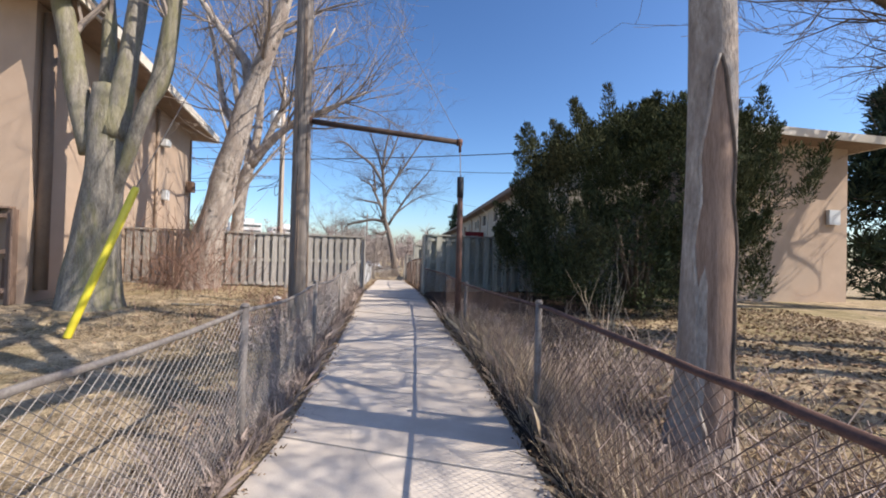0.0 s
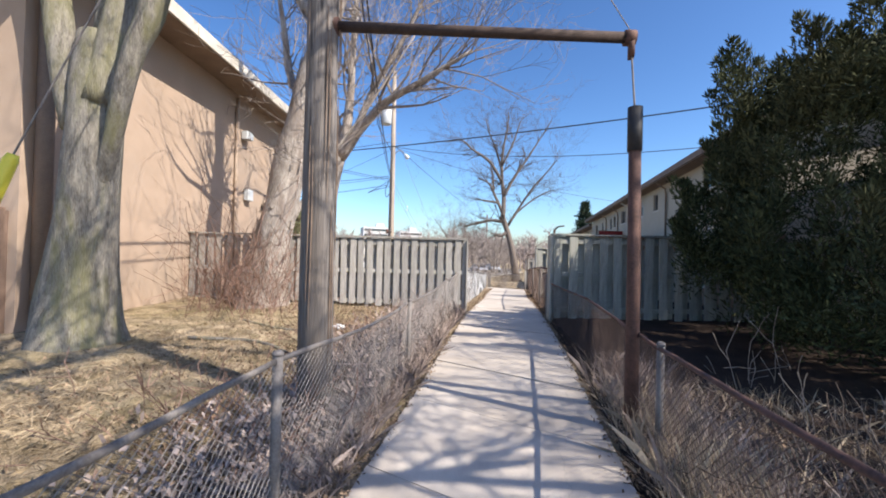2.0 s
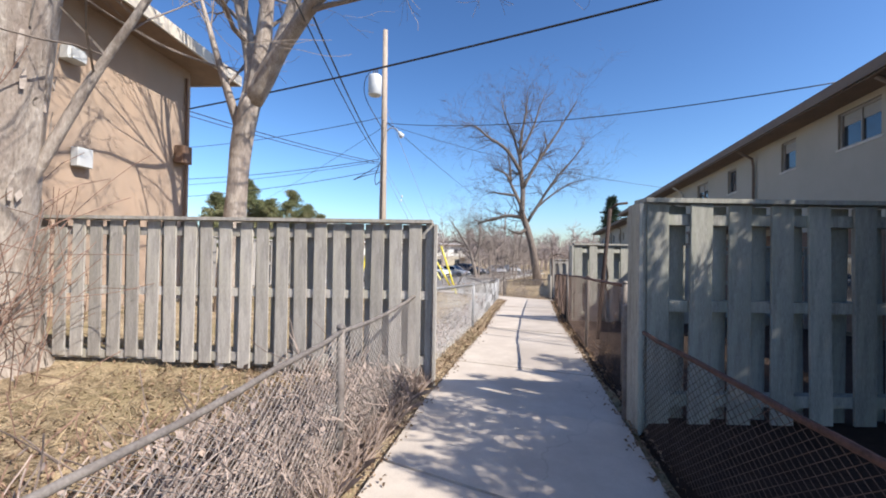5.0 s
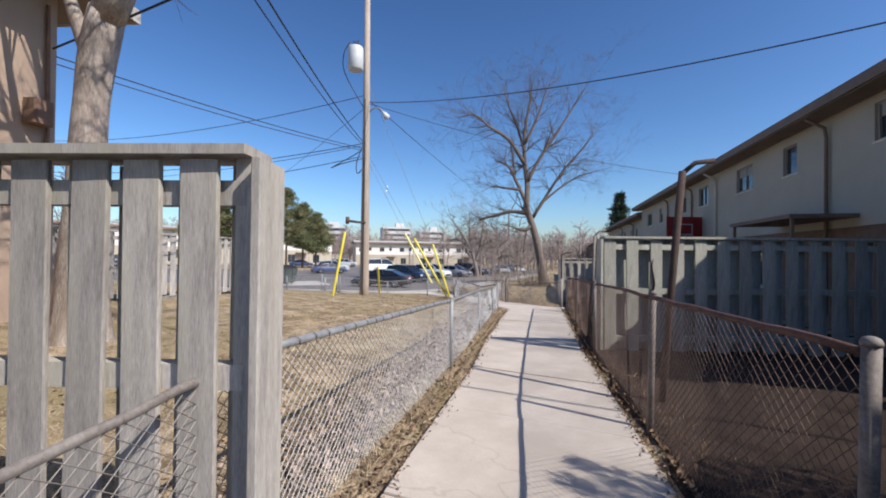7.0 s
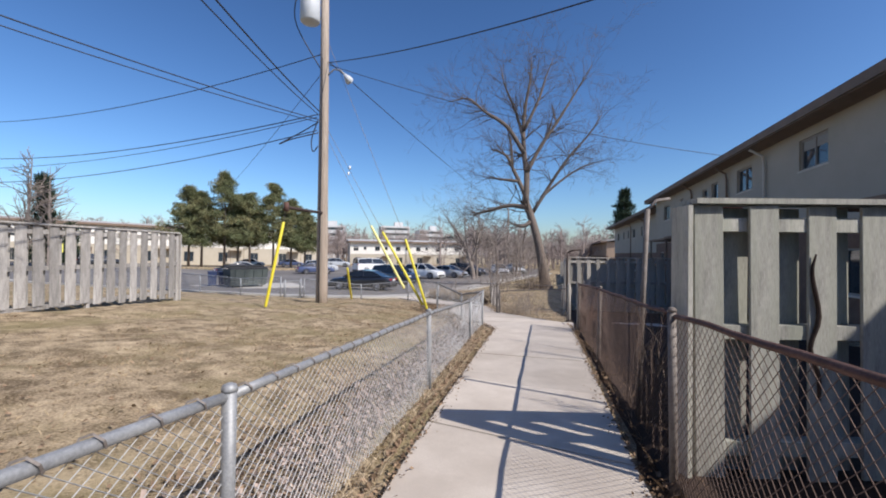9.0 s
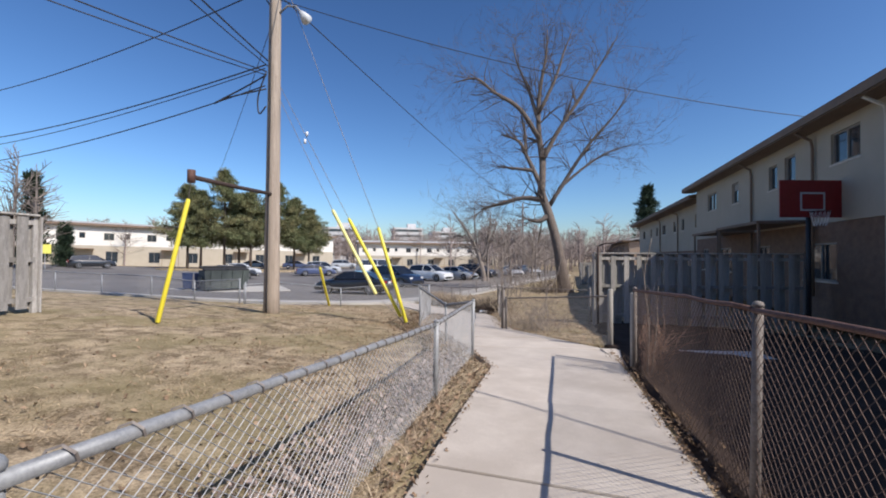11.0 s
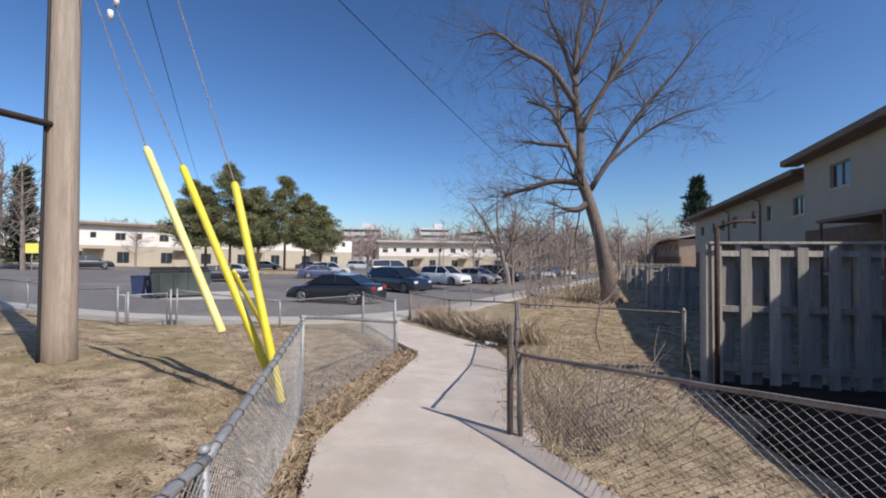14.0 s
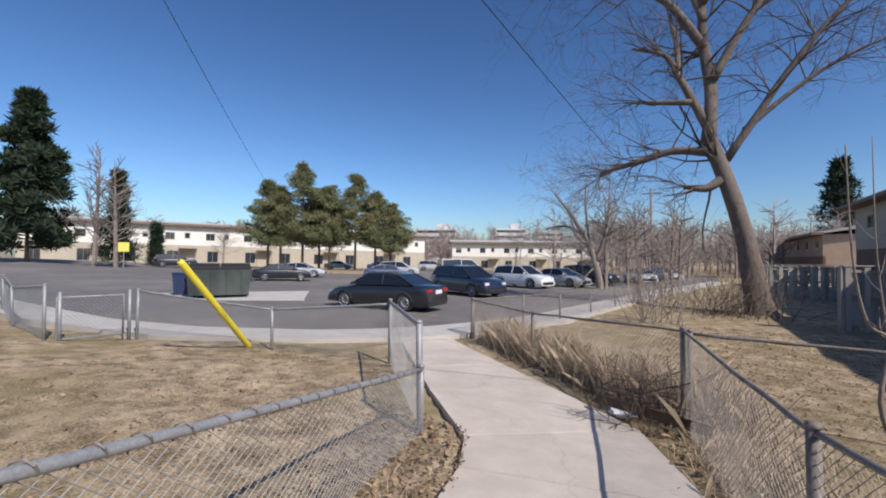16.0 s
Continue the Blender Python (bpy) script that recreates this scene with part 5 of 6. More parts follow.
B0, B1 = Vector((-2.45, 7.22, 3.72)) - P1, Vector((0.27, 7.85, 3.58)) - P1
s = Shape()
s.tube([B0, B0.lerp(B1, 0.5), B1], 0.05, 10)
bm_ = part("beam", s, M_RUSTD, pole1, "rusted steel pipe beam", smooth=True)
s = Shape()
s.tube([B0, B0.lerp(B1, 0.03)], 0.085, 10)
part("pole_clamp", s, M_RUST, bm_, smooth=True)
s = Shape()
s.tube([B1 - Vector((0.06, 0.012, 0)), B1 + Vector((0.03, 0.01, 0))], 0.07, 10)
s.box((0.05, 0.1, 0.2), B1 - Vector((0, 0, 0.08)))
part("end_clamp", s, M_RUST, bm_, smooth=True)
s = Shape()
s.tube([B1 + Vector((0, 0, -0.1)), Vector((0.29, 7.68, 2.8)) - P1], 0.009, 5)
s.tube([B1 + Vector((0, 0, 0.05)), Vector((-2.5, 7.2, 8.2)) - P1], 0.005, 5)
part("guy_strand", s, M_OLD, pole1)

gp_ = on_ground(0.30, 7.68)
g1 = thing("guy_guard", "brown steel pipe guard round a taut guy strand", "guy guard", Matrix.Translation(gp_))
s = Shape()
s.tube([(0, 0, -0.15), (0, 0, 1.4), (-0.01, 0, 2.8)], [0.06, 0.055, 0.05], 10)
part("pipe", s, M_RUST, g1, smooth=True)
s = Shape()
s.tube([(-0.01, 0, 2.45), (-0.01, 0, 2.83)], 0.062, 10)
part("sleeve", s, M_WIRE, g1, smooth=True)

UP = on_ground(-11.6, 29.3)
up = thing("utility_pole", "tall pale timber utility pole with transformer and street lamp", "pole", Matrix.Translation(UP))
s = Shape()
s.tube([(0, 0, -0.4), (0, 0, 0.5), (0, 0, 4), (0, 0, 9), (-0.02, 0, 14.2)], [0.235, 0.215, 0.19, 0.16, 0.125], 18, flute=0.06)
part("pole", s, M_POLEL, up, smooth=True)
s = Shape()
tc = Vector((-0.38, -0.40, 11.1))
s.tube([tc + Vector((0, 0, z)) for z in (-0.62, -0.6, -0.55, 0.42, 0.48, 0.55)], [0.1, 0.31, 0.36, 0.36, 0.33, 0.1], 20)
tr_ = part("transformer", s, M_GREYM, up, "pale grey cylindrical transformer", smooth=True)
s = Shape()
for k in range(3):
    a = tc + Vector((-0.12 + 0.12 * k, 0.02, 0.5))
    s.tube([a, a + Vector((0, 0, 0.1)), a + Vector((0, 0, 0.14)), a + Vector((0, 0, 0.3))], [0.05, 0.05, 0.03, 0.03], 8)
part("bushing", s, M_WIRE, tr_, smooth=True)
s = Shape()
s.box((0.08, 0.3, 0.08), tc + Vector((0.18, 0.2, 0.2)))
s.box((0.08, 0.3, 0.08), tc + Vector((0.18, 0.2, -0.3)))
part("bracket", s, M_GALV, tr_)
s = Shape()
s.tube([(0.12, 0, 8.6), (0.35, 0.1, 8.85), (0.62, 0.14, 8.8), (0.85, 0.16, 8.55)], 0.03, 8)
la = part("lamp_arm", s, M_GALV, up, smooth=True)
s = Shape()
s.tube([(0.78, 0.15, 8.62), (0.88, 0.16, 8.5), (1.0, 0.17, 8.34), (1.05, 0.175, 8.27)], [0.05, 0.11, 0.16, 0.02], 12)
part("lamp_head", s, M_GREYM, la, "grey street-lamp head", smooth=True)
s = Shape()
loops = [[tc + Vector((-0.2, -0.15, 0.7)), tc + Vector((-0.5, -0.2, 0.2)), tc + Vector((-0.48, -0.15, -0.7)), Vector((-0.2, -0.1, 9.0)), Vector((0.05, -0.2, 8.75))],
         [Vector((-0.1, -0.2, 6.9)), Vector((-0.35, -0.25, 6.2)), Vector((-0.3, -0.25, 5.7)), Vector((-0.1, -0.2, 5.9))],
         [Vector((-0.1, -0.2, 6.4)), Vector((-0.9, -0.7, 6.1)), Vector((-1.3, -0.9, 5.9)), Vector((-0.6, -0.5, 6.4)), Vector((-0.1, -0.2, 6.8))],
         [Vector((0.05, -0.22, 9.2)), Vector((0.05, -0.2, 6)), Vector((0.05, -0.23, 2)), Vector((0.05, -0.24, 0))]]
for lp in loops:
    s = Shape()
    limb(s, lp, [0.022] * len(lp), 5, None)
    part("jumper_cable", s, M_WIRE, up, smooth=True)
s = Shape()
s.tube([(0.05, -0.1, 3.4), (0.65, -1.7, 3.3), (1.27, -3.42, 3.22)], 0.05, 8)
bb = part("beam", s, M_RUSTD, up, "rusted steel guy strut", smooth=True)
s = Shape()
s.tube([(1.27, -3.42, 3.1), (1.27, -3.42, 3.36)], 0.075, 8)
part("end_clamp", s, M_RUST, bb, smooth=True)


def guard(base, top, anchor, head, label, m=M_YEL, r=0.046):
    """A plastic guard from base to top round a guy strand that runs from its anchor to head."""
    a = Vector(anchor)
    t = thing("guy_guard", label, "guy guard", Matrix.Translation(a), "yellow guy guards")
    s = Shape()
    s.tube([Vector(anchor) - a - Vector((0, 0, 0.1)), Vector(base) - a, Vector(top) - a, Vector(head) - a], 0.008, 5)
    part("guy_strand", s, M_OLD, t)
    s = Shape()
    b0, b1 = Vector(base) - a, Vector(top) - a
    d = (b1 - b0).normalized()
    s.tube([b0, b0 + d * 0.02, b0.lerp(b1, 0.5), b1 - d * 0.05, b1], [r * 0.85, r, r, r, r * 0.7], 12)
    part("guard", s, m, t, smooth=True)
    if head[2] > 5 and head[2] < 7:
        s = Shape()
        s.tube([Vector(head).lerp(Vector(anchor), 0.25) - a + Vector((0, 0, -0.06)), Vector(head).lerp(Vector(anchor), 0.25) - a + Vector((0, 0, 0.06))], 0.035, 6)
        part("insulator", s, M_WHITEP, t, smooth=True)
    return t


anc = on_ground(-7.35, 29.62)
guard((-8.26, 29.5, 0.27), (-9.54, 29.34, 2.50), anc, (-11.6, 29.3, 6.1), "faded yellow plastic guard slid up its guy strand", M_YELP)
guard((-7.62, 29.68, -0.30), (-9.19, 29.58, 2.28), anc + Vector((0.05, 0.1, 0)), (-11.6, 29.35, 6.4), "yellow plastic guard leaning over its guy strand")
guard((-7.42, 29.60, -0.42), (-8.31, 29.66, 2.02), anc + Vector((0.08, -0.02, 0)), (-11.55, 29.4, 9.6), "bright yellow plastic guard on a guy strand")
a_ = on_ground(-10.69, 25.5)
guard(a_, (-10.46, 25.92, 2.39), a_, (-10.33, 25.88, 2.8), "slim bent yellow plastic guard under a steel strut", r=0.044)
a_ = on_ground(-13.75, 34.7)
guard(a_ + Vector((0, 0, 0.02)), (-13.05, 33.2, 0.78), a_, (-12.98, 33.05, 0.95), "short fallen yellow plastic guard at a low guy", r=0.055)
a_ = on_ground(-4.97, 5.52)
guard(a_ + Vector((0, 0, 0.02)), (-4.42, 5.92, 2.28), a_, (-2.55, 7.2, 8.0), "bright yellow plastic guard leaning beside a big tree", r=0.05)

# cables from the utility pole and across the path
cable((-10.2, 16.6, 5.05), (9.5, 14.5, 5.75), 0.25, 0.018)
cable((-11.5, 29.3, 8.7), (4.7, 21.7, 5.9), 0.5, 0.016)
cable((-11.5, 29.3, 8.65), (3.9, 37.0, 5.7), 0.45, 0.012)
cable((-11.5, 29.4, 8.8), (-16.6, 89.5, 9.4), 0.5, 0.018)
cable((-11.7, 29.2, 9.0), (-37, 30, 9.2), 0.6, 0.018)
cable((-11.75, 29.1, 6.7), (-37, 30, 7.0), 0.5, 0.02)
cable((-11.75, 29.1, 6.6), (-37, 29.5, 6.3), 0.5, 0.014)
cable((-11.75, 29.1, 6.1), (-37, 29, 5.4), 0.6, 0.018)
cable((-11.65, 29.1, 6.8), (-2.55, 7.3, 6.9), 0.6, 0.02)
cable((-11.65, 29.1, 6.65), (-2.6, 7.3, 6.5), 0.65, 0.014)
cable((-11.7, 29.1, 6.5), (-13.0, 15.0, 5.9), 0.2, 0.016)
cable((-11.7, 29.1, 6.4), (-14.5, 14.0, 6.3), 0.3, 0.014)
cable((-11.7, 29.5, 8.6), (-75, 75, 9), 1.2, 0.012)

FP = on_ground(-16.6, 89.5)
fp_ = thing("utility_pole", "distant timber utility pole among bare trees", "pole", Matrix.Translation(FP))
s = Shape()
s.tube([(0, 0, -0.4), (0, 0, 6), (0, 0, 11.5)], [0.2, 0.17, 0.13], 12)
part("pole", s, M_POLE, fp_, smooth=True)
s = Shape()
s.box((2.2, 0.12, 0.12), (0, 0, 10.8))
part("crossarm", s, M_POLE, fp_)


# ---- bent drying-line poles and hoop by the right-hand yards ----
def bent_pole(at, h, lean, arm, label, r=0.055, m=M_RUST):
    b = on_ground(*at)
    t = thing("drying_line_pole", label, "pole", Matrix.Translation(b))
    s = Shape()
    top = Vector((lean[0], lean[1], h))
    s.tube([(0, 0, -0.2), top * 0.5, top], [r, r, r], 10)
    part("pole", s, m, t, smooth=True)
    s = Shape()
    s.tube([top + Vector((0, 0, -0.02)), top + Vector((arm[0] * 0.4, arm[1] * 0.4, 0.08)), top + Vector((arm[0], arm[1], 0.1))], r * 0.7, 8)
    part("arm", s, m, t, smooth=True)
    return t


bent_pole((-0.84, 16.75), 2.3, (0.2, 0.1), (0.28, 0.06), "dark brown leaning steel drying-line pole", 0.034, M_RUSTD)
bent_pole((-1.5, 20.75), 2.0, (0.06, -0.2), (0.2, 0.1), "thin dark leaning steel pole behind the fence", 0.024, M_OLD)
bent_pole((-2.98, 33.75), 2.45, (0.0, 0.0), (0.5, 0.15), "slim rusty drying-line pole before a board fence", 0.035, M_RUSTD)

hb = on_ground(2.6, 35.05)
hoop = thing("basketball_hoop", "dark red basketball backboard on a black steel post", "basketball hoop", Matrix.Translation(hb) @ pose(0, 0, 0, 0, 0, 22))
s = Shape()
s.tube([(0, 0, -0.1), (0, 0, 3.9)], 0.06, 10)
part("post", s, M_WIRE, hoop, smooth=True)
s = Shape()
s.box((1.83, 0.04, 1.05), (0, -0.12, 3.88), ch=0.01)
bd = part("backboard", s, M_REDM, hoop)
s = Shape()
for sx, sz, px, pz in ((0.70, 0.05, 0, 0.24), (0.70, 0.05, 0, -0.24), (0.05, 0.43, -0.325, 0), (0.05, 0.43, 0.325, 0)):
    s.box((sx, 0.006, sz), (px, -0.144, 3.8 + pz))
part("target_square", s, M_GREYM, bd, "pale painted target square")
s = Shape()
s.tube([(0.22 * math.cos(k * math.pi / 8), -0.37 + 0.22 * math.sin(k * math.pi / 8), 3.5) for k in range(17)], 0.012, 6)
rim = part("rim", s, M_RUST, hoop, smooth=True)
s = Shape()
for k in range(14):
    a = k * 2 * math.pi / 14
    for tw in (0.5, -0.5):
        s.tube([(0.22 * math.cos(a), -0.37 + 0.22 * math.sin(a), 3.49), (0.14 * math.cos(a + tw), -0.37 + 0.14 * math.sin(a + tw), 3.1)], 0.004, 3, cap=False)
part("net", s, M_WHITEP, rim)


# ---- vehicles ----
def car(at, yaw, body_m, label, kind="sedan", group="parked cars"):
    """Nose towards local +x, about 4.7 m long."""
    b = on_ground(*at, 0.03)
    t = thing("car", label, "car", Matrix.Translation(b) @ pose(0, 0, 0, 0, 0, yaw), group)
    if kind == "sedan":
        L, W, beltl, roof = 4.75, 1.82, 0.92, 1.43
        top = [(-2.37, 0.70), (-2.3, 0.95), (-1.75, 1.0), (-0.9, 0.98), (0.7, 0.95), (1.0, 0.93), (1.9, 0.82), (2.25, 0.68), (2.37, 0.5)]
        cab = [(-1.75, 1.0), (-0.95, 1.38), (-0.2, 1.44), (0.35, 1.41), (1.2, 0.95)]
    elif kind == "suv":
        L, W, beltl, roof = 4.75, 1.88, 1.05, 1.7
        top = [(-2.37, 0.8), (-2.3, 1.05), (-1.75, 1.08), (-0.9, 1.07), (0.8, 1.05), (1.1, 1.04), (1.9, 0.98), (2.25, 0.85), (2.37, 0.55)]
        cab = [(-2.2, 1.08), (-1.95, 1.6), (-0.8, 1.7), (0.3, 1.66), (1.25, 1.05)]
    else:
        L, W, beltl, roof = 5.4, 1.98, 1.25, 2.1
        top = [(-2.7, 1.2), (-2.68, 1.3), (-1.75, 1.3), (-0.9, 1.3), (0.8, 1.25), (1.4, 1.22), (2.2, 1.1), (2.6, 0.95), (2.7, 0.6)]
        cab = [(-2.68, 1.3), (-2.62, 2.0), (-0.8, 2.08), (1.0, 2.02), (1.95, 1.2)]
    s = Shape()
    rows = []
    zb = 0.24
    for x, z in top:
        taper = 1 - 0.13 * max(0, abs(x) / (L / 2) - 0.72) / 0.28
        w = W / 2 * taper
        rows.append([(x, -w * 0.9, zb), (x, -w, zb + 0.12), (x, -w, z - 0.24), (x, -w * 0.955, z - 0.05), (x, -w * 0.82, z), (x, 0, z + 0.02), (x, w * 0.82, z), (x, w * 0.955, z - 0.05), (x, w, z - 0.24), (x, w, zb + 0.12), (x, w * 0.9, zb)])
    n = len(rows[0])
    for r in rows:
        s.v += r
    s.f = [(i * n + k, i * n + k + 1, (i + 1) * n + k + 1, (i + 1) * n + k) for i in range(len(rows) - 1) for k in range(n - 1)]
    s.f += [tuple(range(n)), tuple((len(rows) - 1) * n + k for k in range(n - 1, -1, -1))]
    s.f += [((i + 1) * n, (i + 1) * n + n - 1, i * n + n - 1, i * n) for i in range(len(rows) - 1)]
    s.f = [tuple(reversed(f)) for f in s.f]
    body = part("body", s, body_m, t, smooth=False)
    body.data.polygons.foreach_set("use_smooth", [True] * len(body.data.polygons))
    mod = body.modifiers.new("round", "BEVEL")
    mod.width, mod.segments, mod.angle_limit = 0.03, 2, radians(35)
    # cabin: glass block with a painted roof and pillars
    g, roofm = Shape(), Shape()
    gw, rw = W / 2 * 0.9, W / 2 * 0.7
    zr = max(z for _, z in cab)
    prof = []
    for x, z in cab:
        u = (z - cab[0][1]) / (zr - cab[0][1])
        prof.append((x, z, gw + (rw - gw) * max(0, u)))
    for x, z, w in prof:
        g.v += [(x, -w, z), (x, w, z)]
    m_ = len(prof)
    g.f = [(2 * i, 2 * i + 2, 2 * i + 3, 2 * i + 1) for i in range(m_ - 1)] + [tuple(2 * i for i in range(m_ - 1, -1, -1)), tuple(2 * i + 1 for i in range(m_))] + [(0, 1, 2 * m_ - 1, 2 * m_ - 2)]
    part("cabin_glass", g, M_CARGL, t, "dark tinted glass")
    for i in range(1, m_ - 2):
        (x0, z0, w0), (x1, z1, w1) = prof[i], prof[i + 1]
        roofm.add([(x0, -w0 - 0.01, z0 + 0.012), (x1, -w1 - 0.01, z1 + 0.012), (x1, w1 + 0.01, z1 + 0.012), (x0, w0 + 0.01, z0 + 0.012), (x0, -w0 - 0.02, z0 - 0.05), (x1, -w1 - 0.02, z1 - 0.05), (x1, w1 + 0.02, z1 - 0.05), (x0, w0 + 0.02, z0 - 0.05)],
                  [(0, 1, 2, 3), (4, 5, 1, 0), (3, 2, 6, 7), (0, 3, 7, 4), (1, 5, 6, 2)])
    part("roof", roofm, body_m, t)
    for sgn in (-1, 1):
        for xa, xb in ((cab[0][0], cab[1][0]), (-0.35, -0.3), (cab[-1][0], cab[-2][0])):
            s = Shape()
            za = cab[0][1] if xa == cab[0][0] else (cab[-1][1] if xa == cab[-1][0] else cab[0][1])
            zt = cab[1][1] if xb == cab[1][0] else (cab[-2][1] if xb == cab[-2][0] else zr - 0.02)
            wt = prof[1][2] if xb == cab[1][0] else (prof[-2][2] if xb == cab[-2][0] else rw)
            s.tube([(xa, sgn * (gw + 0.005), za), (xb, sgn * (wt + 0.005), zt)], 0.032, 6)
            part("pillar", s, body_m, t)
        s = Shape()
        s.box((0.12, 0.18, 0.13), (cab[-1][0] - 0.3, sgn * (W / 2 + 0.06), cab[-1][1] + 0.08), ch=0.03)
        part("mirror", s, body_m, t)
    R = 0.33 if kind == "sedan" else 0.37
    for x in (-1.38, 1.42):
        for sgn in (-1, 1):
            s = Shape()
            y0, y1 = sgn * (W / 2 - 0.21), sgn * (W / 2 + 0.005)
            s.tube([(0, y0, 0), (0, y0 * 0.98 + y1 * 0.02, 0), (0, (y0 + y1) / 2, 0), (0, y1 - sgn * 0.02, 0), (0, y1, 0)], [R * 0.8, R * 0.97, R, R * 0.97, R * 0.85], 24)
            wh = part("tyre", s, M_TYRE, t, smooth=True, at=pose(x, 0, R))
            s = Shape()
            s.tube([(0, y1 - sgn * 0.02, 0), (0, y1 + sgn * 0.008, 0)], [R * 0.25, R * 0.2], 12)
            for k in range(10):
                a = k * 2 * math.pi / 10
                s.tube([(0.03 * math.cos(a), y1 + sgn * 0.004, 0.03 * math.sin(a)), (R * 0.68 * math.cos(a), y1 + sgn * 0.002, R * 0.68 * math.sin(a))], 0.018, 4)
            s.tube([(R * 0.69 * math.cos(k * math.pi / 12), y1 + sgn * 0.004, R * 0.69 * math.sin(k * math.pi / 12)) for k in range(25)], 0.016, 4, cap=False)
            part("rim", s, M_RIM, wh, smooth=True)
            s = Shape()
            s.tube([(x + (R + 0.05) * math.cos(a_), sgn * (W / 2 + 0.001), R + (R + 0.05) * math.sin(a_)) for a_ in [k * math.pi / 14 for k in range(15)]], 0.03, 5)
            part("wheel_arch", s, M_TYRE, t, smooth=True)
    for sgn in (-1, 1):
        s = Shape()
        s.box((0.16, 0.34, 0.16), (L / 2 - 0.14, sgn * (W / 2 - 0.3), top[-2][1] - 0.1), ch=0.05)
        part("headlight", s, M_LAMPW, t)
        s = Shape()
        s.box((0.12, 0.34, 0.11), (-L / 2 + 0.055, sgn * (W / 2 - 0.3), top[1][1] - 0.14), ch=0.04)
        part("tail_light", s, M_LAMPR, t)
    s = Shape()
    s.box((0.02, 0.48, 0.14), (-L / 2 - 0.015, 0, top[1][1] - 0.2))
    part("number_plate", s, M_WHITEP, t)
    s = Shape()
    s.box((0.06, W * 0.8, 0.16), (-L / 2 + 0.02, 0, 0.34), ch=0.02)
    part("rear_bumper", s, M_TYRE, t)
    s = Shape()
    s.box((0.06, W * 0.7, 0.2), (L / 2 - 0.02, 0, 0.4), ch=0.02)
    part("front_bumper", s, M_TYRE, t)
    return t


car((-17.9, 42.6), 190, M_PBLACK, "black sedan parked nose away from the path")
car((-19.3, 50.6), -14, M_PNAVY, "dark navy suv parked beside the sedan", "suv")
car((-20.2, 59.6), -12, M_PWHITE, "white suv with dark windows in the row", "suv")
car((-18.6, 63.2), -12, M_PSILV, "silver sedan in the parking row")
car((-17.4, 66.8), -12, M_PBLACK, "black suv at the end of the row", "suv")
car((-14.6, 73), -60, M_PWHITE, "white sedan far down the row")
car((-13.2, 78), -60, M_PSILV, "silver sedan far down the row")
car((-33.0, 70.0), 60, M_PWHITE, "white panel van across the lot", "van")
car((-42.0, 55.0), 45, M_PSILV, "silver sedan beside the island")
car((-36.5, 61.5), 50, M_PBLUE, "grey-blue sedan beside the island")
car((-39, 66), 40, M_PSILV, "silver hatch among the far cars", "suv")
car((-62, 76), 40, M_PSILV, "silver sedan before the far terrace")
car((-57, 81), 40, M_PBLUE, "blue sedan before the far terrace")
car((-50, 86), 40, M_PSILV, "silver suv before the far terrace", "suv")
car((-38, 50.5), 60, M_PBLACK, "black sedan beyond the refuse container")
car((-64, 52), 70, M_PBLACK, "black pickup-like car before the terrace", "suv")

# dumpster and bins
dm = on_ground(-26.2, 39.9, 0.07)
dump = thing("dumpster", "scuffed dark green steel dumpster with black plastic lids", "dumpster", Matrix.Translation(dm) @ pose(0, 0, 0, 0, 0, 64) @ Matrix.Diagonal((0.78, 0.92, 1.04, 1)))
s = Shape()
lo = [(-1.55, -0.7), (1.55, -0.7), (1.55, 0.85), (-1.55, 0.85)]
hi = [(-1.7, -1.0), (1.7, -1.0), (1.7, 0.9), (-1.7, 0.9)]
s.v = [(x, y, 0.12) for x, y in lo] + [(x, y, 1.25) for x, y in hi] + [(x * 0.97, y * 0.95, 1.25) for x, y in hi] + [(x * 0.97, y * 0.95, 0.2) for x, y in lo]
s.f = [(3, 2, 1, 0), (0, 1, 5, 4), (1, 2, 6, 5), (2, 3, 7, 6), (3, 0, 4, 7), (4, 5, 9, 8), (5, 6, 10, 9), (6, 7, 11, 10), (7, 4, 8, 11), (12, 13, 14, 15), (8, 9, 13, 12), (9, 10, 14, 13), (10, 11, 15, 14), (11, 8, 12, 15)]
db = part("body", s, M_GREEN, dump)
for x in (-1.2, -0.4, 0.4, 1.2):
    s = Shape()
    s.box((0.08, 0.08, 1.1), m=Matrix.Translation((x, -0.88, 0.7)) @ pose(0, 0, 0, 15, 0, 0))
    part("rib", s, M_GREEN, db)
for x in (-0.85, 0.85):
    s = Shape()
    s.box((1.66, 1.9, 0.06), m=Matrix.Translation((x, 0, 1.38)) @ pose(0, 0, 0, 6, 0, 0), ch=0.08)
    s.box((1.5, 0.06, 0.12), m=Matrix.Translation((x, -0.2, 1.42)) @ pose(0, 0, 0, 6, 0, 0))
    part("lid", s, M_TYRE, dump, "black plastic lid")
for x in (-1.78, 1.78):
    s = Shape()
    s.box((0.12, 1.0, 0.2), (x, 0, 0.75))
    part("lift_pocket", s, M_GREEN, dump)
for x in (-1.3, 1.3):
    for y in (-0.5, 0.6):
        s = Shape()
        s.tube([(x - 0.03, y, 0.06), (x + 0.03, y, 0.06)], 0.08, 12)
        part("caster", s, M_TYRE, dump)
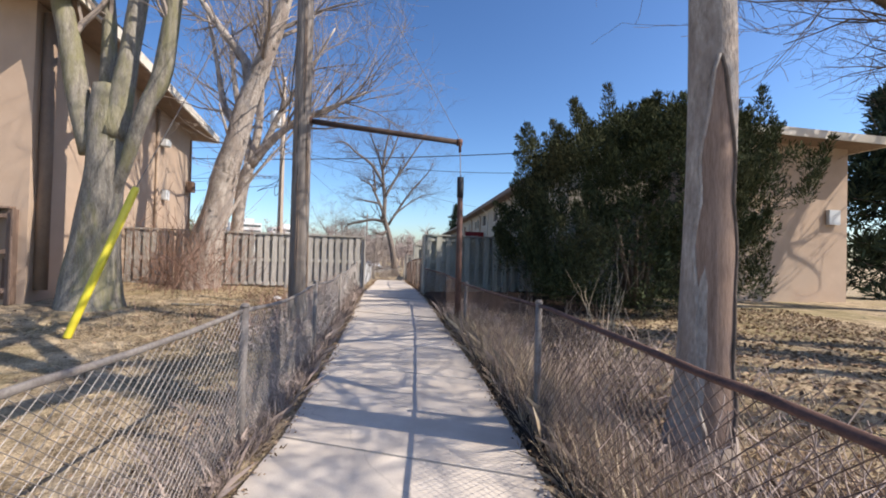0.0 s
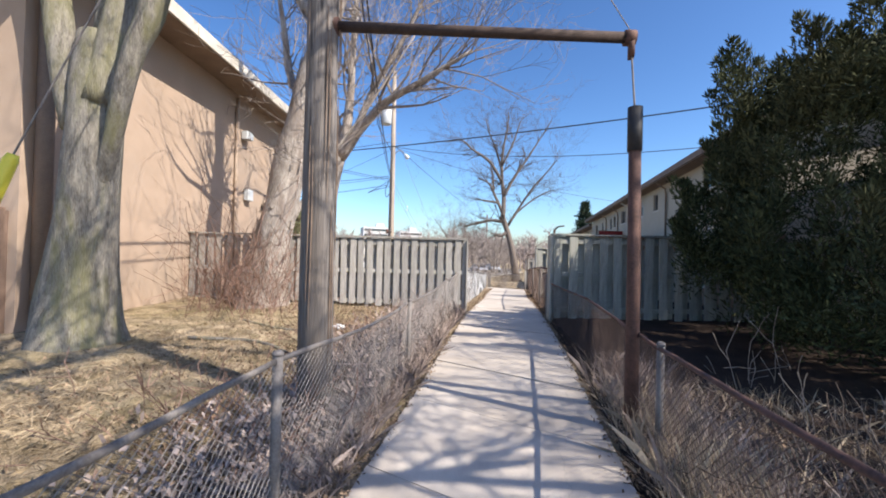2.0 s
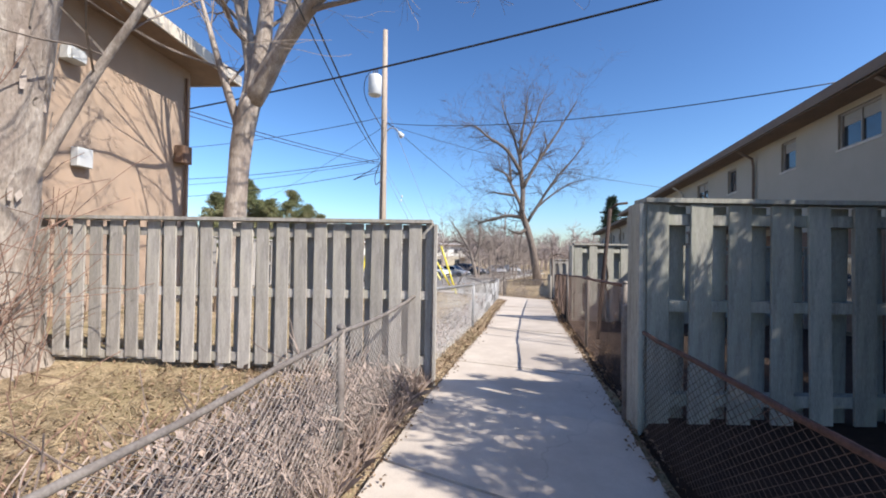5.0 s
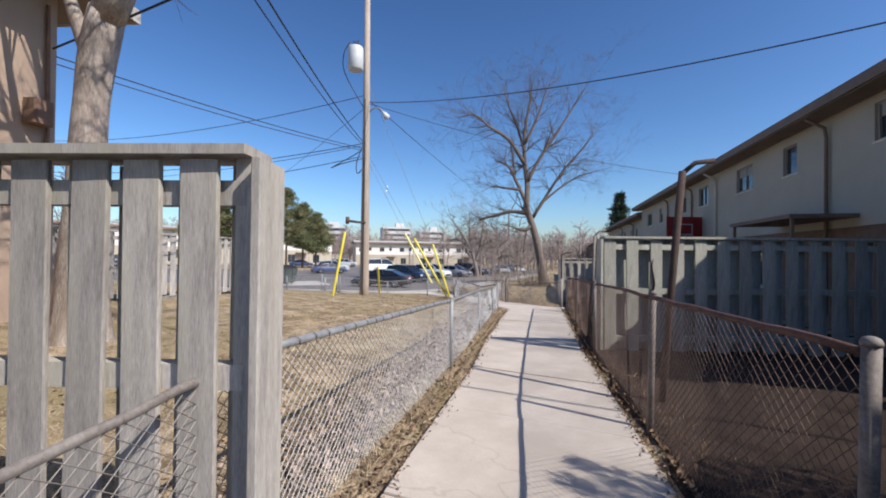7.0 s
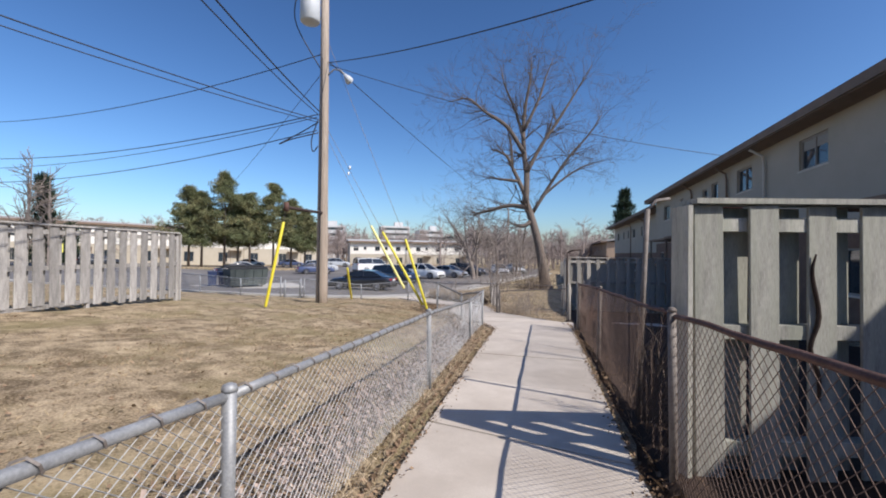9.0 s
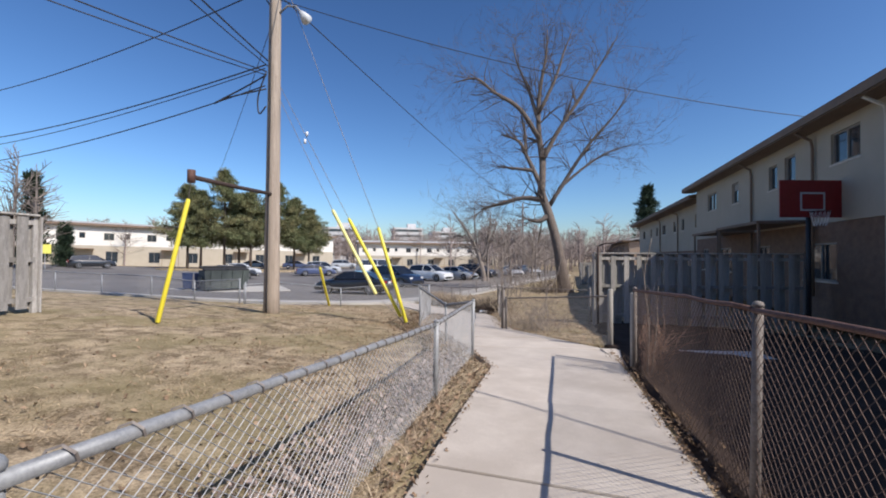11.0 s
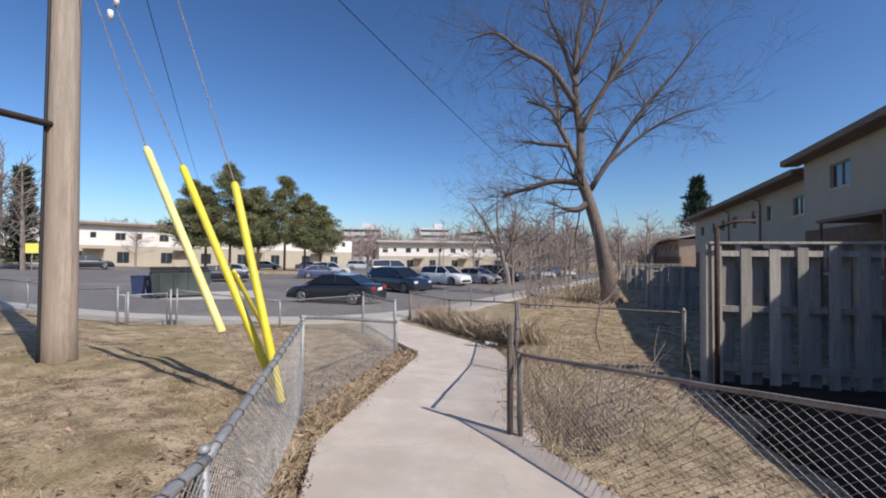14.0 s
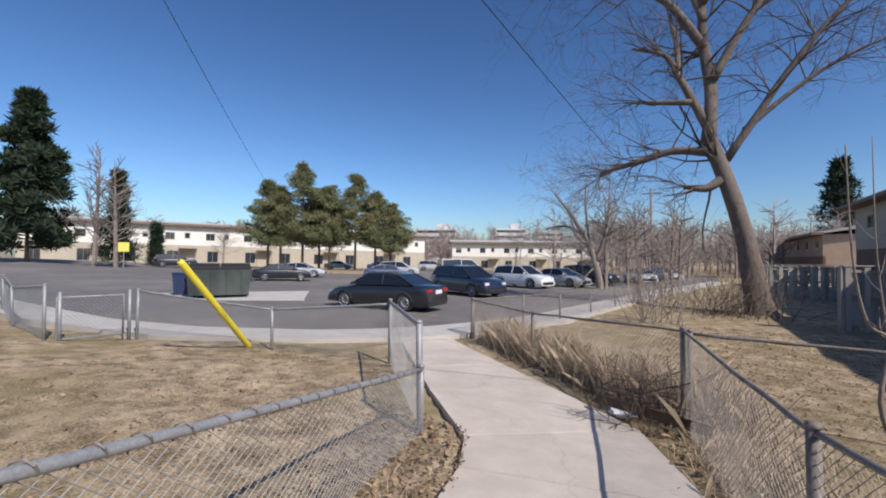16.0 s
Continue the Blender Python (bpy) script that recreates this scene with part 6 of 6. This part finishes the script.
for k, (x, y) in enumerate(((-28.1, 39.6), (-28.7, 39.2))):
    bn = thing("wheelie_bin", "dark blue plastic wheelie bin beside the dumpster", "bin", Matrix.Translation(on_ground(x, y, 0.07)) @ pose(0, 0, 0, 0, 0, 52), "wheelie bins")
    s = Shape()
    s.v = [(a * 0.24, b * 0.28, 0.03) for a, b in ((-1, -1), (1, -1), (1, 1), (-1, 1))] + [(a * 0.3, b * 0.36, 1.0) for a, b in ((-1, -1), (1, -1), (1, 1), (-1, 1))]
    s.f = [(3, 2, 1, 0), (0, 1, 5, 4), (1, 2, 6, 5), (2, 3, 7, 6), (3, 0, 4, 7), (4, 5, 6, 7)]
    part("body", s, M_BLUE, bn)
    s = Shape()
    s.box((0.64, 0.78, 0.06), (0, 0, 1.04), ch=0.05)
    part("lid", s, M_BLUE, bn)
    for xx in (-0.2, 0.2):
        s = Shape()
        s.tube([(xx - 0.03, 0.3, 0.1), (xx + 0.03, 0.3, 0.1)], 0.1, 12)
        part("wheel", s, M_TYRE, bn)

sp_ = on_ground(-60, 45.5)
sg = thing("street_sign", "yellow diamond street sign on a post", "sign", Matrix.Translation(sp_) @ pose(0, 0, 0, 0, 0, 55))
s = Shape()
s.tube([(0, 0, -0.1), (0, 0, 2.6)], 0.04, 8)
part("post", s, M_GALV, sg)
s = Shape()
s.box((1.0, 0.03, 1.0), (0, -0.05, 2.3))
part("plate", s, M_SIGNY, sg)

# ---- brush, saplings and litter ----
def brush(name, label, at, count, h, lean, m=M_TWIG, spread=0.5, r=0.006, depth=1, category="shrub"):
    sh = Shape()
    b = on_ground(*at)
    for _ in range(count):
        p = Vector((random.gauss(0, spread), random.gauss(0, spread), -0.03))
        p.z = ground(b.x + p.x, b.y + p.y) - b.z - 0.03
        d = Vector((random.gauss(0, lean), random.gauss(0, lean), 1))
        grow(sh, p, d, h * random.uniform(0.5, 1.2), r, depth, 0.7, 5, 0.05, 0.25, None, 2)
    # stems lean back where they would cross the path's edge
    if b.y < 36:
        for i, v in enumerate(sh.v):
            x, y = v[0] + b.x, v[1] + b.y
            lim = left_edge(y) - 0.16 if b.x < left_edge(b.y) else right_edge(y) + 0.16
            if (x - lim) * (b.x - lim) < 0:
                sh.v[i] = (2 * lim - x - b.x, v[1], v[2])
    return solid(name, sh, m, label, category, kind="stuff" if count > 20 else "", at=Matrix.Translation(b))


brush("brush", "tangle of pale dry suckers at a tree's foot", (-6.5, 10.9), 170, 1.6, 0.4, M_SUCK, 0.5)
brush("brush", "tangle of dry brush before the tan house", (-8.2, 11.6), 40, 1.5, 0.4, M_SUCK, 0.6)
brush("stem_shrub", "cluster of pale upright dogwood stems", (3.0, 8.0), 14, 1.5, 0.25, M_GRASS, 0.2, 0.010, 0)
brush("stem_shrub", "thin dry weed stalks in the shade", (1.6, 8.9), 12, 0.6, 0.15, M_TWIG, 0.5, 0.004, 1)
brush("brush", "bramble tangle inside the chain-link fence", (-3.4, 9.7), 130, 0.42, 1.0, M_SUCK, 0.6, 0.004)
brush("brush", "bramble tangle inside the chain-link fence", (-2.9, 6.7), 100, 0.4, 1.0, M_SUCK, 0.5, 0.004)
brush("brush", "pale dry scrub behind the rusty fence", (1.9, 4.6), 200, 0.5, 0.9, M_SCRUB, 0.75, 0.004)
brush("brush", "pale dry scrub behind the rusty fence", (1.75, 1.8), 200, 0.5, 0.9, M_SCRUB, 0.6, 0.004)
brush("brush", "dark dry scrub behind the rusty fence", (1.7, 6.8), 160, 0.5, 1.0, M_BARKD, 0.6, 0.004)
brush("vine", "bare vine tangled in a fence end", (-2.12, 26.3), 45, 0.62, 0.18, M_SUCK, 0.1, 0.004)
brush("vine", "bare brown vine on a rusty fence", (-1.45, 20.3), 40, 0.7, 0.15, M_BARKD, 0.08, 0.004)
brush("brush", "dark dry weeds in a fence corner", (-6.9, 35.8), 90, 0.6, 0.6, M_BARKD, 0.35, 0.005)
brush("brush", "dry weed clump behind the fence", (-4.2, 30.6), 60, 0.7, 0.4, M_TWIG, 0.3, 0.005)
brush("brush", "dark brush at the foot of the great tree", (-6.8, 50.4), 160, 1.8, 0.6, M_BARKD, 0.8, 0.014)


def sapling(label, at, stems, m):
    """stems: (points relative to the foot, base radius), each with a few short side twigs."""
    b = on_ground(*at)
    t = thing("sapling", label, "sapling", Matrix.Translation(b))
    for pts, r in stems:
        st = Shape()
        out, rad = limb(st, pts, [r * (1 - 0.75 * k / (len(pts) - 1)) for k in range(len(pts))], 6, None)
        stem = part("stem", st, m, t, smooth=True)
        for k in range(5):
            i = random.randint(len(out) // 3, len(out) - 2)
            tw = Shape()
            d = Vector((random.gauss(0, 0.7), random.gauss(0, 0.7), 0.9)).normalized()
            L = random.uniform(0.15, 0.4)
            tw.tube([out[i], out[i] + d * L * 0.5, out[i] + d * L + Vector((0, 0, 0.05))], [rad[i] * 0.5, rad[i] * 0.35, 0.002], 4)
            part("twig", tw, m, stem)
    return t


sapling("spindly bare sapling tied to a fence", (-2.15, 26.1), [([(0, 0, -0.1), (0.02, 0.03, 0.7), (-0.03, 0.05, 1.3), (0.06, 0.08, 1.8)], 0.016), ([(0.03, 0, -0.1), (0.1, -0.05, 0.6), (0.12, -0.1, 1.2)], 0.011)], M_TWIG)
sapling("tall pale whip-like sapling forked low in the back garden", (-4.85, 36.67), [([(0, 0, -0.1), (-0.14, -0.1, 0.45), (-0.06, -0.04, 1.07), (-0.24, -0.17, 1.27), (-0.35, -0.24, 1.93), (-0.4, -0.28, 3.08)], 0.026), ([(-0.06, -0.04, 1.07), (-0.11, -0.08, 1.44), (-0.16, -0.11, 2.1), (-0.18, -0.12, 3.17)], 0.014), ([(-0.06, -0.04, 1.07), (0.2, 0.14, 1.36), (0.38, 0.27, 2.01), (0.38, 0.27, 2.59), (0.26, 0.18, 3.41)], 0.02)], M_TWIG)
brush("shrub", "bare multi-stemmed shrub by the garden fence", (-8.6, 46.0), 24, 2.4, 0.3, M_TWIG, 0.4, 0.02, 2)
brush("shrub", "bare multi-stemmed shrub by the lot", (-10.5, 56.0), 24, 3.0, 0.3, M_TWIG, 0.5, 0.02, 2)

s = Shape()
s = Shape()
limb(s, [(-0.55, 19.53, 0.62), (-0.555, 19.53, 0.78), (-0.60, 19.52, 0.95), (-0.55, 19.53, 1.15), (-0.59, 19.52, 1.42), (-0.57, 19.52, 1.55)], [0.010, 0.014, 0.015, 0.014, 0.012, 0.006], 6, 0.3)
solid("vine_stem", s, M_RUSTD, "dark dead vine stem climbing a fence board", "vine", True)
for pts, r in (([(-5.6, 8.6), (-4.6, 8.9), (-3.6, 8.5)], 0.03), ([(-5.9, 10.0), (-4.8, 9.8), (-4.0, 10.2)], 0.02)):
    s = Shape()
    limb(s, [on_ground(*p, r * 0.8) for p in pts], [r, r * 0.8, r * 0.5][:len(pts)], 7, 0.3)
    solid("fallen_branch", s, M_BARK, "fallen pale branch lying on the dry lawn", "branch", True, group="fallen branches")
for p, r in (((-2.95, 12.1), 0.14), ((-4.0, 14.0), 0.1)):
    s = Shape()
    bmx = bmesh.new()
    bmesh.ops.create_icosphere(bmx, subdivisions=2, radius=r)
    for v in bmx.verts:
        v.co *= 1 + 0.25 * noise.noise(v.co * 9)
        v.co.z *= 0.75
    me = bpy.data.meshes.new("stone")
    bmx.to_mesh(me)
    bmx.free()
    me.materials.append(M_PAVE)
    ob = new("stone", me)
    ob.matrix_world = Matrix.Translation(on_ground(*p, r * 0.5))
    tagged(ob, "pale weathered stone at the fence foot", "stone")
for p, bag_r in (((-7.2, 35.62), 0.15), ((-4.08, 10.3), 0.09)):
    s = Shape()
    bmx = bmesh.new()
    bmesh.ops.create_icosphere(bmx, subdivisions=3, radius=bag_r)
    for v in bmx.verts:
        v.co *= 1 + 0.5 * noise.noise(v.co * 14) + 0.25 * noise.noise(v.co * 30)
        v.co.z *= 0.5
    me = bpy.data.meshes.new("plastic_bag")
    bmx.to_mesh(me)
    bmx.free()
    me.materials.append(M_WHITEP)
    ob = new("plastic_bag", me)
    ob.matrix_world = Matrix.Translation(on_ground(*p, bag_r * 0.55))
    tagged(ob, "crumpled white plastic bag on the ground", "litter")


def blades(name, label, count, place, h, m, w=0.006, kind="stuff", lean=0.5):
    sh = Shape()
    for _ in range(count):
        x, y, k = place()
        z = ground(x, y) - 0.02
        a = random.uniform(0, 6.28)
        d = Vector((random.gauss(0, lean), random.gauss(0, lean), 1)).normalized()
        L = h * k * random.uniform(0.5, 1.3)
        q = Vector((math.cos(a), math.sin(a), 0)) * w
        p = Vector((x, y, z))
        mid = p + d * L * 0.6
        tip = p + d * L + Vector((d.x, d.y, -0.2)) * L * 0.3
        sh.add((p - q, p + q, mid + q * 0.7, tip, mid - q * 0.7), ((0, 1, 2, 3, 4),))
    return solid(name, sh, m, label, "grass", kind=kind)


def along(edge, y0, y1, off, sd, k=1.0):
    def f():
        y = random.uniform(y0, y1)
        g = random.gauss(0, sd)
        return edge(y) + off + (max(g, 0.12 - off) if off > 0 else min(g, -0.12 - off)), y, k
    return f


blades("weeds", "tall dry tan weeds along the rusty fence", 13000, along(right_edge, -3, 8.2, 0.42, 0.13), 0.42, M_GRASS, 0.0028, lean=0.28)
blades("weeds", "reddish-brown dead weed stems along the rusty fence", 15000, along(right_edge, -3, 9.5, 0.5, 0.2), 0.4, M_SCRUB, 0.0028, lean=0.4)
blades("weeds", "dry tan weeds behind the rusty fence", 16000, along(right_edge, -3, 9, 1.4, 0.8), 0.28, M_GRASS, 0.003, lean=0.7)
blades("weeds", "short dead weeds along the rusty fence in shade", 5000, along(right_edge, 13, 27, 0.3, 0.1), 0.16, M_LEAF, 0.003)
blades("weeds", "dry grass along the left fence", 12000, along(left_edge, -3, 13.5, -0.3, 0.2), 0.26, M_SCRUB, 0.004, lean=0.6)
blades("weeds", "dry grass at the foot of the left fence", 9000, along(left_edge, 14, 33, -0.28, 0.1), 0.13, M_GRASS, 0.003, lean=0.8)


def corner_place():
    t = random.random()
    first = random.random() < 0.4
    a, b = ((-4.95, 30.1), (-6.6, 35.6)) if first else ((-6.6, 35.6), (-11.3, 39.1))
    return a[0] + (b[0] - a[0]) * t + 0.35 + random.gauss(0, 0.22), a[1] + (b[1] - a[1]) * t + random.gauss(0.2, 0.2), 0.35 if first else 1.0


blades("weeds", "tall dry tan weeds by the path's bend", 20000, corner_place, 0.66, M_GRASS, 0.0035, lean=0.35)


def straw_place():
    y = random.uniform(4.5, 13.1)
    return left_edge(y) - 0.4 - abs(random.gauss(0, 2.0)), y, 1.0


blades("straw", "flattened dry straw on the ground before the board fence", 26000, straw_place, 0.15, M_LAWNG, 0.0035, lean=2.2)


def lawn_place():
    while True:
        y = random.uniform(0.5, 35)
        x = left_edge(y) - 0.3 - abs(random.gauss(0, 3.6))
        if x > -14:
            return x, y, random.choice((0.5, 1, 1.3))


def yard_place():
    while True:
        x, y = random.uniform(-8, 4), random.uniform(28, 46)
        if x > right_edge(min(y, 38.8)) + 0.3:
            return x, y, 1.0


blades("lawn_grass", "short matted dry lawn grass", 170000, lawn_place, 0.06, M_LAWNG, 0.003, lean=1.5)
blades("lawn_grass", "short dry grass of the back gardens", 30000, yard_place, 0.06, M_LAWNG, 0.004, lean=1.2)


def leaves(label, count, place, size=0.026, dz=0.0):
    sh = Shape()
    for _ in range(count):
        x, y, k = place()
        p = Vector((x, y, ground(x, y) + dz + random.uniform(0.012, 0.04)))
        a = random.uniform(0, 6.28)
        u = Vector((math.cos(a), math.sin(a), random.gauss(0, 0.4))) * size * random.uniform(0.6, 1.5)
        v = Vector((-math.sin(a), math.cos(a), random.gauss(0, 0.4))) * size * random.uniform(0.4, 0.9)
        sh.add((p - u, p - v * 0.8 + u * 0.1 + Vector((0, 0, 0.01)), p + u, p + v), ((0, 1, 2, 3),))
    return solid("fallen_leaves", sh, M_LEAF, label, "leaves", kind="stuff")


leaves("brown fallen leaves drifted inside the left fence", 9000, along(left_edge, 3, 34, -0.55, 0.4))
leaves("brown fallen leaves along the rusty fence", 4000, along(right_edge, -2, 27, 0.35, 0.25))
leaves("scattered brown leaves on the lawn", 4500, lawn_place, 0.022)
leaves("dead leaves on the dark soil", 5000, along(right_edge, 8, 28, 1.6, 1.0), 0.03)
leaves("brown leaves in the back gardens", 14000, yard_place, 0.022)
leaves("dark leaves along the bend", 2500, lambda: (lambda p: (p[0] - 0.15, p[1], 1))(corner_place()), 0.04)


def on_edge(edge, sg, y0, y1):
    def f():
        y = random.uniform(y0, y1)
        return edge(y) + sg * (abs(random.gauss(0, 0.07)) - 0.05) * (0.8 + noise.noise(Vector((y * 1.3, sg, 0)))), y, 1
    return f


leaves("crumbled leaves and grit along the path's left edge", 3600, on_edge(left_edge, 1, -3, 34), 0.014, 0.025)
leaves("crumbled leaves and grit along the path's right edge", 3600, on_edge(right_edge, -1, -3, 34), 0.014, 0.025)
leaves("brown leaf litter on the yard beside the juniper", 16000, lambda: (random.uniform(1.6, 9.5), random.uniform(1.5, 11.5), 1), 0.034)
leaves("dead leaves behind the rusty fence", 4500, along(right_edge, -4, 9, 1.0, 0.6), 0.026, 0.05)


def scrub(label, count, y0, y1, off, sd, top, size=1.0, m=M_SCRUB):
    """Curled dry leaves still hanging in the scrub inside the fence."""
    sh = Shape()
    for _ in range(count):
        y = random.uniform(y0, y1)
        x = left_edge(y) - 0.35 - abs(random.gauss(off, sd))
        hump = 0.5 + 0.5 * noise.noise(Vector((x * 0.8, y * 0.8, 9)))
        p = Vector((x, y, ground(x, y) + 0.02 + top * hump * random.random() ** 1.5))
        a = random.uniform(0, 6.28)
        u = Vector((math.cos(a), math.sin(a), random.gauss(0, 0.8))) * 0.03 * size * random.uniform(0.5, 1.5)
        v = Vector((-math.sin(a), math.cos(a), random.gauss(0, 0.8))) * 0.02 * size * random.uniform(0.5, 1.3)
        sh.add((p - u, p - v + Vector((0, 0, 0.008)), p + u, p + v), ((0, 1, 2, 3),))
    return solid("scrub", sh, m, label, "scrub", kind="stuff")


scrub("pinkish-brown dry scrub leaves inside the old fence", 11000, 5.5, 13.2, 0.25, 0.4, 0.4)
scrub("trampled straw and leaf litter on the ground before the board fence", 12000, 6.0, 13.2, 0.4, 1.3, 0.05, 0.5, M_LEAF)
scrub("dry leaf litter at the foot of the lawn fence", 9000, 13.8, 26, 0.05, 0.3, 0.14, 0.7)
for y_ in (8.2, 9.4, 10.4, 11.4, 12.3):
    brush("brush", "dense pinkish-brown scrub inside the old fence", (left_edge(y_) - 0.6, y_), 110, 0.5, 0.8, M_SCRUB, 0.27, 0.0032)

# ---- distant woods ----
def woods(label, spots, hmin, hmax, m=M_HAZEWOOD, dens=26):
    sh = Shape()
    for x, y in spots:
        h = random.uniform(hmin, hmax)
        z = ground(x, y) - 0.3
        b = Vector((x, y, z))
        top = b + Vector((random.gauss(0, 0.6), random.gauss(0, 0.6), h * 0.9))
        sh.tube([b, b.lerp(top, 0.5), top], [h * 0.018, h * 0.012, 0.02], 4, cap=False)
        for _ in range(dens):
            u = random.uniform(0.2, 0.95)
            p = b.lerp(top, u)
            d = Vector((random.gauss(0, 1), random.gauss(0, 1), random.uniform(0.3, 1.4))).normalized()
            L = h * 0.35 * (1.15 - u) * random.uniform(0.6, 1.2) + 0.5
            q = p + d * L
            sh.tube([p, p.lerp(q, 0.6), q], [h * 0.005, h * 0.0035, h * 0.0015], 3, cap=False)
            for _ in range(4):
                e = p.lerp(q, random.uniform(0.3, 1))
                dd = (d + Vector((random.gauss(0, 0.7), random.gauss(0, 0.7), random.gauss(0.2, 0.5)))).normalized() * L * 0.45
                sh.tube([e, e + dd], [h * 0.0028, h * 0.0013], 3, cap=False)
    return solid("woods", sh, m, label, "trees", kind="stuff")


woods("brown bare woods beyond the path, haze put into their pale colour", [(random.uniform(-30, 6), random.uniform(88, 150)) for _ in range(150)], 6, 11)
woods("bare woods behind the far terraces, haze put into their pale colour", [(random.uniform(-150, -20), random.uniform(125, 190)) for _ in range(190)], 9, 15, dens=26)
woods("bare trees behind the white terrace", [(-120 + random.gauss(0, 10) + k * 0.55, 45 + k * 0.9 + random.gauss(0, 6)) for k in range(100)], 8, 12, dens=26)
woods("bare young trees beside the parking row", [(-12.5 + random.gauss(0, 1.5), 62 + k * 2.2) for k in range(12)], 5, 9, M_TWIG, 34)
woods("two thin bare trees beyond the lawn fence", [(-62, 43.5), (-60.5, 45)], 12, 15, M_TWIG, 30)

# ---- path slabs ----
path = thing("path", "pale concrete path of jointed slabs", "path", kind="structure")
for i in range(len(PATH_L) - 1):
    l0, l1, r0, r1 = (Vector(p) for p in (PATH_L[i], PATH_L[i + 1], PATH_R[i], PATH_R[i + 1]))
    k = max(1, round(((l0 + r0) / 2 - (l1 + r1) / 2).length / 1.55))
    for j in range(k):
        t0, t1 = j / k, (j + 1) / k
        mid = (l0 + r0 + l1 + r1) / 4
        cs = [l0.lerp(l1, t0), r0.lerp(r1, t0), r0.lerp(r1, t1), l0.lerp(l1, t1)]
        ctr = sum(cs, Vector((0, 0))) / 4
        cs = [ctr + (c - ctr) * (1 - 0.016 / max(0.3, (c - ctr).length)) for c in cs]
        lift = random.uniform(-0.006, 0.006)
        sh = Shape()
        sh.v = [(c.x, c.y, ground(right_edge(c.y), c.y) + 0.035 + lift) for c in cs]
        ins = [ctr + (c - ctr) * (1 + 0.004 / max(0.3, (c - ctr).length)) for c in cs]
        sh.v += [(c.x, c.y, ground(right_edge(c.y), c.y) + 0.025 + lift) for c in ins] + [(c.x, c.y, ground(right_edge(c.y), c.y) - 0.08) for c in ins]
        sh.f = [(0, 1, 2, 3)] + [(a + 4, (a + 1) % 4 + 4, (a + 1) % 4, a) for a in range(4)] + [(a + 8, (a + 1) % 4 + 8, (a + 1) % 4 + 4, a + 4) for a in range(4)]
        part("slab", sh, M_CONC, path)
slab = Shape()
slab.box((2.6, 1.4, 0.08), m=Matrix.Translation((-1.3, 27.75, ground(-2, 27.6) - 0.005)) @ pose(0, 0, 0, 0, 0, 19))
part("side_slab", slab, M_CONC, path)
